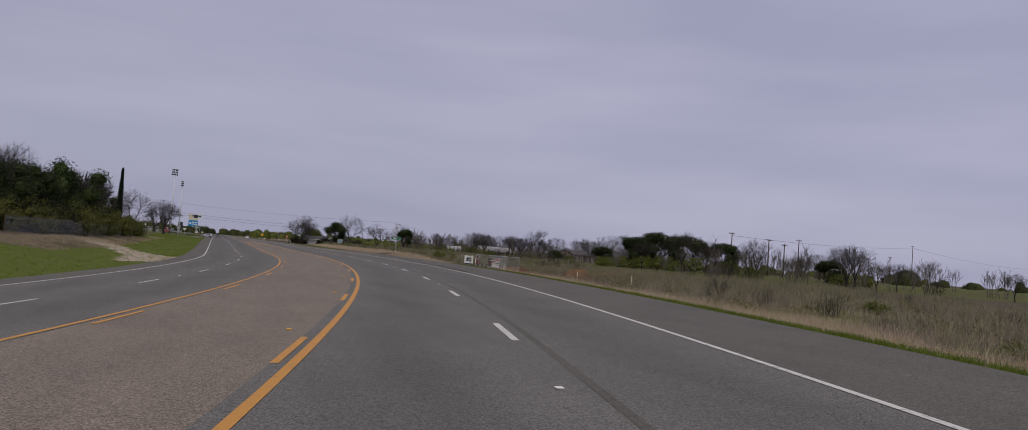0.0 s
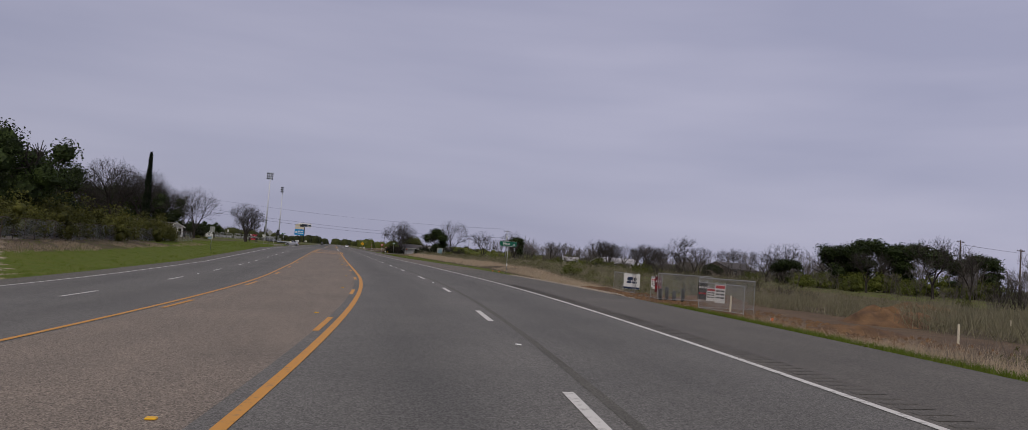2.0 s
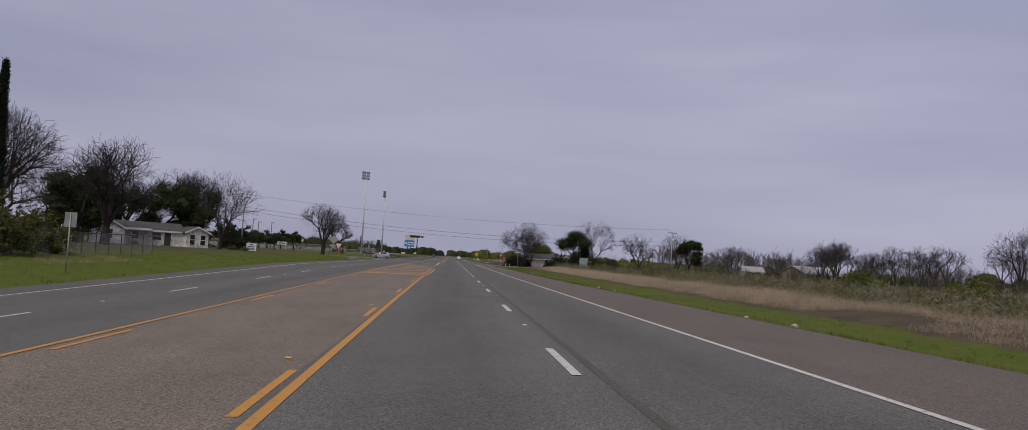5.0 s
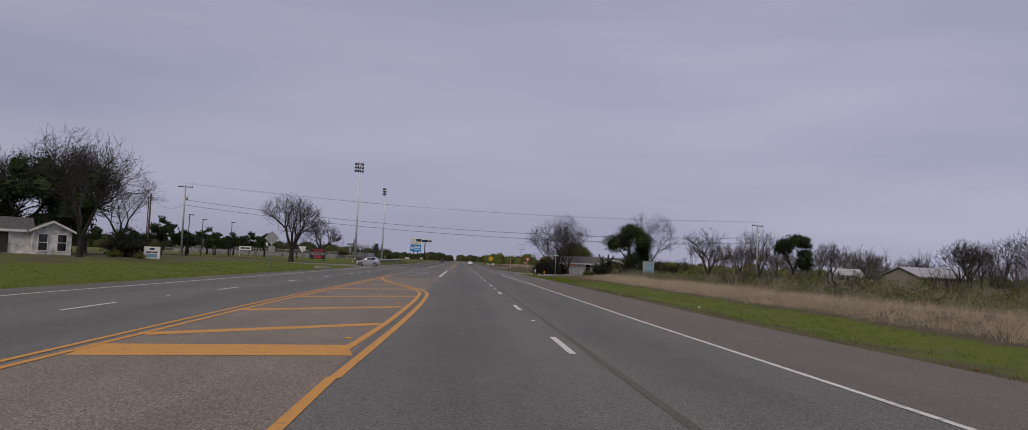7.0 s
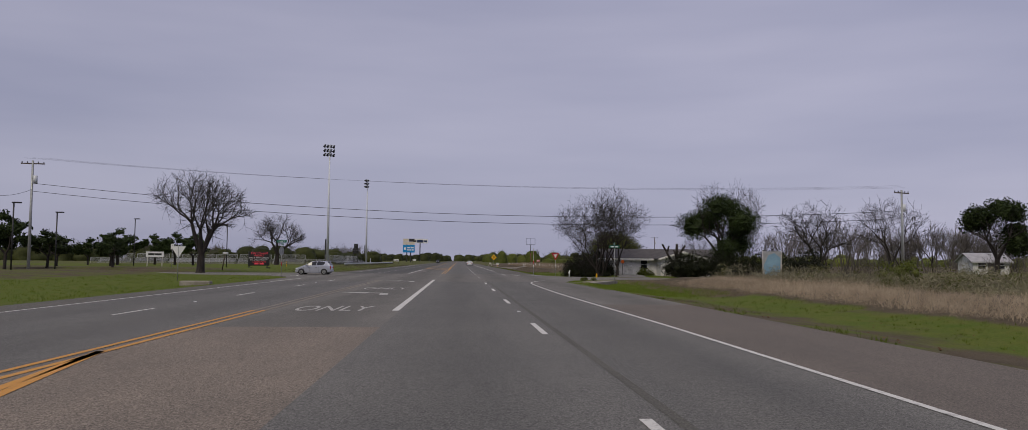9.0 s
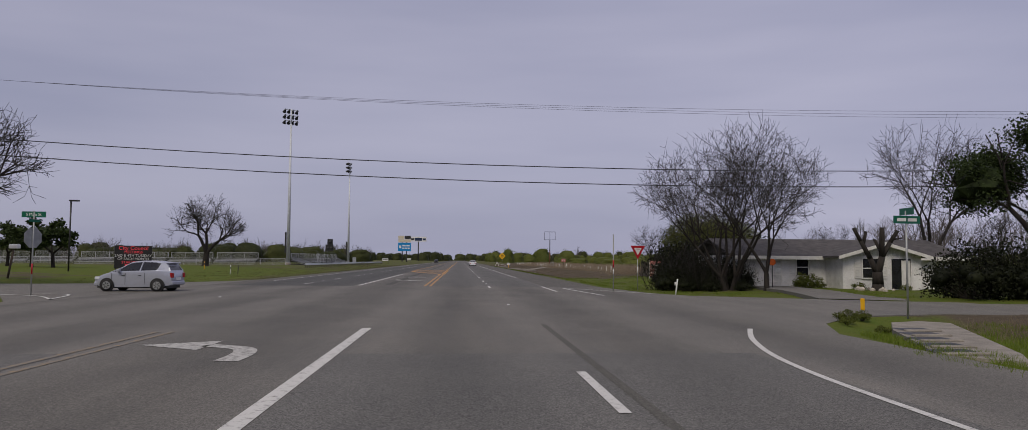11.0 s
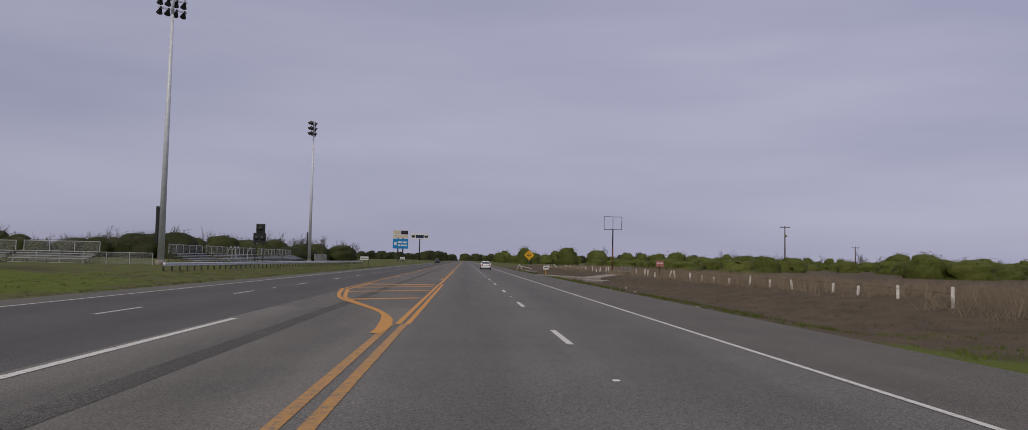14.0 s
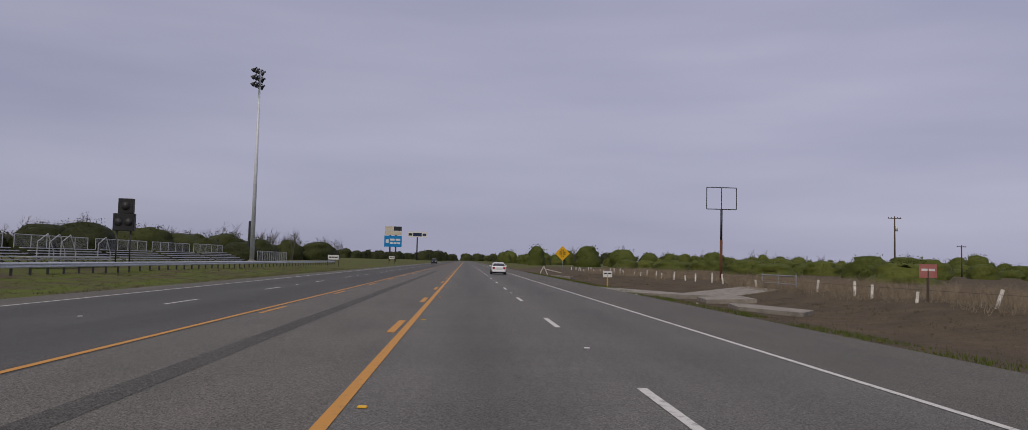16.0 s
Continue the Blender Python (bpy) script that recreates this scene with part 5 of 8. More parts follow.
plant(OAKS[3], -55, 296.5, 1.55, label="dark live oak beside the parking lot", wide=0.78)
plant(OAKS[3], -62, 342.5, 1.4, label="dark live oak beside the parking lot", wide=1.1)
plant(OAKS[3], -44.5, 300.5, 0.8, label="small dark live oak beside the parking lot")
plant(GREENS[2], -37.5, 241, 0.85, label="dark tangled shrub beside the old house")
cyp = empty("cypress_tree", -32.4, 165.2, drop(-32.4, 165.2), label="tall narrow dark green cypress tree", category="tree")
tube("trunk", (0, 0, -0.2), (0, 0, 11), 0.16, M_BARK, cyp, rb=0.04)
rng_c = np.random.default_rng(4)
zs = rng_c.uniform(0.4, 12.4, 420)
rad = 0.74 * np.clip((12.7 - zs) / 12.7, 0, 1) ** 0.85 * np.clip(zs / 1.5, 0.4, 1) * rng_c.uniform(0.6, 1.05, 420)
ang = rng_c.uniform(0, 6.283, 420)
v, f = leaves(rng_c, np.stack([rad * np.cos(ang), rad * np.sin(ang), zs], 1), 60, 0.10, 0.06, 2.2)
raw("crown", v, f, M_CYPRESS, cyp)

# the field and its far tree line
rng = random.Random(33)
for k in range(70):
    y, u = rng.uniform(10, 250), rng.uniform(20, 75)
    if 66 < y < 104 and u < 52:
        continue
    x, yy, _ = on_road(y, u)
    kind = rng.choice([THICKETS[0], THICKETS[1], THICKETS[1], GREENS[1], THICKETS[0]])
    plant(kind, x, yy, rng.uniform(0.6, 1.15) * (0.6 if y < 75 else 1.0))
for k in range(84):
    y, u = rng.uniform(20, 345), rng.uniform(62, 120)
    if y < 90 and u < 88:
        continue
    x, yy, _ = on_road(min(y, 300), u)
    yy = yy + max(0, y - 300)
    kind = rng.choice([FARBARE[0], FARBARE[0], FARBARE[1], FARBARE[0], THICKETS[0]])
    plant(kind, x, yy, rng.uniform(0.65, 1.05) * (0.6 if y < 110 else 1.0) if kind is not THICKETS[0] else 1.6)
for x, y, s in ((74, 152, 1.15), (79, 149, 1.3), (84, 145, 1.25), (89, 140, 1.1), (70, 160, 0.8), (96, 150, 0.6), (105, 125, 0.85), (70, 185, 0.6), (92, 196, 0.6)):
    plant(OAKS[1], x, y, s, label="dark evergreen oak at the far side of the field", wide=1.25, sink=1.9)
for x, y, s in ((74, 148, 1.5), (78, 145, 1.6), (83, 141, 1.6), (88, 136, 1.5), (71, 151, 1.3), (74, 146, 1.3), (80, 142, 1.3), (86, 137, 1.2), (69, 154, 1.1), (104, 120, 1.2), (93, 190, 1.1), (60, 140, 1.0), (66, 137, 1.0), (55, 146, 0.9), (72, 133, 0.9), (80, 118, 1.3), (58, 220, 1.3), (62, 224, 1.0), (66, 236, 0.9), (110, 120, 1.1), (52, 190, 0.8)):
    plant(GREENS[0], x, y, s)
for k in range(26):
    plant(rng.choice([GREENS[1], THICKETS[0], GREENS[0]]), rng.uniform(24, 62), rng.uniform(205, 262), rng.uniform(0.5, 0.9))


def twig_belt(name, spots, label, seed, stems=5):
    """Leafless far trees: stems, limbs and twigs of many trees in one mass. A spot: x, y, height, width."""
    rng = random.Random(seed)
    segs = []
    for x, y, h, w in spots:
        z = drop(x, y) if abs(x) < 290 and y < 690 else 0.0
        for _ in range(stems):
            a = rng.uniform(0, 6.283)
            p = Vector((x + 0.12 * w * math.cos(a), y + 0.12 * w * math.sin(a), z - 0.2))
            d = Vector((math.cos(a) * rng.uniform(0.1, 0.55) * w / h, math.sin(a) * rng.uniform(0.1, 0.55) * w / h, 1)).normalized()
            q = p + d * h * rng.uniform(0.4, 0.62)
            segs.append((tuple(p), tuple(q), 0.0075 * h, 0.0045 * h))
            for _ in range(4):
                p2 = p.lerp(q, rng.uniform(0.55, 1.0))
                d2 = (d + Vector((rng.gauss(0, 0.5) * w / h, rng.gauss(0, 0.5) * w / h, rng.uniform(0, 0.4)))).normalized()
                q2 = p2 + d2 * h * rng.uniform(0.2, 0.36)
                segs.append((tuple(p2), tuple(q2), 0.0034 * h, 0.0024 * h))
                for _ in range(6):
                    p3 = p2.lerp(q2, rng.uniform(0.4, 1.0))
                    d3 = (d2 + Vector((rng.gauss(0, 0.6), rng.gauss(0, 0.6), rng.uniform(-0.2, 0.4)))).normalized()
                    segs.append((tuple(p3), tuple(p3 + d3 * h * rng.uniform(0.08, 0.18)), 0.0026 * h, 0.0014 * h))
    v, f = tubes(segs, 3)
    return tagged(raw(name, v, f, M_FARTWIG), label, "woodland", kind="stuff")


def woods(name, spots, material, label, count, size, seed=2):
    """Far woodland: uneven crowns, each a knobbly mass whose outline small leaf clumps break."""
    rng = np.random.default_rng(seed)
    rings, sides = 8, 13
    v, f, centres = [], [], []
    for x, y, h, w in spots:
        b = len(v)
        k = rng.uniform(0.74, 1.12, (rings + 1, sides))
        for i in range(rings):
            t = 1.5 * i / (rings - 0.4)
            r = 0.62 * w * math.cos(t) ** 0.6
            v += [(x + r * k[i, j] * math.cos(6.283 * (j + 0.5 * (i % 2)) / sides), y + r * k[i, j] * math.sin(6.283 * (j + 0.5 * (i % 2)) / sides), h * 0.84 * math.sin(t) * (0.8 + 0.2 * k[i, j])) for j in range(sides)]
        v.append((x, y, h * 0.86))
        for i in range(rings - 1):
            f += [(b + i * sides + j, b + i * sides + (j + 1) % sides, b + (i + 1) * sides + (j + 1) % sides, b + (i + 1) * sides + j) for j in range(sides)]
        f += [(b + (rings - 1) * sides + j, b + (rings - 1) * sides + (j + 1) % sides, b + rings * sides) for j in range(sides)]
        for _ in range(count):
            a, t = rng.uniform(0, 6.283), rng.uniform(0.05, 1.5)
            g = rng.uniform(0.86, 1.1)
            r = 0.62 * w * math.cos(t) ** 0.6 * g
            centres.append((x + r * math.cos(a), y + r * math.sin(a), h * 0.84 * math.sin(t) * g))
    lv, lf = leaves(rng, centres, 8, size * 0.8, size * 0.27, broad=0.8)
    n = len(v)
    ob = raw(name, v + [tuple(p) for p in lv], f + [tuple(i + n for i in q) for q in lf], material, smooth=True)
    return tagged(ob, label, "woodland", kind="stuff")


rng = random.Random(8)
right_near = [(x, 330 + rng.uniform(50, 260) + (x - 30) * 0.2, rng.uniform(2.4, 4.2), rng.uniform(3.5, 6.5)) for x in [rng.uniform(38, 260) for _ in range(230)]]
woods("green_brush", right_near, M_BRUSH, "wide belt of green mesquite brush", 60, 0.3, 3)
right_far = [(rng.uniform(20, 700), rng.uniform(600, 900), rng.uniform(5, 9), rng.uniform(4, 8)) for _ in range(260)]
woods("far_woods", right_far, M_BRUSH, "distant green woodland on the horizon", 22, 0.8, 4)
right_grey = [(rng.uniform(20, 800), rng.uniform(700, 1000), rng.uniform(8, 13), rng.uniform(4, 8)) for _ in range(110)]
twig_belt("far_bare_woods", right_grey, "distant leafless grey woodland", 5, 3)
left_far = [(rng.uniform(-380, -44), rng.uniform(500, 640), rng.uniform(7.0, 10.5), rng.uniform(4, 7)) for _ in range(210)]
twig_belt("far_bare_woods", left_far, "distant leafless woodland behind the field", 6, 4)
left_green = [(x + rng.uniform(-2, 2), y + rng.uniform(-12, 12), rng.uniform(0.85, 1.1) * (6.6 + 1.1 * math.sin(x * 0.09 + y)), rng.uniform(5.5, 9.0)) for y in (505, 535, 570) for x in range(-340, -44, 6)]
woods("far_woods", left_green, M_VINE, "dark green trees behind the field", 50, 0.5, 7)
horizon = [(rng.uniform(-700, 700), rng.uniform(1500, 1900), rng.uniform(9, 16), rng.uniform(10, 18)) for _ in range(130)]
woods("far_woods", horizon, M_VINE, "distant dark tree line at the horizon", 18, 1.6, 11)
road_end = [(rng.choice([-1, 1]) * rng.uniform(24, 300), rng.uniform(1000, 1500), rng.uniform(8, 14), rng.uniform(6, 12)) for _ in range(120)]
woods("far_woods", road_end, M_VINE, "distant dark trees at the end of the road", 18, 1.1, 8)
east = [(rng.uniform(78, 150), rng.uniform(100, 400), rng.uniform(5.0, 8.5), rng.uniform(4, 7)) for _ in range(300)]
east = [q for q in east if not (q[0] < 116 and 215 < q[1] < 322)]
twig_belt("far_bare_woods", east, "leafless grey woodland behind the field", 9)
tall = [(rng.uniform(62, 140), rng.uniform(326, 385), rng.uniform(8.5, 11.5), rng.uniform(6, 9)) for _ in range(46)]
twig_belt("far_bare_woods", tall, "tall leafless grey trees behind the field", 15, 6)
near_brush = [(rng.uniform(52, 92), rng.uniform(100, 330), rng.uniform(2.2, 4.2), rng.uniform(2.5, 4.5)) for _ in range(150)]
near_brush = [q for q in near_brush if not (q[0] > 66 and 215 < q[1] < 315)]
twig_belt("grey_brush", near_brush, "leafless grey brush at the edge of the field", 12)
east_green = [(rng.uniform(110, 420), rng.uniform(20, 420), rng.uniform(2.5, 6), rng.uniform(3, 6)) for _ in range(60)]
woods("far_woods", east_green, M_VINE, "green trees behind the field", 22, 0.55, 10)


# ---- houses ----
def window(parent, x, z, w, h, y, shutters=False):
    win = box("window", (x - w / 2, y - 0.03, z), (x + w / 2, y + 0.06, z + h), M_GLASSDARK, parent, "dark window pane")
    for lo, hi in (((x - w / 2 - 0.08, y - 0.06, z - 0.08), (x - w / 2, y + 0.02, z + h + 0.08)), ((x + w / 2, y - 0.06, z - 0.08), (x + w / 2 + 0.08, y + 0.02, z + h + 0.08)),
                   ((x - w / 2, y - 0.06, z + h), (x + w / 2, y + 0.02, z + h + 0.08)), ((x - w / 2, y - 0.08, z - 0.08), (x + w / 2, y + 0.02, z)),
                   ((x - w / 2, y - 0.05, z + h * 0.5 - 0.03), (x + w / 2, y + 0.02, z + h * 0.5 + 0.03))):
        box("window_frame", lo, hi, M_TRIM, win)
    if shutters:
        for s in (-1, 1):
            cx = x + s * (w / 2 + 0.33)
            sh = box("shutter", (cx - 0.22, y - 0.05, z - 0.05), (cx + 0.22, y + 0.01, z + h + 0.05), M_TRIM, parent, "white louvred shutter")
            for k in range(6):
                zz = z + 0.08 + k * (h - 0.1) / 6
                box("slat", (cx - 0.17, y - 0.065, zz), (cx + 0.17, y - 0.05, zz + 0.05), M_SIDING, sh)


def gable_roof(parent, x0, x1, y0, y1, eave, ridge, axis, material, over=0.4, name="roof", edge=None):
    """Two sloping slabs with a fascia. axis: the way the ridge runs."""
    th = 0.12
    edge = edge or M_TRIM
    if axis == "x":
        mid = (y0 + y1) / 2
        k = (ridge - eave) / (mid - y0)
        for s, e in ((-1, y0 - over), (1, y1 + over)):
            ze = eave - k * over
            v = [(x0 - over, e, ze), (x1 + over, e, ze), (x1 + over, mid, ridge), (x0 - over, mid, ridge)]
            v += [(a, b, c + th) for a, b, c in v]
            raw(name, v, [(0, 1, 2, 3), (4, 7, 6, 5), (0, 4, 5, 1), (1, 5, 6, 2), (2, 6, 7, 3), (3, 7, 4, 0)], material, parent)
            box("fascia", (x0 - over, e - 0.03 if s < 0 else e, ze - 0.12), (x1 + over, e if s < 0 else e + 0.03, ze + th), edge, parent)
    else:
        mid = (x0 + x1) / 2
        k = (ridge - eave) / (mid - x0)
        for s, e in ((-1, x0 - over), (1, x1 + over)):
            ze = eave - k * over
            v = [(e, y0 - over, ze), (e, y1, ze), (mid, y1, ridge), (mid, y0 - over, ridge)]
            v += [(a, b, c + th) for a, b, c in v]
            raw(name, v, [(0, 1, 2, 3), (4, 7, 6, 5), (0, 4, 5, 1), (1, 5, 6, 2), (2, 6, 7, 3), (3, 7, 4, 0)], material, parent)
            v = [(e, y0 - over - 0.03, ze - 0.1), (mid, y0 - over - 0.03, ridge - 0.1), (mid, y0 - over - 0.03, ridge + th), (e, y0 - over - 0.03, ze + th)]
            v += [(a, b + 0.03, c) for a, b, c in v]
            raw("fascia", v, [(0, 1, 2, 3), (4, 7, 6, 5), (0, 4, 5, 1), (1, 5, 6, 2), (2, 6, 7, 3), (3, 7, 4, 0)], edge, parent)


def body(parent, x0, x1, y0, y1, z1, material, name="wall"):
    t = 0.2
    box(name, (x0, y0, -0.3), (x1, y0 + t, z1), material, parent)
    box(name, (x0, y1 - t, -0.3), (x1, y1, z1), material, parent)
    box(name, (x0, y0 + t, -0.3), (x0 + t, y1 - t, z1), material, parent)
    box(name, (x1 - t, y0 + t, -0.3), (x1, y1 - t, z1), material, parent)


def gable_wall(parent, x0, x1, y, eave, ridge, material, name="gable"):
    v = [(x0, y, eave), (x1, y, eave), ((x0 + x1) / 2, y, ridge)]
    v += [(a, b + 0.18, c) for a, b, c in v]
    raw(name, v, [(0, 1, 2), (3, 5, 4), (0, 3, 4, 1), (1, 4, 5, 2), (2, 5, 3, 0)], material, parent)


def boards(parent, x0, x1, y, z0, z1, step=0.2):
    """Lapped siding on a front wall."""
    z = z0
    while z < z1 - 0.02:
        v = [(x0, y - 0.03, z), (x1, y - 0.03, z), (x1, y - 0.005, min(z1, z + step)), (x0, y - 0.005, min(z1, z + step)), (x0, y, z), (x1, y, z)]
        raw("siding_board", v, [(0, 1, 2, 3), (0, 4, 5, 1)], M_SIDING, parent)
        z += step


ranch = empty("ranch_house", 0, 0, drop(22, 299) - 0.12, 0, "low white brick ranch house with a grey shingle roof", "house")
body(ranch, 17.2, 33.0, 299.6, 308.6, 2.3, M_BRICKWHITE)
gable_roof(ranch, 17.2, 33.0, 299.6, 308.6, 2.3, 3.45, "x", M_SHINGLE, 0.6)
for x in (17.2, 32.85):
    v = [(x + e, y, z) for e in (0, 0.15) for y, z in ((299.6, 2.3), (308.6, 2.3), (304.1, 3.44))]
    raw("gable", v, [(0, 1, 2), (3, 5, 4), (0, 3, 4, 1), (1, 4, 5, 2), (2, 5, 3, 0)], M_GREYWOOD, ranch)
body(ranch, 23.4, 28.8, 297.2, 299.59, 2.3, M_BRICKWHITE)
gable_wall(ranch, 23.4, 28.8, 297.2, 2.3, 3.05, M_SIDING)
gable_roof(ranch, 23.4, 28.8, 297.2, 304.0, 2.3, 3.07, "y", M_SHINGLE, 0.5)
for k in range(7):
    x = 23.9 + k * 0.7
    box("batten", (x, 297.14, 2.31), (x + 0.06, 297.2, 2.34 + 0.66 * (1 - abs(x - 26.1) / 2.75)), M_TRIM, ranch)
garage = box("garage_door", (17.9, 299.54, 0), (20.3, 299.6, 2.05), M_TRIM, ranch, "white panelled garage door")
for k in range(4):
    for j in range(4):
        box("panel", (17.98 + j * 0.57, 299.515, 0.08 + k * 0.49), (18.48 + j * 0.57, 299.54, 0.46 + k * 0.49), M_SIDING, garage)
window(ranch, 21.75, 0.95, 0.8, 1.1, 299.6, True)
window(ranch, 25.3, 0.85, 1.1, 1.25, 297.2, True)
# the porch has no recess; a dark panel on the wall gives its shade
box("porch_shade", (26.75, 297.16, 0.1), (28.05, 297.25, 2.1), M_GLASSDARK, ranch, "dark panel for the shade inside the porch")
box("front_door", (27.4, 297.13, 0.1), (28.0, 297.16, 2.0), M_TRIM, ranch, "white front door")
sides = [((14.4, 282.0), (17.6, 280.2)), ((15.6, 286.0), (18.6, 286.0)), ((17.0, 292.0), (20.0, 292.0)), ((17.8, 299.5), (20.5, 299.5))]
rows = []
for (a, b), (c, d) in zip(sides, sides[1:]):
    for t in (0, 0.2, 0.4, 0.6, 0.8):
        rows.append([(a[0] + (c[0] - a[0]) * t, a[1] + (c[1] - a[1]) * t), (b[0] + (d[0] - b[0]) * t, b[1] + (d[1] - b[1]) * t)])
rows.append(list(sides[-1]))
v = []
for p, q in rows:
    for i in range(5):
        x, y = p[0] + (q[0] - p[0]) * i / 4, p[1] + (q[1] - p[1]) * i / 4
        v.append((x, y, max(drop(x, y), -0.03) + 0.035))
n = len(v)
f = [(5 * i + k, 5 * i + k + 1, 5 * i + k + 6, 5 * i + k + 5) for i in range(len(rows) - 1) for k in range(4)]
f += [(5 * i + e, 5 * i + 5 + e, n + 5 * i + 5 + e, n + 5 * i + e) for i in range(len(rows) - 1) for e in (0, 4)]
drive = raw("driveway", v + [(x, y, z - 0.4) for x, y, z in v], f, M_CROSS)
tagged(drive, "worn grey driveway in front of the garage", "driveway", kind="structure")
for x, y, s in ((21.2, 298.6, 0.4), (22.5, 298.6, 0.28), (27.2, 296.3, 0.25), (24.0, 296.4, 0.3)):
    plant(GREENS[1], x, y, s, label="small green shrub at the house wall")
plant(GREENS[0], 21.6, 298.5, 0.5, label="ochre-green shrub under the house window")

old = empty("old_house", -39.3, 233.2, drop(-40, 236) - 0.05, 32, "weathered white wooden house with peeling paint and grey roof", "house")
body(old, -3.2, 0, 0, 8, 2.35, M_SIDING)
gable_wall(old, -3.2, 0, 0, 2.35, 3.1, M_SIDING)
gable_roof(old, -3.2, 0, 0, 8, 2.35, 3.15, "y", M_SHINGLE, 0.35)
body(old, -13.5, -3.21, 2.0, 9, 2.3, M_SIDING)
gable_roof(old, -13.5, -3.2, 2.0, 9, 2.3, 3.45, "x", M_SHINGLE, 0.3)
body(old, -16.0, -11.8, -0.6, 1.99, 2.3, M_SIDING)
gable_wall(old, -16.0, -11.8, -0.6, 2.3, 3.4, M_SIDING)
gable_roof(old, -16.0, -11.8, -0.6, 5, 2.3, 3.45, "y", M_METALROOF, 0.3)
boards(old, -3.2, 0, 0, 0.1, 2.3)
boards(old, -13.5, -3.22, 2.0, 0.1, 2.25)
boards(old, -16.0, -11.8, -0.6, 0.1, 2.25)
window(old, -2.35, 0.45, 0.7, 1.5, -0.03)
window(old, -0.8, 0.45, 0.7, 1.5, -0.03)
window(old, -7.0, 0.9, 1.3, 1.1, 1.97)
window(old, -10.0, 0.9, 0.9, 1.1, 1.97)
window(old, -13.9, 0.8, 1.0, 1.3, -0.63)
box("old_door", (-5.9, 1.93, 0.1), (-5.0, 2.0, 2.0), M_GREYWOOD, old, "grey wooden door")
box("porch_post", (-10.9, 0.2, -0.2), (-10.75, 0.35, 2.3), M_WHITEWOOD, old)
box("porch_post", (-8.3, 0.2, -0.2), (-8.15, 0.35, 2.3), M_WHITEWOOD, old)
raw("porch_roof", [(-11.6, -0.2, 2.15), (-7.9, -0.2, 2.15), (-7.9, 2.0, 2.45), (-11.6, 2.0, 2.45), (-11.6, -0.2, 2.23), (-7.9, -0.2, 2.23), (-7.9, 2.0, 2.53), (-11.6, 2.0, 2.53)],
    [(0, 1, 2, 3), (4, 7, 6, 5), (0, 4, 5, 1), (1, 5, 6, 2), (2, 6, 7, 3), (3, 7, 4, 0)], M_METALROOF, old)
for x, y, s in ((-36.5, 236, 0.5), (-35, 238.5, 0.4), (-47, 225, 0.4)):
    plant(GREENS[1], x, y, s)


def cottage(x, y, turn, w, d, eave, ridge, wall, roof, label):
    h = empty("cottage", x, y, drop(x, y), turn, label, "house")
    body(h, -w / 2, w / 2, 0, d, eave, wall)
    gable_roof(h, -w / 2, w / 2, 0, d, eave, ridge, "x", roof, 0.4, edge=roof)
    for s in (-1, 1):
        v = [(s * w / 2, 0, eave), (s * w / 2, d, eave), (s * w / 2, d / 2, ridge)]
        v += [(a - s * 0.15, b, c) for a, b, c in v]
        raw("gable", v, [(0, 1, 2), (3, 5, 4), (0, 3, 4, 1), (1, 4, 5, 2), (2, 5, 3, 0)], wall, h)
    window(h, -w / 4, 0.9, 1.2, 1.1, 0)
    window(h, w / 4, 0.9, 1.2, 1.1, 0)
    box("house_door", (-0.5, -0.06, 0), (0.5, 0.02, 2.05), M_GREYWOOD, h)


cottage(101.5, 314, 20, 17, 9, 2.4, 4.2, M_TANWALL, M_METALROOF, "low pale house with a metal roof beyond the field")
cottage(82, 318, -10, 5.5, 5, 2.1, 3.3, M_SIDING, M_METALROOF, "small white shed among bare trees")
cottage(92, 212, 25, 11, 7, 2.3, 3.7, M_TANWALL, M_SHINGLE, "low brown-roofed house behind the field")

# pruned tree in front of the house
stump = empty("pruned_tree", 24.3, 294.6, drop(24.3, 294.6), label="pollarded tree with thick cut-off limbs", category="tree")
segs = [((0, 0, -0.3), (0.02, 0, 0.4), 0.46, 0.34), ((0.02, 0, 0.4), (0.0, 0, 1.15), 0.34, 0.3), ((0, 0, 1.0), (-0.42, 0.05, 2.0), 0.2, 0.16), ((-0.42, 0.05, 2.0), (-1.0, 0.1, 3.1), 0.16, 0.13), ((-1.0, 0.1, 3.1), (-1.45, 0.1, 3.9), 0.13, 0.11),
        ((-0.85, 0.1, 2.8), (-0.62, 0.15, 3.7), 0.12, 0.1), ((0, 0, 1.0), (0.28, -0.05, 2.1), 0.24, 0.2), ((0.28, -0.05, 2.1), (0.3, -0.1, 3.95), 0.18, 0.15), ((0.28, -0.05, 2.1), (0.85, 0, 3.0), 0.17, 0.14), ((0.85, 0, 3.0), (1.35, 0, 3.75), 0.14, 0.12), ((1.0, 0, 3.2), (1.7, 0.1, 3.3), 0.07, 0.05), ((0.3, -0.05, 2.3), (0.0, 0.3, 3.2), 0.12, 0.09)]
bm = bmesh.new()
for a, b, r, s in segs:
    add_tube(bm, a, b, r, s, 9)
part("trunk", bm, M_BARK, stump, smooth=True)
rng = random.Random(3)
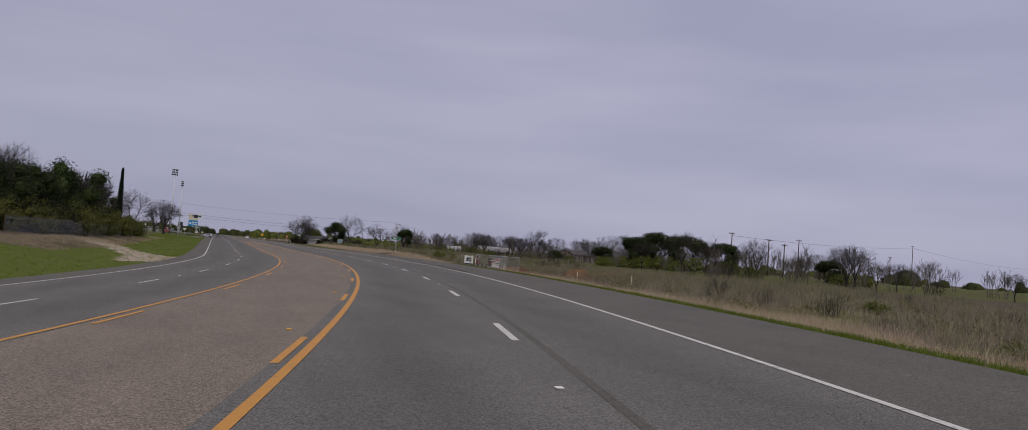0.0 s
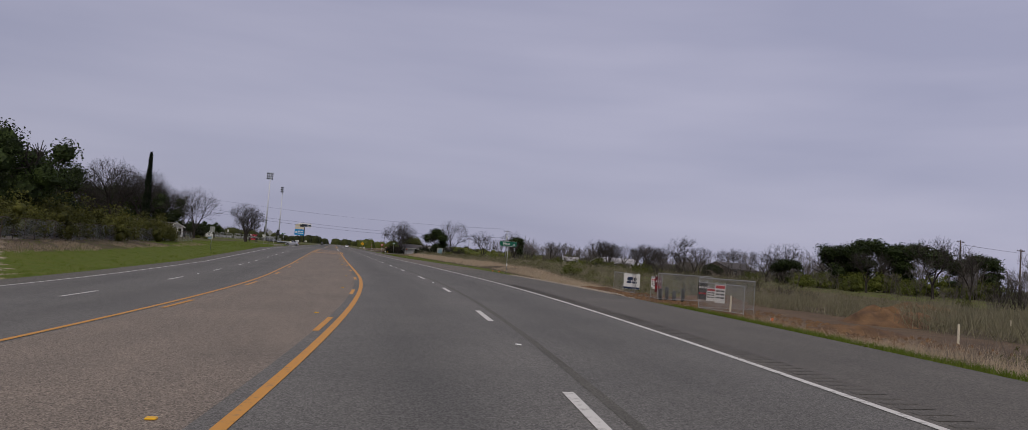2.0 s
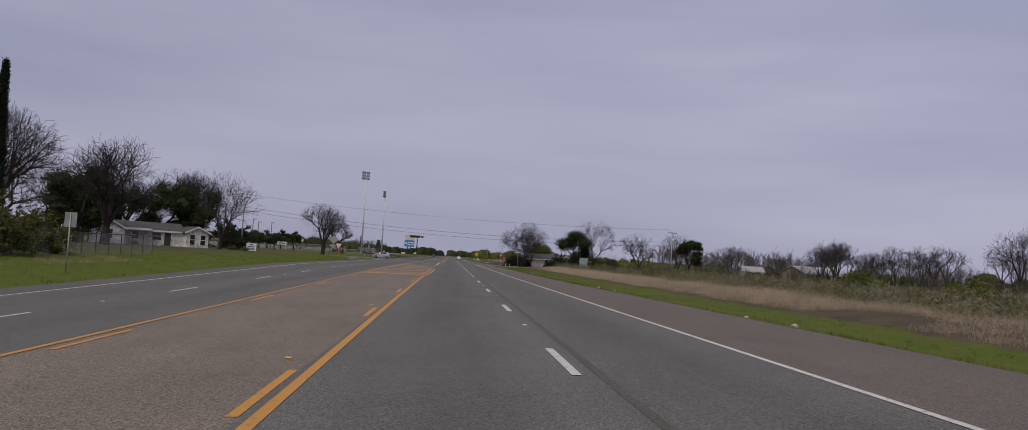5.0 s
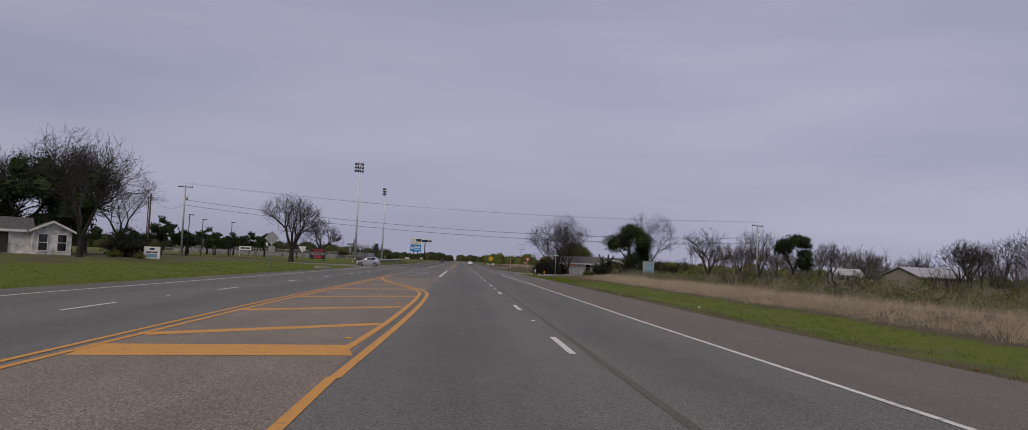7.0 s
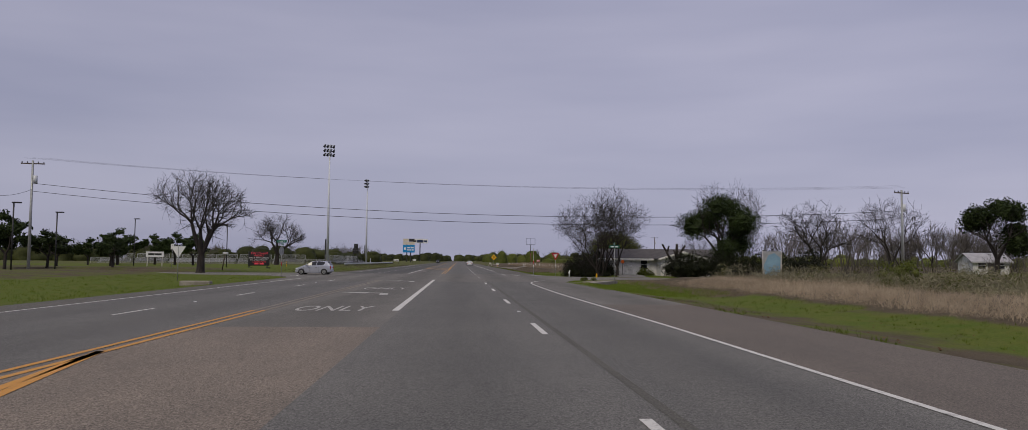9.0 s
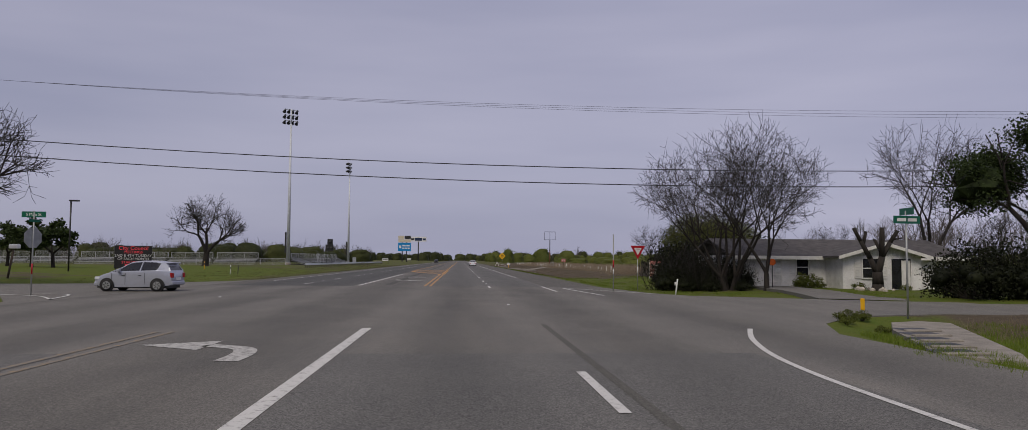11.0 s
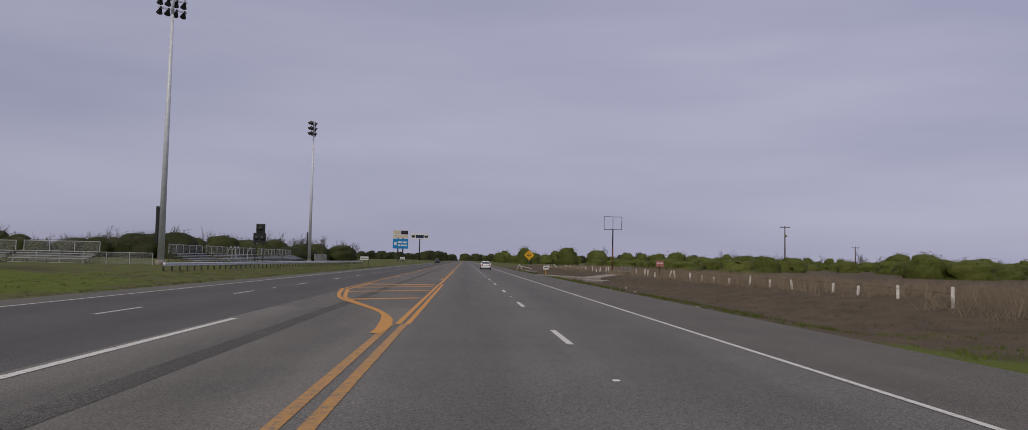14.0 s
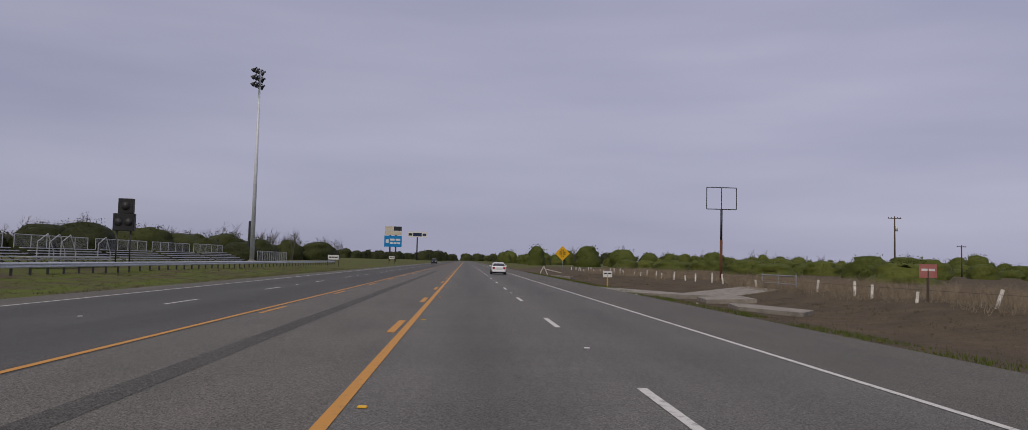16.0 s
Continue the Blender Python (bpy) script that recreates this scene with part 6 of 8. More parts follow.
for k in range(14):
    a, r = rng.uniform(0, 6.28), rng.uniform(0.8, 1.6)
    bm = bmesh.new()
    bmesh.ops.create_icosphere(bm, subdivisions=1, radius=rng.uniform(0.1, 0.24))
    for v in bm.verts:
        v.co *= rng.uniform(0.75, 1.2)
    x, y = 24.3 + r * math.cos(a), 294.6 + r * math.sin(a)
    st = part("stone", bm, M_ROCK)
    st.matrix_basis = pose(x, y, drop(x, y) + 0.03)
    tagged(st, "pale round stone round the pruned tree", "stone", "stones round the tree")


# ---- poles, lamps and wires ----
def light_mast(x, y, h, turn):
    t = empty("stadium_light", x, y, drop(x, y), 0, "tall galvanised stadium floodlight mast with three lamp rows", "floodlight mast")
    tube("base", (0, 0, -0.2), (0, 0, 0.5), 0.55, M_CONCRETE, t, "round concrete base", sides=14)
    tube("pole", (0, 0, 0.5), (0, 0, h - 3), 0.36, M_STEEL, t, rb=0.17, sides=12)
    tube("pole", (0, 0, h - 3), (0, 0, h), 0.16, M_STEEL, t, rb=0.12, sides=10)
    for k in range(3):
        z = h - 0.25 - k * 1.1
        arm = box("crossarm", (-1.5, -0.07, z - 0.08), (1.5, 0.07, z + 0.08), M_STEEL, t)
        arm.matrix_basis = pose(0, 0, 0, 0, 0, turn)
        for j in range(4):
            bm = bmesh.new()
            cx = -1.25 + j * 0.83
            add_tube(bm, (cx, 0.12, z - 0.12), (cx, 0.55, z - 0.45), 0.16, 0.36, 10)
            add_box(bm, (cx - 0.1, -0.12, z - 0.14), (cx + 0.1, 0.14, z + 0.12))
            part("lamp_head", bm, M_DARKSTEEL, arm, "dark round floodlight head")
    box("control_box", (-0.66, -0.18, 2.4), (-0.4, 0.18, 6.4), M_DARKSTEEL, t, "long dark ballast box")
    return t


light_mast(-35.3, 400.4, 30.8, 35)
light_mast(-34.85, 477.9, 30.1, 74)


def utility_pole(x, y, h, turn=0, arms=1, transformer=False, label="weathered wooden utility pole with a crossarm", pale=False):
    t = empty("utility_pole", x, y, drop(x, y), turn, label, "utility pole")
    tube("pole", (0, 0, -0.3), (0, 0, h), 0.17, M_SIGNBACK if pale else M_POLEWOOD, t, rb=0.11)
    for k in range(arms):
        z = h - 0.35 - k * 1.0
        arm = box("crossarm", (-1.2, -0.06, z - 0.06), (1.2, 0.06, z + 0.06), M_POLEWOOD, t)
        for j in (-1.1, -0.55, 0.55, 1.1):
            tube("insulator", (j, 0, z + 0.06), (j, 0, z + 0.24), 0.05, M_DARKSTEEL, arm, sides=6)
    if transformer:
        tube("transformer", (0.32, 0, h - 2.6), (0.32, 0, h - 1.7), 0.22, M_STEEL, t, "grey can transformer")
    return t


utility_pole(-50.2, 292.6, 12.6, 10, 1, True, "pale utility pole with crossarm and cable loop", True)
utility_pole(-50.0, 277.8, 9.4, 0, 0, label="dark bare utility pole")
utility_pole(50.0, 289.0, 10.4, 20, 1, True, "wooden utility pole with a crossarm and transformer", True)
utility_pole(72.1, 487.7, 10.6, 0, 1, True)
for x, y, h in ((113.5, 168.5, 11.0), (118.0, 159.2, 9.6), (122.0, 158.0, 8.6), (134.5, 166.8, 10.6), (185, 199, 8.4), (192.6, 198, 8.4), (208.4, 203.7, 9.6), (258.5, 238.2, 16.4), (322.2, 243.7, 9.0), (330, 232, 6.0), (79, 241, 6.5), (112, 255, 8.0), (106, 520, 7.0)):
    utility_pole(x, y, h, 15, 1)


def sagging(name, a, b, sag, label, r=0.02):
    """A cable hung between two points."""
    a, b = Vector(a), Vector(b)
    pts = [a.lerp(b, i / 24) - Vector((0, 0, sag * 4 * (i / 24) * (1 - i / 24))) for i in range(25)]
    v, f = rope(pts, r)
    return tagged(raw(name, v, f, M_WIRE), label, "cable")


for z0, z1 in ((10.0, 7.85), (9.1, 6.95)):
    sagging("cable", (-50.2, 292.6, z0), (50.0, 289.0, z1), 2.0, "black cable strung across the road", 0.026)
for dx in (-1.1, 0.0, 1.1):
    sagging("cable", (-50.2 + dx, 292.6, 12.9), (50 + dx, 289.0 + dx, 10.7), 1.5, "thin power line strung across the road", 0.007)
sagging("cable", (258.5, 238.2, 16.2), (113.5, 168.5, 10.8), 1.2, "thin power line behind the field", 0.03)
sagging("cable", (258.5, 238.2, 16.2), (420, 300, 14), 1.5, "thin power line behind the field", 0.03)
sagging("cable", (-50.2, 292.6, 9.3), (-50.0, 277.8, 9.2), 1.2, "slack cable between two poles", 0.02)


def lamp_post(x, y, h):
    t = empty("street_lamp", x, y, drop(x, y), 0, "dark parking-lot lamp post with a flat head", "street lamp")
    tube("pole", (0, 0, -0.1), (0, 0, h), 0.07, M_DARKSTEEL, t, sides=8)
    box("lamp_head", (-0.1, -0.2, h - 0.05), (0.65, 0.2, h + 0.08), M_DARKSTEEL, t, bevel=0.02)


for x, y, h in ((-45.0, 264.6, 7.9), (-44.4, 278.9, 6.4), (-46.0, 290.0, 6.6), (-50, 320, 7.0), (-36.0, 318.0, 6.2)):
    lamp_post(x, y, h)


# ---- bleachers, fences, rails ----
def chain_panel(parent, x0, x1, y, z0, z1, posts=True, name="mesh", metal=None):
    metal = metal or M_ALU
    raw(name, [(x0, y, z0), (x1, y, z0), (x1, y, z1), (x0, y, z1)], [(0, 1, 2, 3)], M_MESH, parent, "chain-link mesh")
    tube("top_rail", (x0, y, z1), (x1, y, z1), 0.03, metal, parent, sides=6)
    if posts:
        n = max(1, round((x1 - x0) / 2.4))
        for k in range(n + 1):
            x = x0 + (x1 - x0) * k / n
            tube("post", (x, y, z0 - 0.1), (x, y, z1), 0.035, metal, parent, sides=6)


def bleacher(length, rows, h0, top):
    """Aluminium stand: rising seat and foot planks on frames, with a mesh guard at the back."""
    b = empty("bleacher", 0, 0, -50, 0, "bare aluminium bleacher stand with chain-link guards", "bleacher")
    dy, dz = 0.62, (top - h0) / max(1, rows - 1)
    for k in range(rows):
        y, z = k * dy, h0 + k * dz
        box("seat_plank", (0, y, z - 0.03), (length, y + 0.28, z + 0.05), M_ALU, b)
        box("foot_plank", (0, y - 0.3, z - 0.42), (length, y - 0.02, z - 0.38), M_ALU, b)
    n = round(length / 1.9)
    for i in range(n + 1):
        x = length * i / n
        bm = bmesh.new()
        add_tube(bm, (x, -0.3, 0), (x, rows * dy, top - 0.1), 0.03, sides=5)
        add_tube(bm, (x, -0.3, -0.35), (x, -0.3, h0), 0.03, sides=5)
        add_tube(bm, (x, rows * dy, -0.35), (x, rows * dy, top), 0.03, sides=5)
        add_tube(bm, (x, -0.3, 0.05), (x, rows * dy, 0.05), 0.03, sides=5)
        add_tube(bm, (x, rows * dy * 0.5, 0), (x, rows * dy, top * 0.8), 0.025, sides=5)
        if i < n:
            add_tube(bm, (x, rows * dy, 0.2), (x + length / n, rows * dy, top - 0.3), 0.022, sides=5)
        # frames coloured dark to give the stand its shaded underside
        part("frame_leg", bm, M_DARKSTEEL, b)
    chain_panel(b, 0, length, rows * dy + 0.05, top + 0.1, top + 1.05)
    return b


long_stand = bleacher(11.5, 5, 0.5, 1.35)
long_stand.matrix_basis = pose(-34.0, 407.5, drop(-36, 410), 0, 0, 90)
for k, y in enumerate((420.5, 433.5, 446.5, 459.5)):
    ob = copy_thing(long_stand, pose(-34.0, y, drop(-36, y), 0, 0, 90))
tagged(long_stand, group="roadside bleachers")
for o in list(scene.objects):
    if o.name.startswith("bleacher"):
        tagged(o, group="bleachers at the field")
low_stand = bleacher(7.6, 4, 0.45, 1.2)
low_stand.matrix_basis = pose(-64.2, 394, drop(-60, 394), 0, 0, 0)
for x in (-56.0, -47.6, -72.4, -80.6, -88.8):
    copy_thing(low_stand, pose(x, 394, drop(x, 394), 0, 0, 0))
tagged(low_stand, group="bleachers at the field")
low_fence = empty("field_fence", -40.4, 398, drop(-40, 398), 0, "low chain-link fence beside the sports field", "fence")
chain_panel(low_fence, -52, 5.2, 0, 0.0, 1.2)
ramp = empty("access_ramp", -33.2, 402.5, drop(-33, 402), 90, "aluminium access ramp with bent handrails", "ramp")
box("deck", (12, -0.6, 0.75), (24, 0.3, 0.82), M_ALU, ramp)
for x in (13.0, 14.6, 16.2, 22.0):
    bm = bmesh.new()
    for a, b in (((x, -0.5, 0), (x, -0.5, 1.9)), ((x, -0.5, 1.9), (x + 1.3, -0.5, 2.5)), ((x + 1.3, -0.5, 2.5), (x + 2.2, -0.5, 1.2)), ((x + 2.2, -0.5, 1.2), (x + 2.2, -0.5, 0))):
        add_tube(bm, a, b, 0.035, sides=6)
    part("handrail", bm, M_ALU, ramp)
end_fence = empty("stadium_fence", -33.0, 474, drop(-33, 474), 96, "grey chain-link fence at the stadium end", "fence")
chain_panel(end_fence, 0, 34, 0, 0, 1.9)

rail = empty("guardrail", -28.6, 384, drop(-28.6, 400), 90.0, "galvanised steel guardrail on short posts", "guardrail")
prof = [(0.0, 0.42), (0.06, 0.47), (0.06, 0.53), (0.0, 0.57), (0.0, 0.61), (0.06, 0.65), (0.06, 0.71), (0.0, 0.76), (-0.02, 0.76), (-0.02, 0.42)]
L = 131.0
v = [(x, -d, z) for x in (0.0, L) for d, z in prof]
n = len(prof)
raw("beam", v, [(i, (i + 1) % n, n + (i + 1) % n, n + i) for i in range(n)], M_STEEL, rail)
for k in range(68):
    x = k * L / 67
    box("post", (x - 0.05, 0.02, -0.4), (x + 0.05, 0.14, 0.72), M_DARKSTEEL, rail)
tube("rail_end", (0, -0.02, 0.42), (0, -0.02, 0.76), 0.14, M_STEEL, rail, "rounded rail end")

speaker = empty("loudspeaker_tower", -31.8, 427.0, drop(-31.8, 427), 8, "two stacked black loudspeaker cabinets on posts", "loudspeaker")
for x in (-0.55, 0.55):
    tube("post", (x, 0, -0.2), (x, 0, 3.3), 0.06, M_DARKSTEEL, speaker)
box("lower_cabinet", (-0.85, -0.3, 3.15), (0.85, 0.3, 4.65), M_BLACKPRINT, speaker, bevel=0.04)
box("upper_cabinet", (-0.5, -0.3, 4.66), (0.7, 0.3, 5.95), M_BLACKPRINT, speaker, bevel=0.04)
for x, z, r in ((-0.4, 3.9, 0.33), (0.4, 3.9, 0.33), (0.1, 5.3, 0.36)):
    tube("cone", (x, -0.33, z), (x, -0.3, z), r, M_DARKSTEEL, speaker, sides=16)

# wire fence in front of the hedge
for k in range(9):
    y = 84 + k * 11.0
    u = -28.6 - 14 * (1 - smooth(58, 100, y))
    a, b = on_road(y, u), on_road(y + 11.0, -28.6 - 14 * (1 - smooth(58, 100, y + 11.0)))
    wf = empty("wire_fence", a[0], a[1], drop(a[0], a[1]), math.degrees(math.atan2(b[1] - a[1], b[0] - a[0])), "chain-link fence with a steel top rail", "fence", "hedge fence")
    chain_panel(wf, 0, math.hypot(b[0] - a[0], b[1] - a[1]) - 0.02, 0, 0, 1.6, metal=M_POLEWOOD)

# board fence beside the yard
bf = empty("board_fence", 17.3, 306.0, 0, 0, "old leaning grey wooden board fence", "fence")
rng = random.Random(12)
pick = bpy.data.meshes.new("board")
bm = bmesh.new()
add_box(bm, (-0.083, -0.012, 0.0), (0.083, 0.012, 1.75), 0.004)
bm.to_mesh(pick)
bm.free()
pick.materials.append(M_GREYWOOD)
for k in range(176):
    t = k / 175
    x, y = 18.3 + 0.9 * t, 309.2 + 27.3 * t
    b = new("board", pick)
    b.parent = bf
    b.matrix_basis = pose(x - 17.3, y - 306, drop(x, y) - 0.05, rng.gauss(0, 1.5), rng.gauss(0, 2.5) + 5 * math.sin(k * 0.06), 85 + rng.gauss(0, 2)) @ Matrix.Diagonal((1, 1, rng.uniform(0.92, 1.05), 1))

# white posts beside the field
post_bm = bmesh.new()
add_tube(post_bm, (0, 0, -0.5), (0, 0, 0.85), 0.075, 0.066, 8)
white_post = part("fence_post", post_bm, M_WHITEWOOD, smooth=True)
tagged(white_post, "white painted wooden fence post in dry grass", "fence post", "white field posts")
white_post.matrix_basis = pose(17.3, 344, drop(17.3, 344))
rng = random.Random(6)
for k in range(1, 44):
    y = 344 + 3.62 * k + rng.uniform(-1.1, 1.1)
    if 404 < y < 409 or 412 < y < 413:
        continue
    x = 17.4 + rng.uniform(-0.2, 0.2)
    ob = copy_thing(white_post, pose(x, y, drop(x, y) - rng.uniform(0.05, 0.45), rng.gauss(0, 9), rng.gauss(0, 9), 0))
cab = [(17.4, y, drop(17.4, y) + 0.55) for y in range(344, 500, 8)]
v, f = rope(cab, 0.006)
tagged(raw("fence_cable", v, f, M_WIRE), "sagging dark cable between white posts", "fence cable")
gate = empty("pipe_gate", 17.4, 404.0, drop(17.4, 404), 90, "pale pipe gate between white posts", "gate")
for z in (0.35, 0.85):
    tube("bar", (0, 0, z), (5.2, 0, z), 0.04, M_SIGNBACK, gate, sides=6)
for x in (0, 2.6, 5.2):
    tube("upright", (x, 0, 0.2), (x, 0, 0.95), 0.05, M_SIGNBACK, gate, sides=6)


# ---- signs ----
def plate(name, outline, parent, face, back, z, y=0.0, t=0.012, label=""):
    """A flat plate cut to an outline in x and z, its face towards -y."""
    ob = prism(name, [(a, b + z) for a, b in outline], y, y + t, back, parent, label)
    v = [(a, y - 0.003, b + z) for a, b in outline]
    raw("face", v, [tuple(range(len(v)))], face, ob, label)
    return ob


def rect(w, h):
    return [(-w / 2, -h / 2), (w / 2, -h / 2), (w / 2, h / 2), (-w / 2, h / 2)]


def bars(parent, x0, x1, z, h, y, material, count=1, gap=0.06):
    """Writing that cannot be read, as plain bars."""
    w = (x1 - x0 - gap * (count - 1)) / count
    for k in range(count):
        a = x0 + k * (w + gap)
        raw("writing_bar", [(a, y, z), (a + w, y, z), (a + w, y, z + h), (a, y, z + h)], [(0, 1, 2, 3)], material, parent)


def words(parent, body_text, size, x, y, z, material):
    return text("lettering", body_text, size, Matrix.Translation((x, y, z)) @ pose(0, 0, 0, 90, 0, 0) @ Matrix.Diagonal((1, 1, 0.2, 1)), material, parent)


def sign_post(parent, h, material=M_SIGNBACK, r=0.03, y=0.04):
    tube("post", (0, y, -0.3), (0, y, h), r, material, parent, sides=8)


def ngon(n, r, start=0.0):
    return [(r * math.cos(start + 6.28319 * k / n), r * math.sin(start + 6.28319 * k / n)) for k in range(n)]


main = empty("street_sign", 9.75, 108.9, drop(9.75, 108.9), 2, "green Main St street name sign on a steel post", "street sign")
sign_post(main, 2.94 - drop(9.75, 108.9))
zc = 2.71 - drop(9.75, 108.9)
p = plate("panel", rect(1.5, 0.44), main, M_SIGNGREEN, M_SIGNBACK, zc)
for lo, hi in (((-0.74, 0.2), (0.74, 0.215)), ((-0.74, -0.215), (0.74, -0.2))):
    bars(p, lo[0], hi[0], zc + lo[1], 0.014, -0.006, M_SIGNWHITE)
words(p, "Main", 0.33, -0.16, -0.006, zc - 0.01, M_SIGNWHITE)
words(p, "St", 0.25, 0.48, -0.006, zc - 0.04, M_SIGNWHITE)
box("sticker", (-0.045, -0.002, 0.95), (0.045, 0.005, 1.2), M_SIGNWHITE, main, "white post sticker")


def name_post(x, y, turn, h, label):
    s = empty("street_sign", x, y, drop(x, y), turn, label, "street sign")
    sign_post(s, h)
    a = plate("panel", rect(0.95, 0.24), s, M_SIGNGREEN, M_SIGNGREEN, h - 0.28)
    bars(a, -0.35, 0.35, h - 0.33, 0.1, -0.006, M_SIGNWHITE, 2)
    b = plate("panel", rect(0.8, 0.22), s, M_SIGNGREEN, M_SIGNGREEN, h - 0.02)
    b.matrix_basis = pose(0, 0, 0, 0, 0, 80)
    bars(b, -0.3, 0.3, h - 0.07, 0.09, -0.006, M_SIGNWHITE, 2)
    return s


name_post(12.1, 271.3, 8, 3.3, "green street name blades on a tall steel post")
stop_l = empty("stop_sign", -20.0, 282.4, 0.0, 250, "stop sign with street name blades, seen from behind", "stop sign")
sign_post(stop_l, 3.6, y=0.02)
plate("panel", ngon(8, 0.46, math.pi / 8), stop_l, M_SIGNRED, M_SIGNBACK, 2.45)
a = plate("name_blade", rect(1.0, 0.25), stop_l, M_SIGNGREEN, M_SIGNGREEN, 3.45)
a.matrix_basis = pose(0, 0, 0, 0, 0, -250)
words(a, "S Main St", 0.17, 0, -0.006, 3.45, M_SIGNWHITE)
bars(stop_l, -0.28, 0.28, 3.12, 0.12, 0.06, M_SIGNGREEN)
tube("reflective_band", (0, 0.02, 0.9), (0, 0.02, 1.35), 0.034, M_SIGNRED, stop_l, sides=8)
for pts in ([(-21.8, 283.2), (-19.4, 281.8), (-17.6, 279.3)], [(-21.8, 283.2), (-19.0, 283.4), (-17.6, 279.3)]):
    ob = stripe(curve_through(pts), 0.12, M_WHITE, "island_line")

stop_r = empty("stop_sign", 6.55, 289.5, drop(6.55, 289.5), 80, "stop sign on a pole with a red band, seen edge-on", "stop sign")
sign_post(stop_r, 3.1, y=0.02)
plate("panel", ngon(8, 0.40, math.pi / 8), stop_r, M_SIGNRED, M_SIGNBACK, 2.6)
tube("reflective_band", (0, 0.02, 1.3), (0, 0.02, 1.7), 0.034, M_SIGNRED, stop_r, sides=8)
tube("reflective_band", (0, 0.02, 0.95), (0, 0.02, 1.2), 0.034, M_SIGNWHITE, stop_r, sides=8)

yld = empty("yield_sign", 10.4, 300.2, drop(10.4, 300.2), 12, "red and white triangular yield sign on a steel post", "yield sign")
sign_post(yld, 2.85)
tri = lambda s, o=0.0: [(0, -0.62 * s + o), (0.54 * s, 0.32 * s + o), (-0.54 * s, 0.32 * s + o)]
p = plate("panel", tri(1.0), yld, M_SIGNRED, M_SIGNBACK, 2.75)
raw("inner_triangle", [(a, -0.006, b + 2.75) for a, b in tri(0.52, 0.0)], [(0, 1, 2)], M_SIGNWHITE, p)
words(p, "YIELD", 0.11, 0, -0.009, 2.83, M_SIGNRED)
tube("reflective_band", (0, 0.04, 1.2), (0, 0.04, 1.6), 0.034, M_SIGNWHITE, yld, sides=8)

back_yield = empty("yield_sign", -24.1, 265.2, drop(-24.1, 265.2), 190, "yield sign seen from behind", "yield sign")
sign_post(back_yield, 2.8)
plate("panel", tri(1.0), back_yield, M_SIGNRED, M_SIGNWHITE, 2.4)

warn_l = empty("warning_sign", -19.8, 230.2, drop(-19.8, 230.2), 178, "diamond warning sign seen from behind", "road sign")
sign_post(warn_l, 3.6, r=0.035)
plate("panel", ngon(4, 0.68, 0.0), warn_l, M_SIGNYELLOW, M_SIGNBACK, 3.1)
plate("plate", rect(0.6, 0.55), warn_l, M_SIGNYELLOW, M_SIGNBACK, 2.1)

speed = empty("road_sign", -21.0, 152.0, drop(-21, 152), 178, "square road sign seen from behind", "road sign")
sign_post(speed, 3.0, r=0.035)
plate("panel", rect(0.6, 0.75), speed, M_SIGNWHITE, M_SIGNBACK, 2.7)

warn_r = empty("warning_sign", 9.5, 452.6, drop(9.5, 452.6), 2, "yellow diamond warning sign with black writing", "road sign")
sign_post(warn_r, 3.6, r=0.035)
p = plate("panel", ngon(4, 0.92, 0.0), warn_r, M_SIGNYELLOW, M_SIGNBACK, 3.05)
for k, (w, z) in enumerate(((0.3, 3.4), (0.75, 3.16), (0.75, 2.92), (0.35, 2.66))):
    bars(p, -w / 2, w / 2, z, 0.12, -0.006, M_BLACKPRINT, 2)

for x, y, w, h, z, face, label in ((9.2, 421.0, 0.75, 0.5, 1.05, M_SIGNWHITE, "small white sign on a yellow post"), (17.7, 391.4, 0.8, 0.6, 1.35, M_PINK, "faded pink sign on a dark post")):
    s = empty("small_sign", x, y, drop(x, y), 0, label, "sign")
    tube("post", (0, 0.03, -0.3), (0, 0.03, z), 0.05, M_SIGNYELLOW if face is M_SIGNWHITE else M_POLEWOOD, s, sides=6)
    p = plate("panel", rect(w, h), s, face, face, z)
    bars(p, -w * 0.38, w * 0.38, z, 0.1, -0.006, M_BLACKPRINT if face is M_SIGNWHITE else M_SIGNWHITE, 2)

fs = empty("sign_frame", 18.6, 421.0, drop(18.6, 421), 0, "empty steel sign frame on a rusty pole", "sign frame")
tube("pole", (0, 0, -0.4), (0, 0, 3.4), 0.11, M_RUST, fs, "rust-orange lower pole")
tube("pole", (0, 0, 3.4), (0, 0, 5.95), 0.09, M_DARKSTEEL, fs)
for a, b in (((-1.25, 0, 5.95), (1.25, 0, 5.95)), ((-1.25, 0, 7.75), (1.25, 0, 7.75)), ((-1.25, 0, 5.95), (-1.25, 0, 7.75)), ((1.25, 0, 5.95), (1.25, 0, 7.75)), ((0, 0, 5.95), (0, 0, 7.75))):
    tube("bar", a, b, 0.035, M_DARKSTEEL, fs, sides=6)

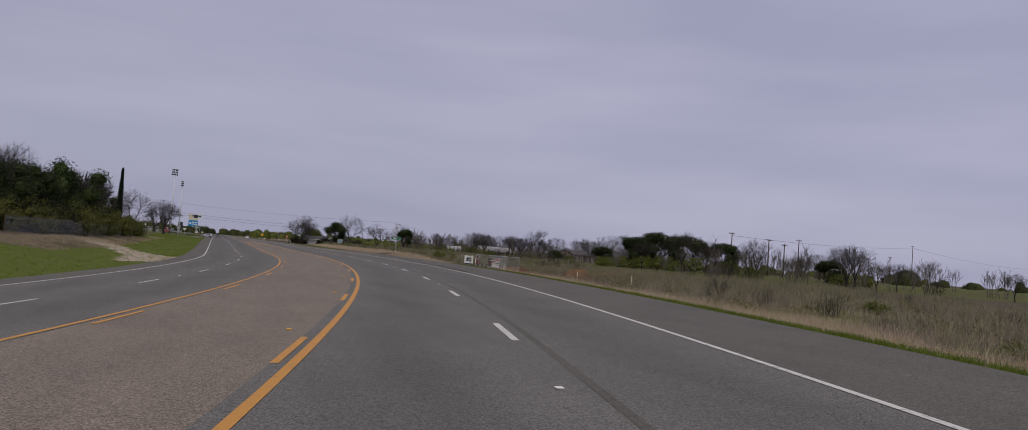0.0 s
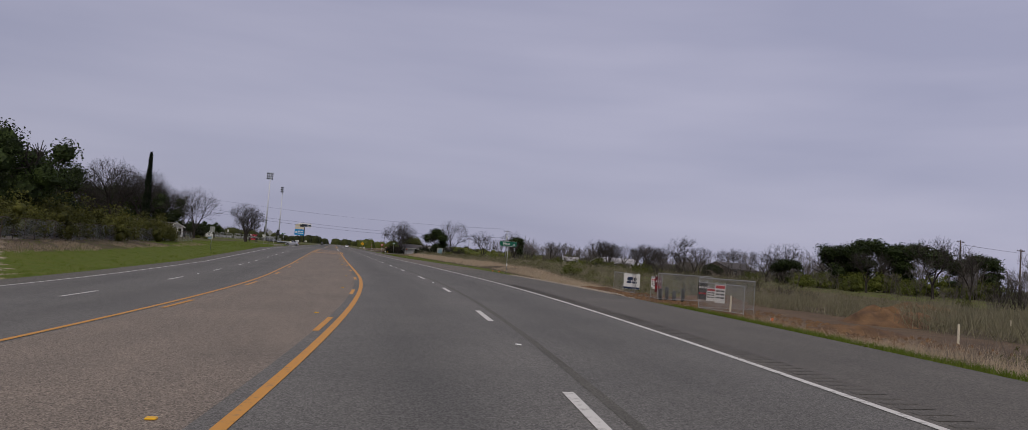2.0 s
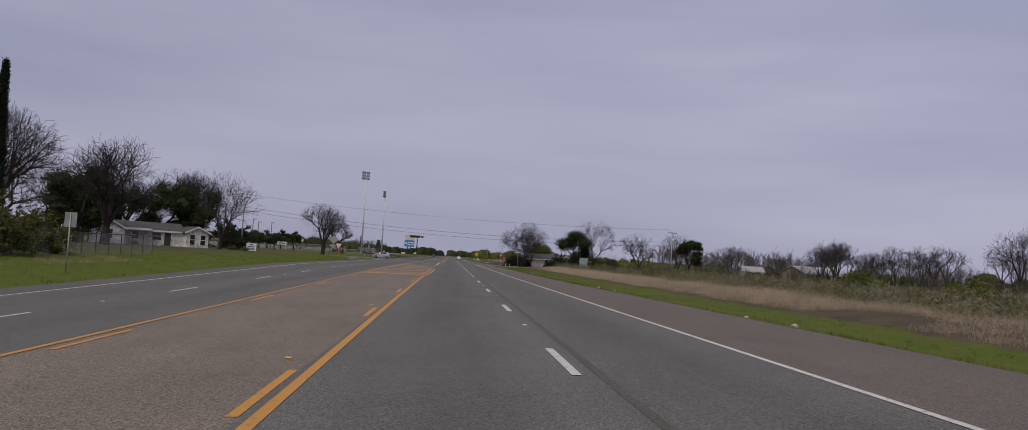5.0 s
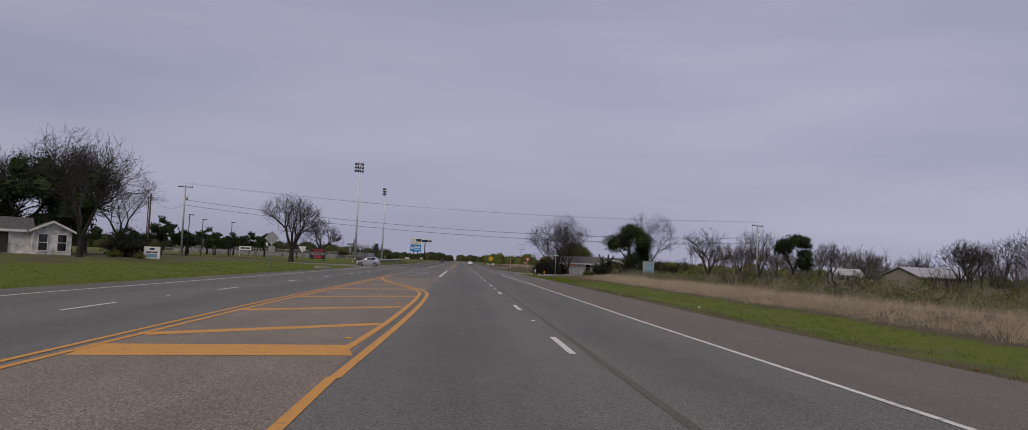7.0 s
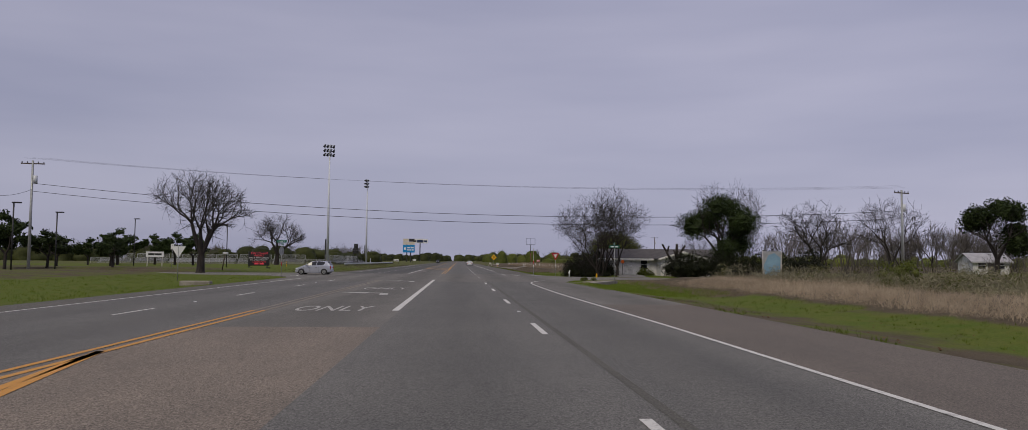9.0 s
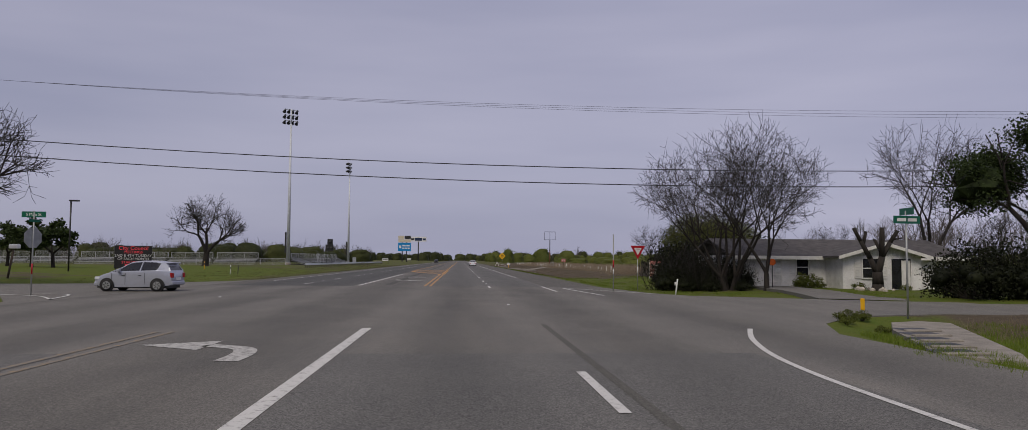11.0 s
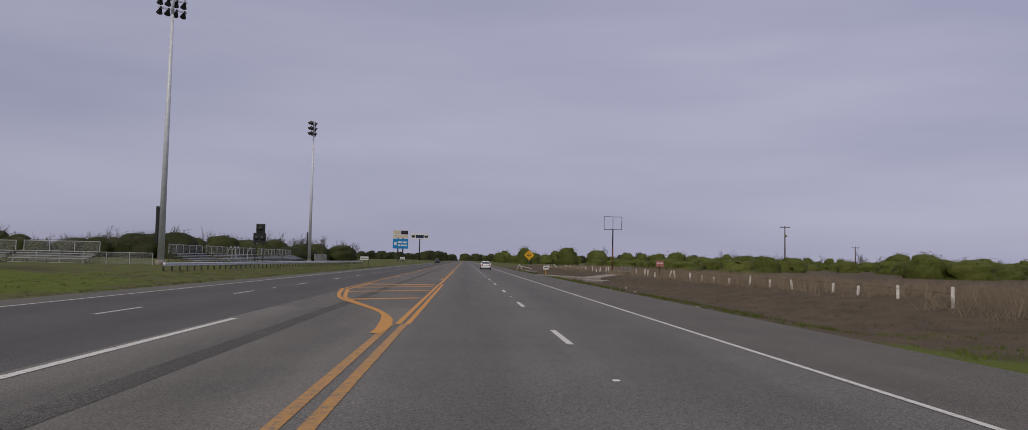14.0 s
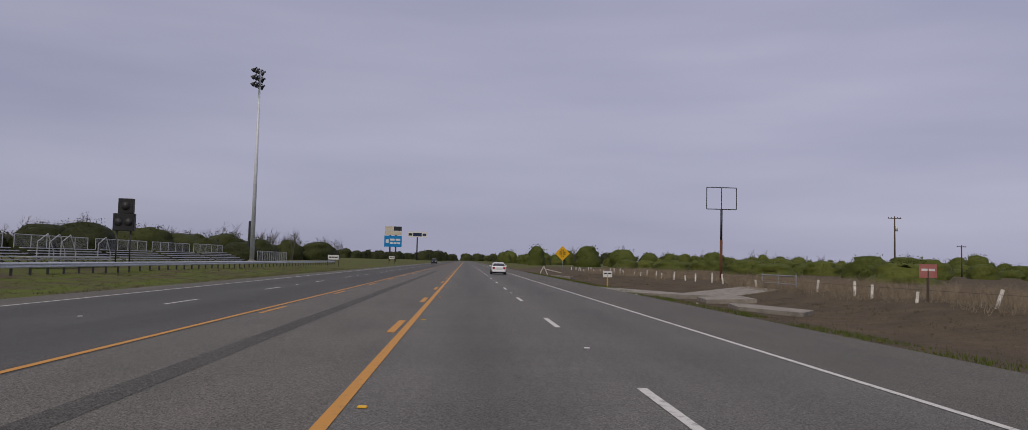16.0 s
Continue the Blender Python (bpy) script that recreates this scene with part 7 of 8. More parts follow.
for x, y, w, h, z, face, label, cat in ((18.55, 324.3, 1.2, 1.5, 1.05, M_PINK, "red and white sign in a white frame", 1), (17.5, 319.4, 0.5, 1.2, 1.0, M_SIGNWHITE, "narrow white notice sign", 0)):
    s = empty("notice_sign", x - 0.6, y, drop(x - 0.6, y), -6, label, "sign")
    for px in (-w / 2 - 0.04, w / 2 + 0.04):
        box("post", (px - 0.04, -0.03, -0.3), (px + 0.04, 0.05, z + h / 2 + 0.05), M_WHITEWOOD, s)
    p = plate("panel", rect(w, h), s, face, M_WHITEWOOD, z)
    if cat:
        bars(p, -0.5, 0.5, z + 0.25, 0.11, -0.006, M_SIGNWHITE, 2)
        bars(p, -0.5, 0.5, z - 0.05, 0.06, -0.006, M_SIGNWHITE, 3)
        bars(p, -0.5, 0.5, z - 0.45, 0.06, -0.006, M_SIGNWHITE, 2)
    else:
        for k in range(4):
            bars(p, -0.2, 0.2, z + 0.3 - k * 0.22, 0.09, -0.006, M_NAVY, 2)

sale = empty("realty_sign", -34.6, 240.4, drop(-34.6, 240.4), 8, "white property sign board with a blue picture", "sign")
for px in (-1.0, 1.0):
    box("post", (px - 0.05, 0.02, -0.3), (px + 0.05, 0.12, 1.7), M_WHITEWOOD, sale)
p = plate("panel", rect(2.3, 1.75), sale, M_SIGNWHITE, M_WHITEWOOD, 0.92, t=0.03)
bars(p, -0.75, 0.75, 0.2, 0.55, -0.008, M_SIGNPALEBLUE)
bars(p, -0.8, 0.8, 0.88, 0.2, -0.008, M_NAVY, 2)
raw("emblem", [(a, -0.008, b + 1.45) for a, b in [(0.42 * math.cos(t / 14 * 6.283), 0.16 * math.sin(t / 14 * 6.283)) for t in range(14)]], [tuple(range(14))], M_NAVY, p)
sale.scale = (0.7, 0.7, 0.72)

city = empty("white_sign", -47.0, 320.0, drop(-47, 320), 20, "long white sign board beyond the lawn", "sign")
for px in (-1.0, 1.0):
    box("post", (px - 0.05, 0, -0.3), (px + 0.05, 0.1, 1.7), M_WHITEWOOD, city)
p = plate("panel", rect(2.4, 0.8), city, M_SIGNWHITE, M_WHITEWOOD, 1.8, t=0.04)
bars(p, -0.9, 0.9, 1.65, 0.3, -0.008, M_BLACKPRINT, 2)

led = empty("message_board", -32.6, 323.0, drop(-32.6, 323), 30, "black trailer message board with lit red letters", "message board")
box("cabinet", (-1.6, -0.1, 0.36), (1.6, 0.16, 2.5), M_BLACKPRINT, led, bevel=0.03)
for px in (-1.4, 1.4):
    box("skid", (px - 0.1, -0.9, -0.05), (px + 0.1, 0.9, 0.1), M_DARKSTEEL, led)
    bm = bmesh.new()
    add_tube(bm, (px, 0.1, 0.0), (px, 0.1, 1.2), 0.05, sides=6)
    add_tube(bm, (px, 0.8, 0.05), (px, 0.15, 1.0), 0.04, sides=6)
    part("brace", bm, M_DARKSTEEL, led)
for line, z, s, m in (("City Council", 2.26, 0.5, M_LEDRED), ("MEETINGS", 1.88, 0.34, M_LEDRED), ("2ND & 4TH TUESDAY", 1.56, 0.33, M_SIGNWHITE), ("OF EACH MONTH", 1.25, 0.33, M_SIGNWHITE), ("STARTING IN", 0.93, 0.33, M_LEDRED)):
    words(led, line, s, 0, -0.11, z, m)
bars(led, -0.7, 0.7, 0.55, 0.2, -0.11, M_LEDRED, 2, 0.2)

pylon = empty("pylon_sign", -33.2, 684, 0, 4, "tall roadside sign with a bright blue panel", "sign")
for px in (-1.2, 1.2):
    box("column", (px - 0.3, 0.1, -0.3), (px + 0.3, 0.7, 12), M_DARKSTEEL, pylon)
p = plate("panel", rect(7.3, 4.7), pylon, M_SIGNBLUE, M_DARKSTEEL, 8.7, t=0.5)
bars(p, -1.2, 3.0, 9.0, 0.8, -0.02, M_SIGNWHITE, 2, 0.4)
bars(p, -1.2, 3.0, 7.6, 0.7, -0.02, M_SIGNWHITE, 3, 0.3)
bars(p, -3.0, -1.8, 8.0, 1.5, -0.02, M_SIGNWHITE)
for x0, x1, z0, z1, m in ((-3.5, -0.1, 13.2, 15.0, M_CREAM), (0.1, 3.5, 13.2, 15.0, M_DARKSTEEL), (-3.5, 3.5, 11.3, 13.0, M_CREAM)):
    box("small_panel", (x0, 0, z0), (x1, 0.5, z1), m, pylon)
bb = empty("billboard", -38.7, 930, 0, 0, "large billboard on a single pole", "billboard")
tube("pole", (0, 0.6, -0.3), (0, 0.6, 18), 0.5, M_DARKSTEEL, bb)
p = plate("panel", rect(14.2, 4.2), bb, M_SIGNWHITE, M_DARKSTEEL, 19.7, t=0.6)
bars(p, -3.2, 3.2, 18.2, 2.6, -0.03, M_NAVY)
bars(p, -6.5, -3.8, 18.6, 1.8, -0.03, M_BLACKPRINT)
bars(p, 3.8, 6.5, 18.6, 1.8, -0.03, M_NAVY)
for x, y, w, z in ((-25.7, 496, 1.9, 1.9), (-24.0, 585, 1.6, 2.2)):
    s = empty("roadside_sign", x, y, drop(x, y), 0, "white sign between two posts at the roadside", "sign")
    for px in (-w / 2, w / 2):
        tube("post", (px, 0.04, -0.3), (px, 0.04, z), 0.05, M_DARKSTEEL, s, sides=6)
    p = plate("panel", rect(w, 0.8), s, M_SIGNWHITE, M_SIGNBACK, z - 0.3)
    bars(p, -w * 0.4, w * 0.4, z - 0.4, 0.22, -0.006, M_BLACKPRINT, 3)

blue = empty("display_board", 25.5, 268.3, drop(25.5, 268.3), -20, "faded blue and white display board at the field edge", "sign")
for px in (-0.75, 0.75):
    box("post", (px - 0.05, 0, -0.3), (px + 0.05, 0.1, 2.5), M_WHITEWOOD, blue)
p = plate("panel", rect(1.5, 2.4), blue, M_SIGNBACK, M_SIGNBACK, 1.25)
raw("picture", [(-0.6, -0.006, 0.4), (0.0, -0.006, 0.2), (0.65, -0.006, 0.6), (0.7, -0.006, 1.9), (0.2, -0.006, 2.3), (-0.3, -0.006, 2.1), (-0.7, -0.006, 1.2)], [tuple(range(7))], M_SIGNPALEBLUE, p)

for x, y, tilt, cap in ((11.2, 293.9, 10, M_SIGNWHITE), (-26.5, 333.0, 0, M_SIGNWHITE), (-25.9, 333.6, 3, M_DARKSTEEL), (-33.5, 346.0, 0, M_SIGNYELLOW)):
    d = empty("delineator", x, y, drop(x, y), 0, "thin marker post in the grass", "marker post")
    ob = tube("post", (0, 0, -0.2), (0.15 * tilt / 10, 0, 0.95), 0.045, cap, d, sides=8)
    if cap is not M_DARKSTEEL:
        tube("band", (0, 0, 0.55), (0.02 * tilt / 10, 0, 0.75), 0.05, M_BLACKPRINT if tilt == 0 else M_SIGNWHITE, d, sides=8)
yp = empty("marker_post", 10.4, 270.9, drop(10.4, 270.9), 0, "short yellow utility marker post", "marker post")
tube("stake", (0.03, 0.02, -0.2), (0, 0.02, 0.3), 0.022, M_SIGNBACK, yp, sides=6)
box("panel", (-0.07, -0.02, 0.22), (0.07, 0.02, 0.58), M_SIGNYELLOW, yp, bevel=0.02)
ob = empty("leaning_post", -31.5, 301.0, drop(-31.5, 301.0), 0, "dark leaning post with a white box", "post")
tube("post", (0, 0, -0.2), (0.35, 0, 2.0), 0.07, M_POLEWOOD, ob, sides=7)
box("mailbox", (0.1, -0.2, 1.95), (0.7, 0.2, 2.25), M_SIGNWHITE, ob, bevel=0.05)
ws = empty("white_signpost", -38.5, 303.5, drop(-38.5, 303.5), 180, "narrow white sign on a thin post", "sign")
sign_post(ws, 3.0)
plate("panel", rect(0.4, 0.7), ws, M_SIGNWHITE, M_SIGNWHITE, 2.7)
paddle = empty("orange_sign", 18.3, 296.4, drop(18.3, 296.4), 0, "orange sign on a stake among bare stems", "sign")
tube("post", (0, 0.03, -0.2), (0, 0.03, 1.9), 0.03, M_DARKSTEEL, paddle, sides=6)
plate("panel", ngon(8, 0.23, 0.39), paddle, M_ORANGE, M_ORANGE, 1.75)

# ---- culverts and rubble ----
def slab(name, outline, z0, z1, label, category="concrete slab", material=M_CONCRETE):
    n = len(outline)
    v = [(x, y, drop(x, y) + z0) for x, y in outline] + [(x, y, drop(x, y) + z1) for x, y in outline]
    ob = raw(name, v, [tuple(range(n - 1, -1, -1)), tuple(range(n, 2 * n))] + [(i, (i + 1) % n, n + (i + 1) % n, n + i) for i in range(n)], material)
    return tagged(ob, label, category)


drain = empty("storm_drain", 0, 0, 0, 0, "sloped concrete drain with a row of open slots", "storm drain")
out = [(6.95, 261.9), (7.9, 260.9), (8.6, 262.0), (10.4, 265.8), (11.9, 269.0), (11.4, 269.7), (10.3, 269.2), (9.0, 266.9)]
n = len(out)
level = max(drop(x, y) for x, y in out) + 0.03
top = [level] * n
bm = bmesh.new()
lo = [bm.verts.new((x, y, h - 0.5)) for (x, y), h in zip(out, top)]
hi = [bm.verts.new((x, y, h)) for (x, y), h in zip(out, top)]
bmesh.ops.triangulate(bm, faces=[bm.faces.new(hi)])
for i in range(n):
    bm.faces.new([lo[i], lo[(i + 1) % n], hi[(i + 1) % n], hi[i]])
part("apron", bm, M_CONCRETE, drain)
for k in range(5):
    t = k / 4
    x, y, z = 9.6 - 2.05 * t, 267.0 - 4.6 * t, level + 0.006
    # no hole is cut: a black sheet on the apron paints the slot's shade
    v = [(x - 0.45, y - 0.38, z), (x + 0.42, y - 0.38, z), (x + 0.46, y + 0.38, z), (x - 0.4, y + 0.38, z)]
    raw("drain_slot", v, [(0, 1, 2, 3)], M_BLACKPRINT, drain, "flat black sheet for the shade in a slot")
    bm = bmesh.new()
    add_box(bm, (-0.45, -0.09, 0), (0.45, 0.09, 0.06), 0.02, pose(x - 0.08, y - 0.5, z - 0.02))
    part("grate_bar", bm, M_CONCRETE, drain)
for x, y, s in ((9.0, 269.3, 0.22), (9.5, 268.2, 0.16), (8.7, 268.6, 0.14), (10.0, 270.2, 0.18)):
    plant(GREENS[1], x, y, s, label="leafy green weed clump in the corner grass")
slab("culvert_slab", [(10.2, 394), (11.6, 390.2), (12.6, 391.4), (11.8, 396), (10.8, 397)], -0.3, 0.18, "broken pale concrete culvert slab")
slab("culvert_slab", [(10.4, 399.2), (13.0, 398.8), (13.2, 401.8), (10.9, 402.4)], -0.3, 0.22, "broken pale concrete culvert slab")
slab("culvert_slab", [(8.6, 456.5), (10.6, 453.5), (11.4, 455.0), (9.2, 458.5)], -0.3, 0.2, "pale concrete culvert end")
slab("driveway_apron", [(6.9, 403.5), (13.5, 404.5), (17.0, 405.5), (17.0, 411), (12.5, 411.6), (6.9, 413.5)], -0.3, 0.05, "pale gravel driveway into the field", "driveway", M_CONCRETE)
culv = empty("culvert_headwall", -19.6, 256.0, drop(-19.6, 256), 0, "pale concrete culvert headwall in the grass", "culvert")
box("headwall", (-1.0, -0.3, -0.3), (1.0, 0.3, 0.3), M_CONCRETE, culv, bevel=0.05)
box("wing", (-1.2, 0.3, -0.3), (-0.9, 1.6, 0.16), M_CONCRETE, culv, bevel=0.04)
barr = empty("white_barrier", 9.0, 470, drop(9, 470), 0, "white A-frame barrier at a field entrance", "barrier")
bm = bmesh.new()
add_tube(bm, (-0.6, 0, 0), (0, 0, 1.3), 0.07, sides=6)
add_tube(bm, (0.6, 0, 0), (0, 0, 1.3), 0.07, sides=6)
part("leg_frame", bm, M_WHITEWOOD, barr)
tube("bar", (0, 0, 0.9), (2.6, 0.3, 0.35), 0.06, M_WHITEWOOD, barr, sides=6)
rng = random.Random(14)
for k in range(16):
    y, u = rng.choice([(rng.uniform(335, 420), rng.uniform(6.6, 11)), (rng.uniform(100, 250), rng.uniform(7.2, 11))])
    bm = bmesh.new()
    bmesh.ops.create_icosphere(bm, subdivisions=1, radius=rng.uniform(0.05, 0.11))
    for v in bm.verts:
        v.co = Vector((v.co.x * rng.uniform(0.8, 1.5), v.co.y * rng.uniform(0.8, 1.3), v.co.z * 0.7))
    st = part("rock", bm, M_ROCK)
    x, yy, z = on_land(y, u)
    st.matrix_basis = pose(x, yy, z + 0.03, 0, 0, rng.uniform(0, 360))
    tagged(st, "loose pale rock on the verge", "rock", "verge rocks")

# ---- building site ----
def site_panel(x0, y0, x1, y1, h=1.35, lean=0.0):
    L = math.hypot(x1 - x0, y1 - y0)
    p = empty("site_fence", x0, y0, drop(x0, y0), math.degrees(math.atan2(y1 - y0, x1 - x0)), "temporary chain-link site fence panel", "fence", "site fence panels")
    chain_panel(p, 0, L, 0, 0.1, h, posts=False, metal=M_SIGNBACK)
    for x in (0.0, L):
        tube("post", (x, 0, -0.15), (x, lean, h), 0.022, M_SIGNBACK, p, sides=6)
    tube("bottom_rail", (0, 0, 0.1), (L, 0, 0.1), 0.018, M_SIGNBACK, p, sides=6)
    return p, L


for x0, y0, x1, y1, h in ((19.6, 108.4, 19.2, 105.2, 1.6), (19.2, 105.0, 18.7, 101.2, 1.6), (17.6, 95.6, 16.9, 92.2, 1.55), (16.2, 91.3, 21.0, 92.9, 1.8), (15.0, 83.0, 19.4, 84.6, 1.75), (14.9, 82.8, 15.6, 79.2, 1.5)):
    site_panel(x0, y0, x1, y1, h)


def site_board(x, y, w, h, z, turn, face, label, draw):
    s = empty("site_sign", x, y, drop(x, y), turn, label, "sign")
    p = plate("panel", rect(w, h), s, face, M_SIGNBACK, z, t=0.01)
    for px in (-w * 0.4, w * 0.4):
        box("hanger", (px - 0.02, 0.01, z + h / 2), (px + 0.02, 0.03, z + h / 2 + 0.12), M_STEEL, s)
    draw(p, z, w, h)


def company(p, z, w, h):
    raw("logo_shape", [(a, -0.006, b + z) for a, b in ((-0.42, 0.08), (-0.2, 0.02), (0.0, 0.1), (0.14, 0.06), (0.14, 0.33), (-0.1, 0.36), (-0.35, 0.34), (-0.48, 0.2))], [tuple(range(8))], M_NAVY, p)
    raw("logo_disc", [(0.33 + 0.15 * math.cos(k / 12 * 6.283), -0.006, z + 0.2 + 0.15 * math.sin(k / 12 * 6.283)) for k in range(12)], [tuple(range(12))], M_BLACKPRINT, p)
    bars(p, -0.5, 0.5, z - 0.16, 0.17, -0.006, M_NAVY, 2, 0.05)
    bars(p, -w / 2 + 0.01, w / 2 - 0.01, z - h / 2 + 0.01, 0.16, -0.006, M_NAVY)


def safety(p, z, w, h):
    bars(p, -w * 0.45, w * 0.45, z + h * 0.28, h * 0.16, -0.006, M_SIGNRED)
    for k in range(3):
        bars(p, -w * 0.4, w * 0.4, z + h * (0.1 - k * 0.18), h * 0.09, -0.006, M_BLACKPRINT, 2)


def dark(p, z, w, h):
    bars(p, -w * 0.4, w * 0.4, z + h * 0.15, h * 0.1, -0.006, M_SIGNWHITE, 3)
    bars(p, -w * 0.4, w * 0.4, z - h * 0.2, h * 0.1, -0.006, M_SIGNRED, 2)


site_board(18.85, 102.4, 1.6, 1.25, 0.98, -58, M_SIGNWHITE, "white and navy construction company sign", company)
site_board(17.35, 94.5, 0.55, 0.62, 1.12, -62, M_SIGNWHITE, "small white and red site notice", safety)
site_board(17.2, 93.8, 0.6, 0.75, 1.1, -62, M_SIGNWHITE, "white site notice with black print", safety)
site_board(17.0, 93.0, 0.6, 1.1, 1.05, -62, M_DARKRED, "dark red site notice with white print", dark)
site_board(15.0, 82.6, 0.6, 0.95, 1.05, -60, M_BLACKPRINT, "dark site notice with red print", dark)
site_board(15.2, 82.0, 0.55, 0.7, 0.9, -60, M_SIGNWHITE, "white site notice with a figure", safety)
site_board(15.42, 81.4, 0.62, 1.0, 1.0, -60, M_SIGNWHITE, "white no-smoking site notice", safety)
slab("fallen_sheet", [(11.0, 81.6), (12.2, 80.6), (12.7, 75.4), (11.9, 76.6)], 0.0, 0.06, "white plastic sheet lying on the verge", "sheet", M_SIGNWHITE)
for x, y, h in ((16.7, 91.9, 0.8), (17.4, 92.4, 0.95), (18.1, 92.7, 0.75), (18.9, 93.0, 0.95)):
    d = empty("pipe_stub", x, y, drop(x, y), 0, "short black plastic pipe standing in earth", "pipe")
    tube("pipe", (0, 0, -0.2), (0, 0.05, h), 0.13, M_BLACKPRINT, d, sides=12)
for x, y, h in ((16.7, 82.5, 0.95), (20.0, 70.0, 0.85), (31, 78, 0.85), (24, 66, 0.85)):
    d = empty("survey_stake", x, y, drop(x, y), 0, "pale wooden survey stake in the ground", "stake")
    box("stake", (-0.05, -0.02, -0.2), (0.05, 0.02, h), M_CREAM, d, bevel=0.005)
for x, y in ((11.4, 70.0), (9.7, 112.0), (11.0, 121.0)):
    d = empty("marker_flag", x, y, drop(x, y), 0, "small orange marker flag on wire", "flag")
    tube("wire", (0, 0, -0.1), (0, 0, 0.4), 0.006, M_STEEL, d, sides=4)
    box("flag", (0, -0.003, 0.3), (0.13, 0.003, 0.4), M_ORANGE, d)


def mound(x, y, rx, ry, h, seed, label):
    rng = random.Random(seed)
    n, m = 26, 7
    v = [(0, 0, h)]
    for j in range(1, m + 1):
        for i in range(n):
            a, t = 6.283 * i / n, j / m
            k = noise.noise(Vector((math.cos(a) * 2, math.sin(a) * 2 + seed, t * 3)))
            v.append((math.cos(a) * rx * t * (1 + 0.25 * k), math.sin(a) * ry * t * (1 + 0.25 * k), h * (1 - smooth(0.05, 1.0, t)) * (1 + 0.4 * k) - (0.15 if j == m else 0)))
    f = [(0, 1 + i, 1 + (i + 1) % n) for i in range(n)]
    for j in range(m - 1):
        f += [(1 + j * n + i, 1 + (j + 1) * n + i, 1 + (j + 1) * n + (i + 1) % n, 1 + j * n + (i + 1) % n) for i in range(n)]
    ob = raw("soil_heap", v, f, M_SOIL, smooth=True)
    ob.matrix_basis = pose(x, y, drop(x, y) - 0.05)
    return tagged(ob, label, "soil heap")


mound(25.8, 81.6, 3.0, 2.4, 0.95, 2, "dark heap of dug red-brown soil")
mound(31.5, 86.0, 4.0, 2.0, 0.6, 3, "low bank of red-brown soil")
mound(40.0, 95.0, 7.0, 2.2, 0.9, 5, "long bank of red-brown soil")
mound(24.0, 98.0, 5.0, 1.6, 0.55, 7, "low bank of red-brown soil")
mound(17.0, 72.5, 3.4, 1.3, 0.4, 9, "low clods of dug dark soil")
mound(15.0, 100.5, 4.0, 1.2, 0.35, 11, "low clods of dug soil")
rng = random.Random(40)
spots = []
for k in range(3000):
    y = rng.uniform(76, 96)
    u = RIGHT + 0.1 + abs(rng.gauss(0.0, 1.0)) * (0.5 + 0.9 * smooth(74, 84, y) * (1 - smooth(88, 96, y)))
    spots.append((y, u, rng.uniform(0.02, 0.075)))
v, f = [], []
for y, u, s in spots:
    x, yy, z = on_land(y, u)
    b = len(v)
    for dx, dy, dz in ((1, 0, 0), (-1, 0.2, 0), (0.1, 1, 0), (0, -1, 0), (0, 0, 1.0), (0, 0, -0.6)):
        v.append((x + dx * s * rng.uniform(0.7, 1.4), yy + dy * s * rng.uniform(0.7, 1.4), z + 0.02 + dz * s))
    f += [(b + i, b + j, b + k) for i, j, k in ((0, 2, 4), (2, 1, 4), (1, 3, 4), (3, 0, 4), (2, 0, 5), (1, 2, 5), (3, 1, 5), (0, 3, 5))]
tagged(raw("crushed_rock", v, f, M_GRAVEL), "pale crushed rock spilled beside the shoulder", "gravel", kind="stuff")


def clods(name, n, y0, y1, u0, u1, size, material, label, seed, category="soil"):
    """Small lumps lying on the ground, in one mass."""
    rng = random.Random(seed)
    v, f = [], []
    for _ in range(n):
        x, yy, z = on_land(rng.uniform(y0, y1), rng.uniform(u0, u1))
        s = size * rng.uniform(0.4, 1.6)
        b = len(v)
        for dx, dy, dz in ((1, 0, 0), (-1, 0.2, 0), (0.1, 1, 0), (0, -1, 0), (0, 0, 0.8), (0, 0, -0.5)):
            v.append((x + dx * s * rng.uniform(0.7, 1.5), yy + dy * s * rng.uniform(0.7, 1.5), z - 0.15 * s + dz * s))
        f += [(b + i, b + j, b + k) for i, j, k in ((0, 2, 4), (2, 1, 4), (1, 3, 4), (3, 0, 4), (2, 0, 5), (1, 2, 5), (3, 1, 5), (0, 3, 5))]
    return tagged(raw(name, v, f, material), label, category, kind="stuff")


clods("soil_clods", 1500, 68, 104, RIGHT + 3.2, RIGHT + 14, 0.13, M_SOIL, "dug clods of red-brown soil", 61)
clods("soil_clods", 700, 66, 84, RIGHT + 3.0, RIGHT + 8, 0.16, M_SOIL, "dark dug clods of soil beside the verge", 62)
clods("verge_litter", 500, 100, 262, RIGHT + 0.1, RIGHT + 7, 0.035, M_SOIL, "small clods and litter in the verge grass", 63, "litter")
clods("verge_litter", 700, 336, 470, RIGHT + 0.1, RIGHT + 9, 0.04, M_SOIL, "small clods on the bare verge", 64, "litter")
clods("loose_stones", 260, 20, 240, -8.0, -4.2, 0.014, M_ROCK, "loose chippings on the centre lane", 65, "gravel")
clods("loose_stones", 400, 30, 460, 4.4, RIGHT + 0.2, 0.016, M_ROCK, "loose chippings along the shoulder", 66, "gravel")


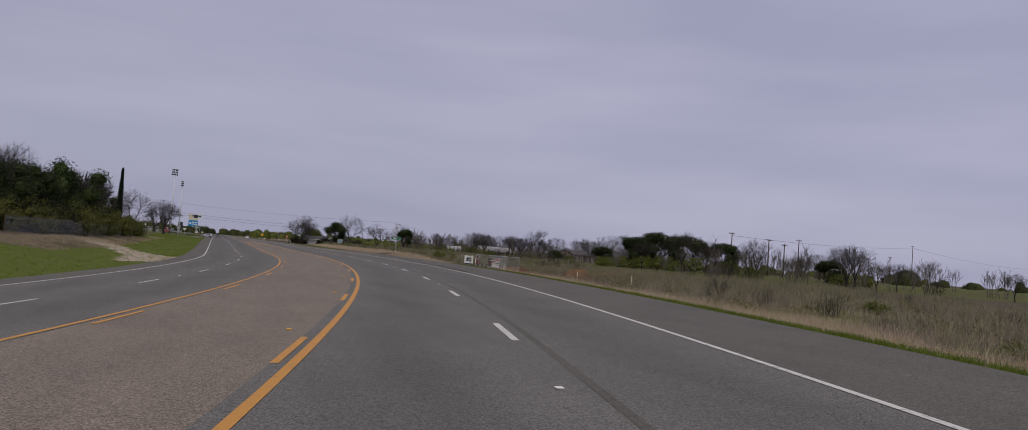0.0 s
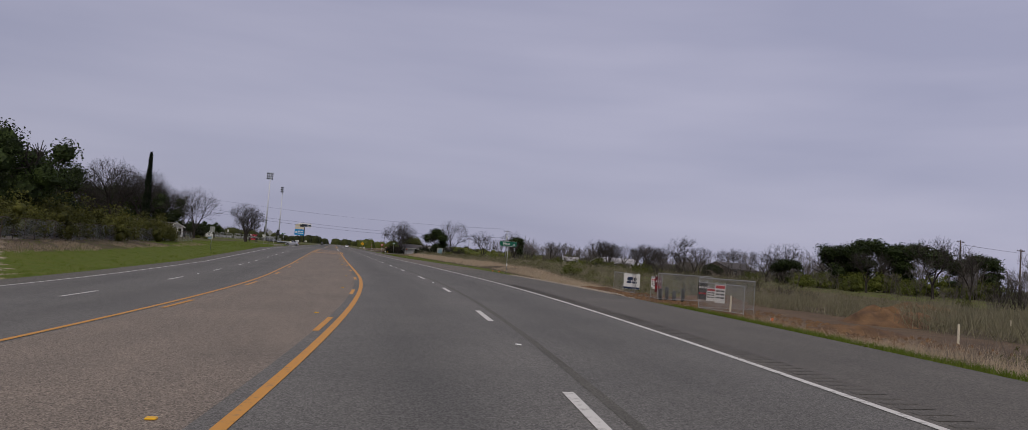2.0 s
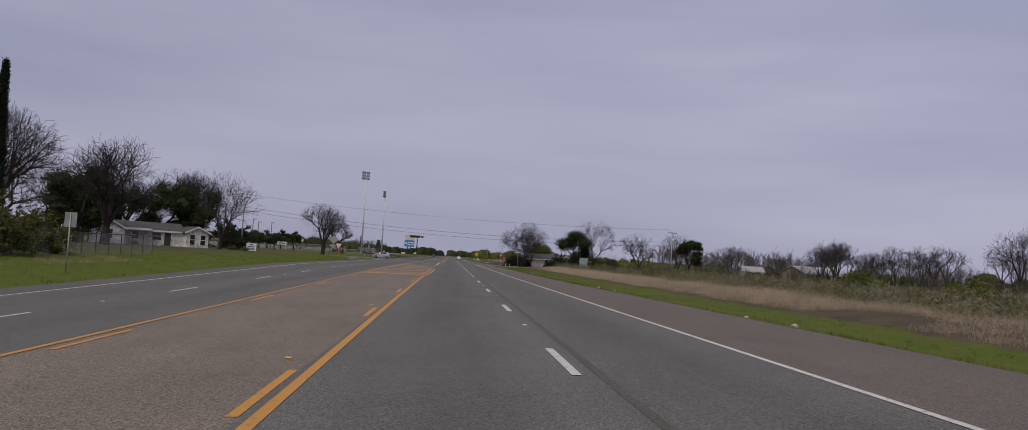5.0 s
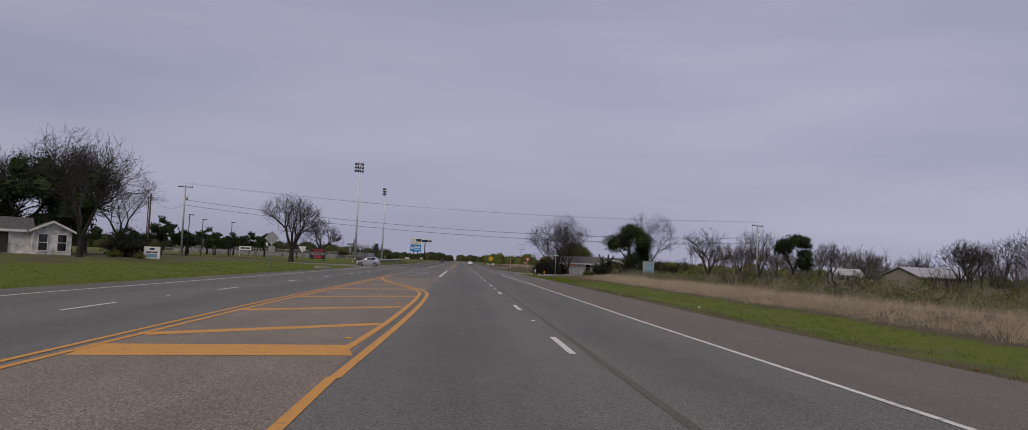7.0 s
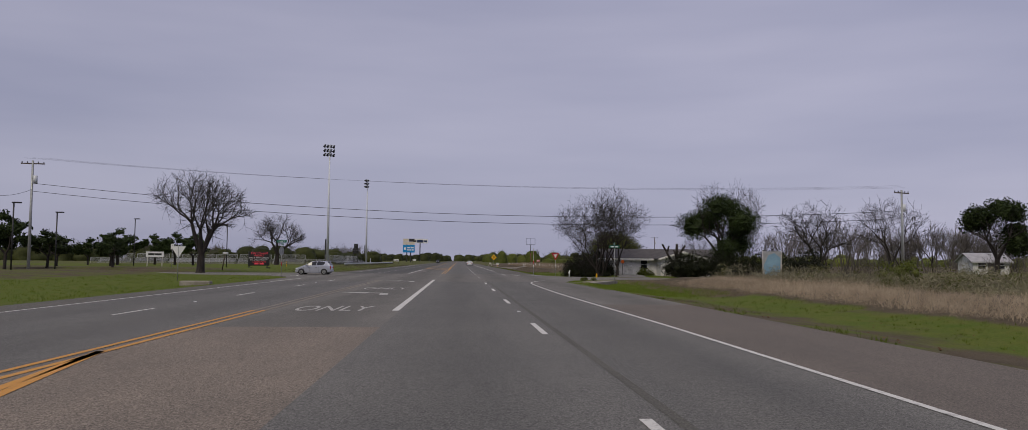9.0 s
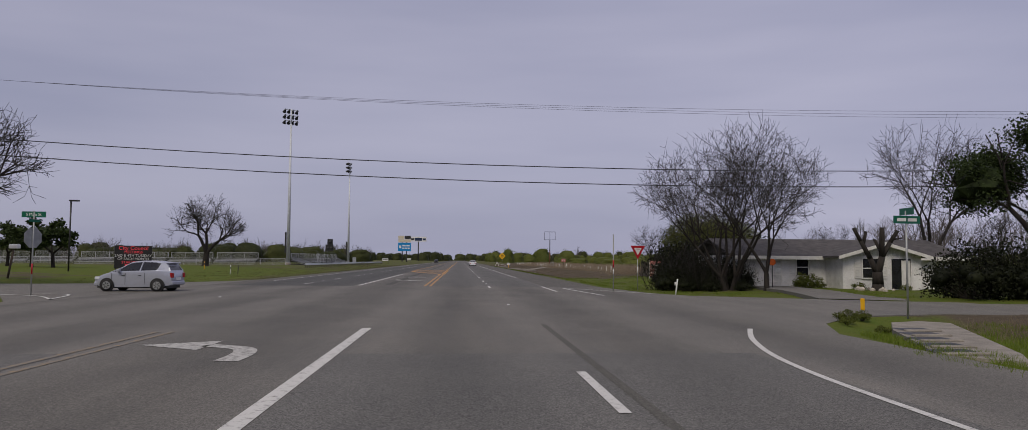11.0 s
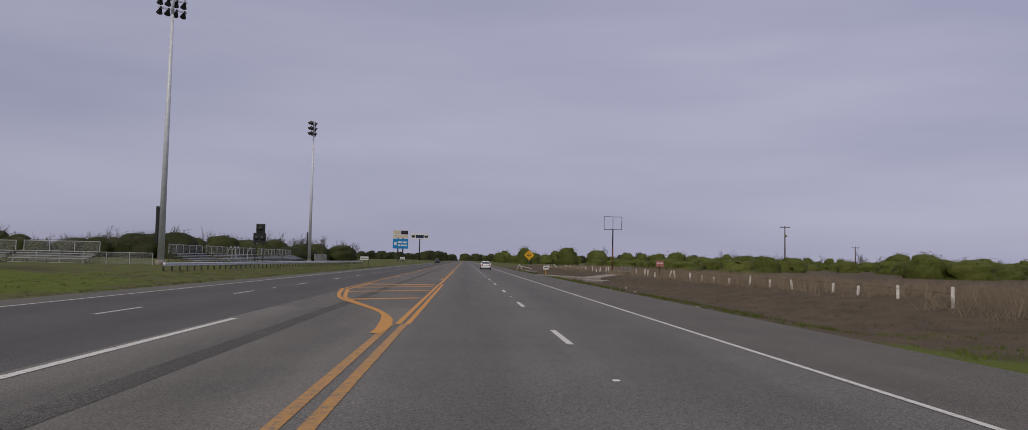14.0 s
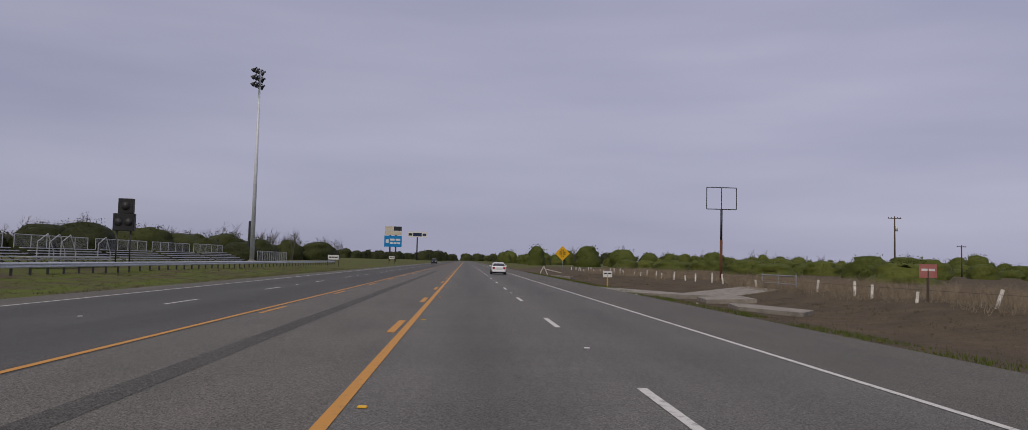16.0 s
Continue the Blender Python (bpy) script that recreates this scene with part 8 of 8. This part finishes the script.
# ---- vehicles ----
def loft(name, stations_, material, parent, label="", closed=True):
    """A skin over cross-sections of equal length."""
    n = len(stations_[0])
    v = [p for s in stations_ for p in s]
    f = [(i * n + k, i * n + (k + 1) % n, (i + 1) * n + (k + 1) % n, (i + 1) * n + k) for i in range(len(stations_) - 1) for k in range(n)]
    if closed:
        f += [tuple(range(n - 1, -1, -1)), tuple(range((len(stations_) - 1) * n, len(stations_) * n))]
    ob = raw(name, v, f, material, parent, label, smooth=False)
    bm = bmesh.new()
    bm.from_mesh(ob.data)
    bmesh.ops.recalc_face_normals(bm, faces=bm.faces)
    bm.to_mesh(ob.data)
    bm.free()
    ob.data.polygons.foreach_set("use_smooth", [True] * len(ob.data.polygons))
    ob.data.set_sharp_from_angle(angle=radians(35))
    return ob


def car(x, y, turn, paint, kind, label):
    """Nose towards +x. kind: hatch, sedan or suv."""
    c = empty("car", x, y, 0.0, turn, label, "car")
    if kind == "hatch":
        half, wheels, wr = 0.83, (-1.22, 1.22), 0.29
        low = [(-1.88, 0.42, 0.86, 0.74), (-1.80, 0.30, 1.02, 0.79), (-1.2, 0.22, 1.04, 0.83), (0.0, 0.20, 1.0, 0.83), (0.75, 0.20, 0.97, 0.83), (1.05, 0.20, 0.93, 0.82), (1.45, 0.22, 0.82, 0.79), (1.75, 0.26, 0.70, 0.72), (1.92, 0.36, 0.56, 0.58)]
        roof = [(-1.80, 0.96, 0.62), (-1.66, 1.26, 0.58), (-1.5, 1.40, 0.58), (-0.95, 1.47, 0.60), (-0.45, 1.49, 0.61), (0.1, 1.43, 0.60), (0.55, 1.20, 0.62), (1.12, 0.88, 0.68)]
    elif kind == "sedan":
        half, wheels, wr = 0.90, (-1.38, 1.42), 0.32
        low = [(-2.40, 0.45, 0.86, 0.76), (-2.28, 0.32, 1.0, 0.86), (-1.6, 0.22, 1.02, 0.90), (0.0, 0.20, 0.96, 0.90), (1.0, 0.20, 0.93, 0.90), (1.7, 0.24, 0.84, 0.86), (2.2, 0.28, 0.70, 0.78), (2.42, 0.40, 0.58, 0.62)]
        roof = [(-1.85, 1.0, 0.70), (-1.2, 1.36, 0.60), (-0.6, 1.46, 0.61), (0.0, 1.46, 0.61), (0.5, 1.36, 0.62), (1.2, 0.94, 0.72)]
    else:
        half, wheels, wr = 0.98, (-1.55, 1.5), 0.38
        low = [(-2.45, 0.55, 1.05, 0.88), (-2.38, 0.40, 1.12, 0.96), (-1.2, 0.32, 1.14, 0.98), (0.0, 0.32, 1.12, 0.98), (1.0, 0.32, 1.12, 0.98), (2.0, 0.36, 1.06, 0.95), (2.4, 0.42, 0.92, 0.88), (2.5, 0.5, 0.8, 0.8)]
        roof = [(-2.38, 1.12, 0.86), (-2.2, 1.78, 0.76), (-1.0, 1.86, 0.76), (0.3, 1.84, 0.75), (0.75, 1.7, 0.74), (1.3, 1.1, 0.82)]
    sec = []
    for px, zb, zt, w in low:
        m = zb + (zt - zb) * 0.55
        sec.append([(px, -w * 0.9, zb), (px, -w, m), (px, -w * 0.96, zt - 0.05), (px, -w * 0.86, zt), (px, w * 0.86, zt), (px, w * 0.96, zt - 0.05), (px, w, m), (px, w * 0.9, zb)])
    loft("body", sec, paint, c)
    box("underbody", (low[1][0] + 0.1, -half * 0.8, 0.15), (low[-2][0], half * 0.8, 0.4), M_BLACKPRINT, c)
    belt = lambda px: np.interp(px, [q[0] for q in low], [q[2] for q in low]) - 0.02
    wide = lambda px: np.interp(px, [q[0] for q in low], [q[3] for q in low]) * 0.88
    glass = [[(px, -wide(px), belt(px)), (px, -w, max(belt(px) + 0.005, zt - 0.05)), (px, w, max(belt(px) + 0.005, zt - 0.05)), (px, wide(px), belt(px))] for px, zt, w in roof]
    loft("glasshouse", glass, M_GLASSDARK, c, "dark tinted windows")
    top = [[(px, -w * 1.02, zt - 0.07), (px, -w * 0.9, zt), (px, w * 0.9, zt), (px, w * 1.02, zt - 0.07)] for px, zt, w in roof[1:-1]]
    loft("roof", top, paint, c)
    if kind == "hatch":  # broad rear pillars and a roof spoiler
        for s in (-1, 1):
            v = [(-1.82, s * 0.73, 0.9), (-1.02, s * 0.735, 0.92), (-1.2, s * 0.69, 1.12), (-1.34, s * 0.62, 1.38), (-1.58, s * 0.61, 1.36), (-1.72, s * 0.66, 1.15)]
            v = [(a, b - s * 0.03, c) for a, b, c in v] + [(a, b + s * 0.025, c) for a, b, c in v]
            raw("quarter_panel", v, [tuple(range(5, -1, -1)), tuple(range(6, 12))] + [(k, (k + 1) % 6, 6 + (k + 1) % 6, 6 + k) for k in range(6)], paint, c)
        box("spoiler", (-1.78, -0.55, 1.36), (-1.42, 0.55, 1.41), paint, c, bevel=0.02)
    for s in (-1, 1):
        for i in ((1, 0), (len(roof) // 2, None), (len(roof) - 2, len(roof) - 1)):
            a = roof[i[0]]
            b = roof[i[1]] if i[1] is not None else (a[0] + 0.05, belt(a[0]), wide(a[0]))
            zb = belt(b[0])
            tube("pillar", (a[0], s * a[2] * 1.02, a[1] - 0.06), (b[0] if i[1] is not None else a[0] + 0.1, s * (wide(b[0]) + 0.01), zb), 0.035, paint, c, sides=5)
        m = bmesh.new()
        add_box(m, (0.55, s * half * 0.98 - 0.02, belt(0.6) + 0.0), (0.72, s * half * 0.98 + s * 0.15 + 0.02, belt(0.6) + 0.13), 0.03)
        part("wing_mirror", m, paint, c)
        for px in (-0.45, 0.35):
            box("door_handle", (px, s * half - 0.005 if s > 0 else -half - 0.02, 0.76), (px + 0.16, s * half + 0.02 if s > 0 else -half + 0.005, 0.79), M_DARKSTEEL, c)
        for px in (-0.62, 0.32, 0.98):
            box("door_seam", (px, s * half - 0.006 if s > 0 else -half - 0.004, 0.3), (px + 0.012, s * half + 0.004 if s > 0 else -half + 0.006, 0.88), M_BLACKPRINT, c)
        tail = box("tail_lamp", (low[0][0] - 0.03, s * 0.5 - 0.0, 0.66 if kind != "suv" else 0.8), (low[0][0] + 0.16, s * 0.76, 0.90 if kind != "suv" else 1.1), M_LAMPRED, c, bevel=0.02) if s > 0 else box("tail_lamp", (low[0][0] - 0.03, -0.76, 0.66 if kind != "suv" else 0.8), (low[0][0] + 0.16, -0.5, 0.90 if kind != "suv" else 1.1), M_LAMPRED, c, bevel=0.02)
        fx = low[-2][0]
        box("headlamp", (fx - 0.15, min(s * 0.45, s * 0.74), 0.55 if kind != "suv" else 0.75), (fx + 0.12, max(s * 0.45, s * 0.74), 0.70 if kind != "suv" else 0.95), M_LAMPCLEAR, c, bevel=0.03)
        for px in wheels:
            w = tube("wheel", (px, s * (half - 0.19), wr), (px, s * (half + 0.01), wr), wr, M_TYRE, c, "black tyre", sides=20)
            bm = bmesh.new()
            add_tube(bm, (px, s * (half - 0.05), wr), (px, s * (half + 0.02), wr), wr * 0.66, sides=16)
            part("rim", bm, M_SIGNBACK, w, "silver alloy rim")
            for k in range(6):
                a = k * 1.0472
                bm = bmesh.new()
                add_tube(bm, (px + 0.06 * math.cos(a), s * (half + 0.024), wr + 0.06 * math.sin(a)), (px + wr * 0.58 * math.cos(a + 0.2), s * (half + 0.024), wr + wr * 0.58 * math.sin(a + 0.2)), 0.022, sides=4)
                part("spoke", bm, M_DARKSTEEL, w)
            arch = bmesh.new()
            add_tube(arch, (px, s * (half - 0.12), wr + 0.02), (px, s * (half - 0.004), wr + 0.02), wr + 0.05, sides=20)
            part("wheel_arch", arch, M_BLACKPRINT, c)
    box("rear_plate", (low[0][0] - 0.035, -0.26, 0.55 if kind != "sedan" else 0.7), (low[0][0], 0.26, 0.68 if kind != "sedan" else 0.82), M_SIGNWHITE, c)
    box("rear_bumper", (low[0][0] - 0.06, -half * 0.86, 0.3), (low[0][0] + 0.2, half * 0.86, 0.5), paint if kind != "suv" else M_BLACKPRINT, c, bevel=0.05)
    box("front_bumper", (low[-1][0] - 0.25, -half * 0.78, 0.24), (low[-1][0] + 0.03, half * 0.78, 0.46), paint, c, bevel=0.05)
    box("grille", (low[-1][0] - 0.02, -0.4, 0.36), (low[-1][0] + 0.045, 0.4, 0.5), M_BLACKPRINT, c)
    return c


car(-17.6, 287.6, 176, M_CARSILVER, "hatch", "silver five-door hatchback crossing the junction")
car(1.6, 452.0, 90, M_CARWHITE, "sedan", "white saloon car driving in the far lane")
car(-13.8, 640.0, -90, M_CARBLACK, "suv", "black sport utility vehicle coming the other way")
car(-56.0, 285.0, 10, M_CARBLACK, "sedan", "dark saloon parked beyond the lawn")
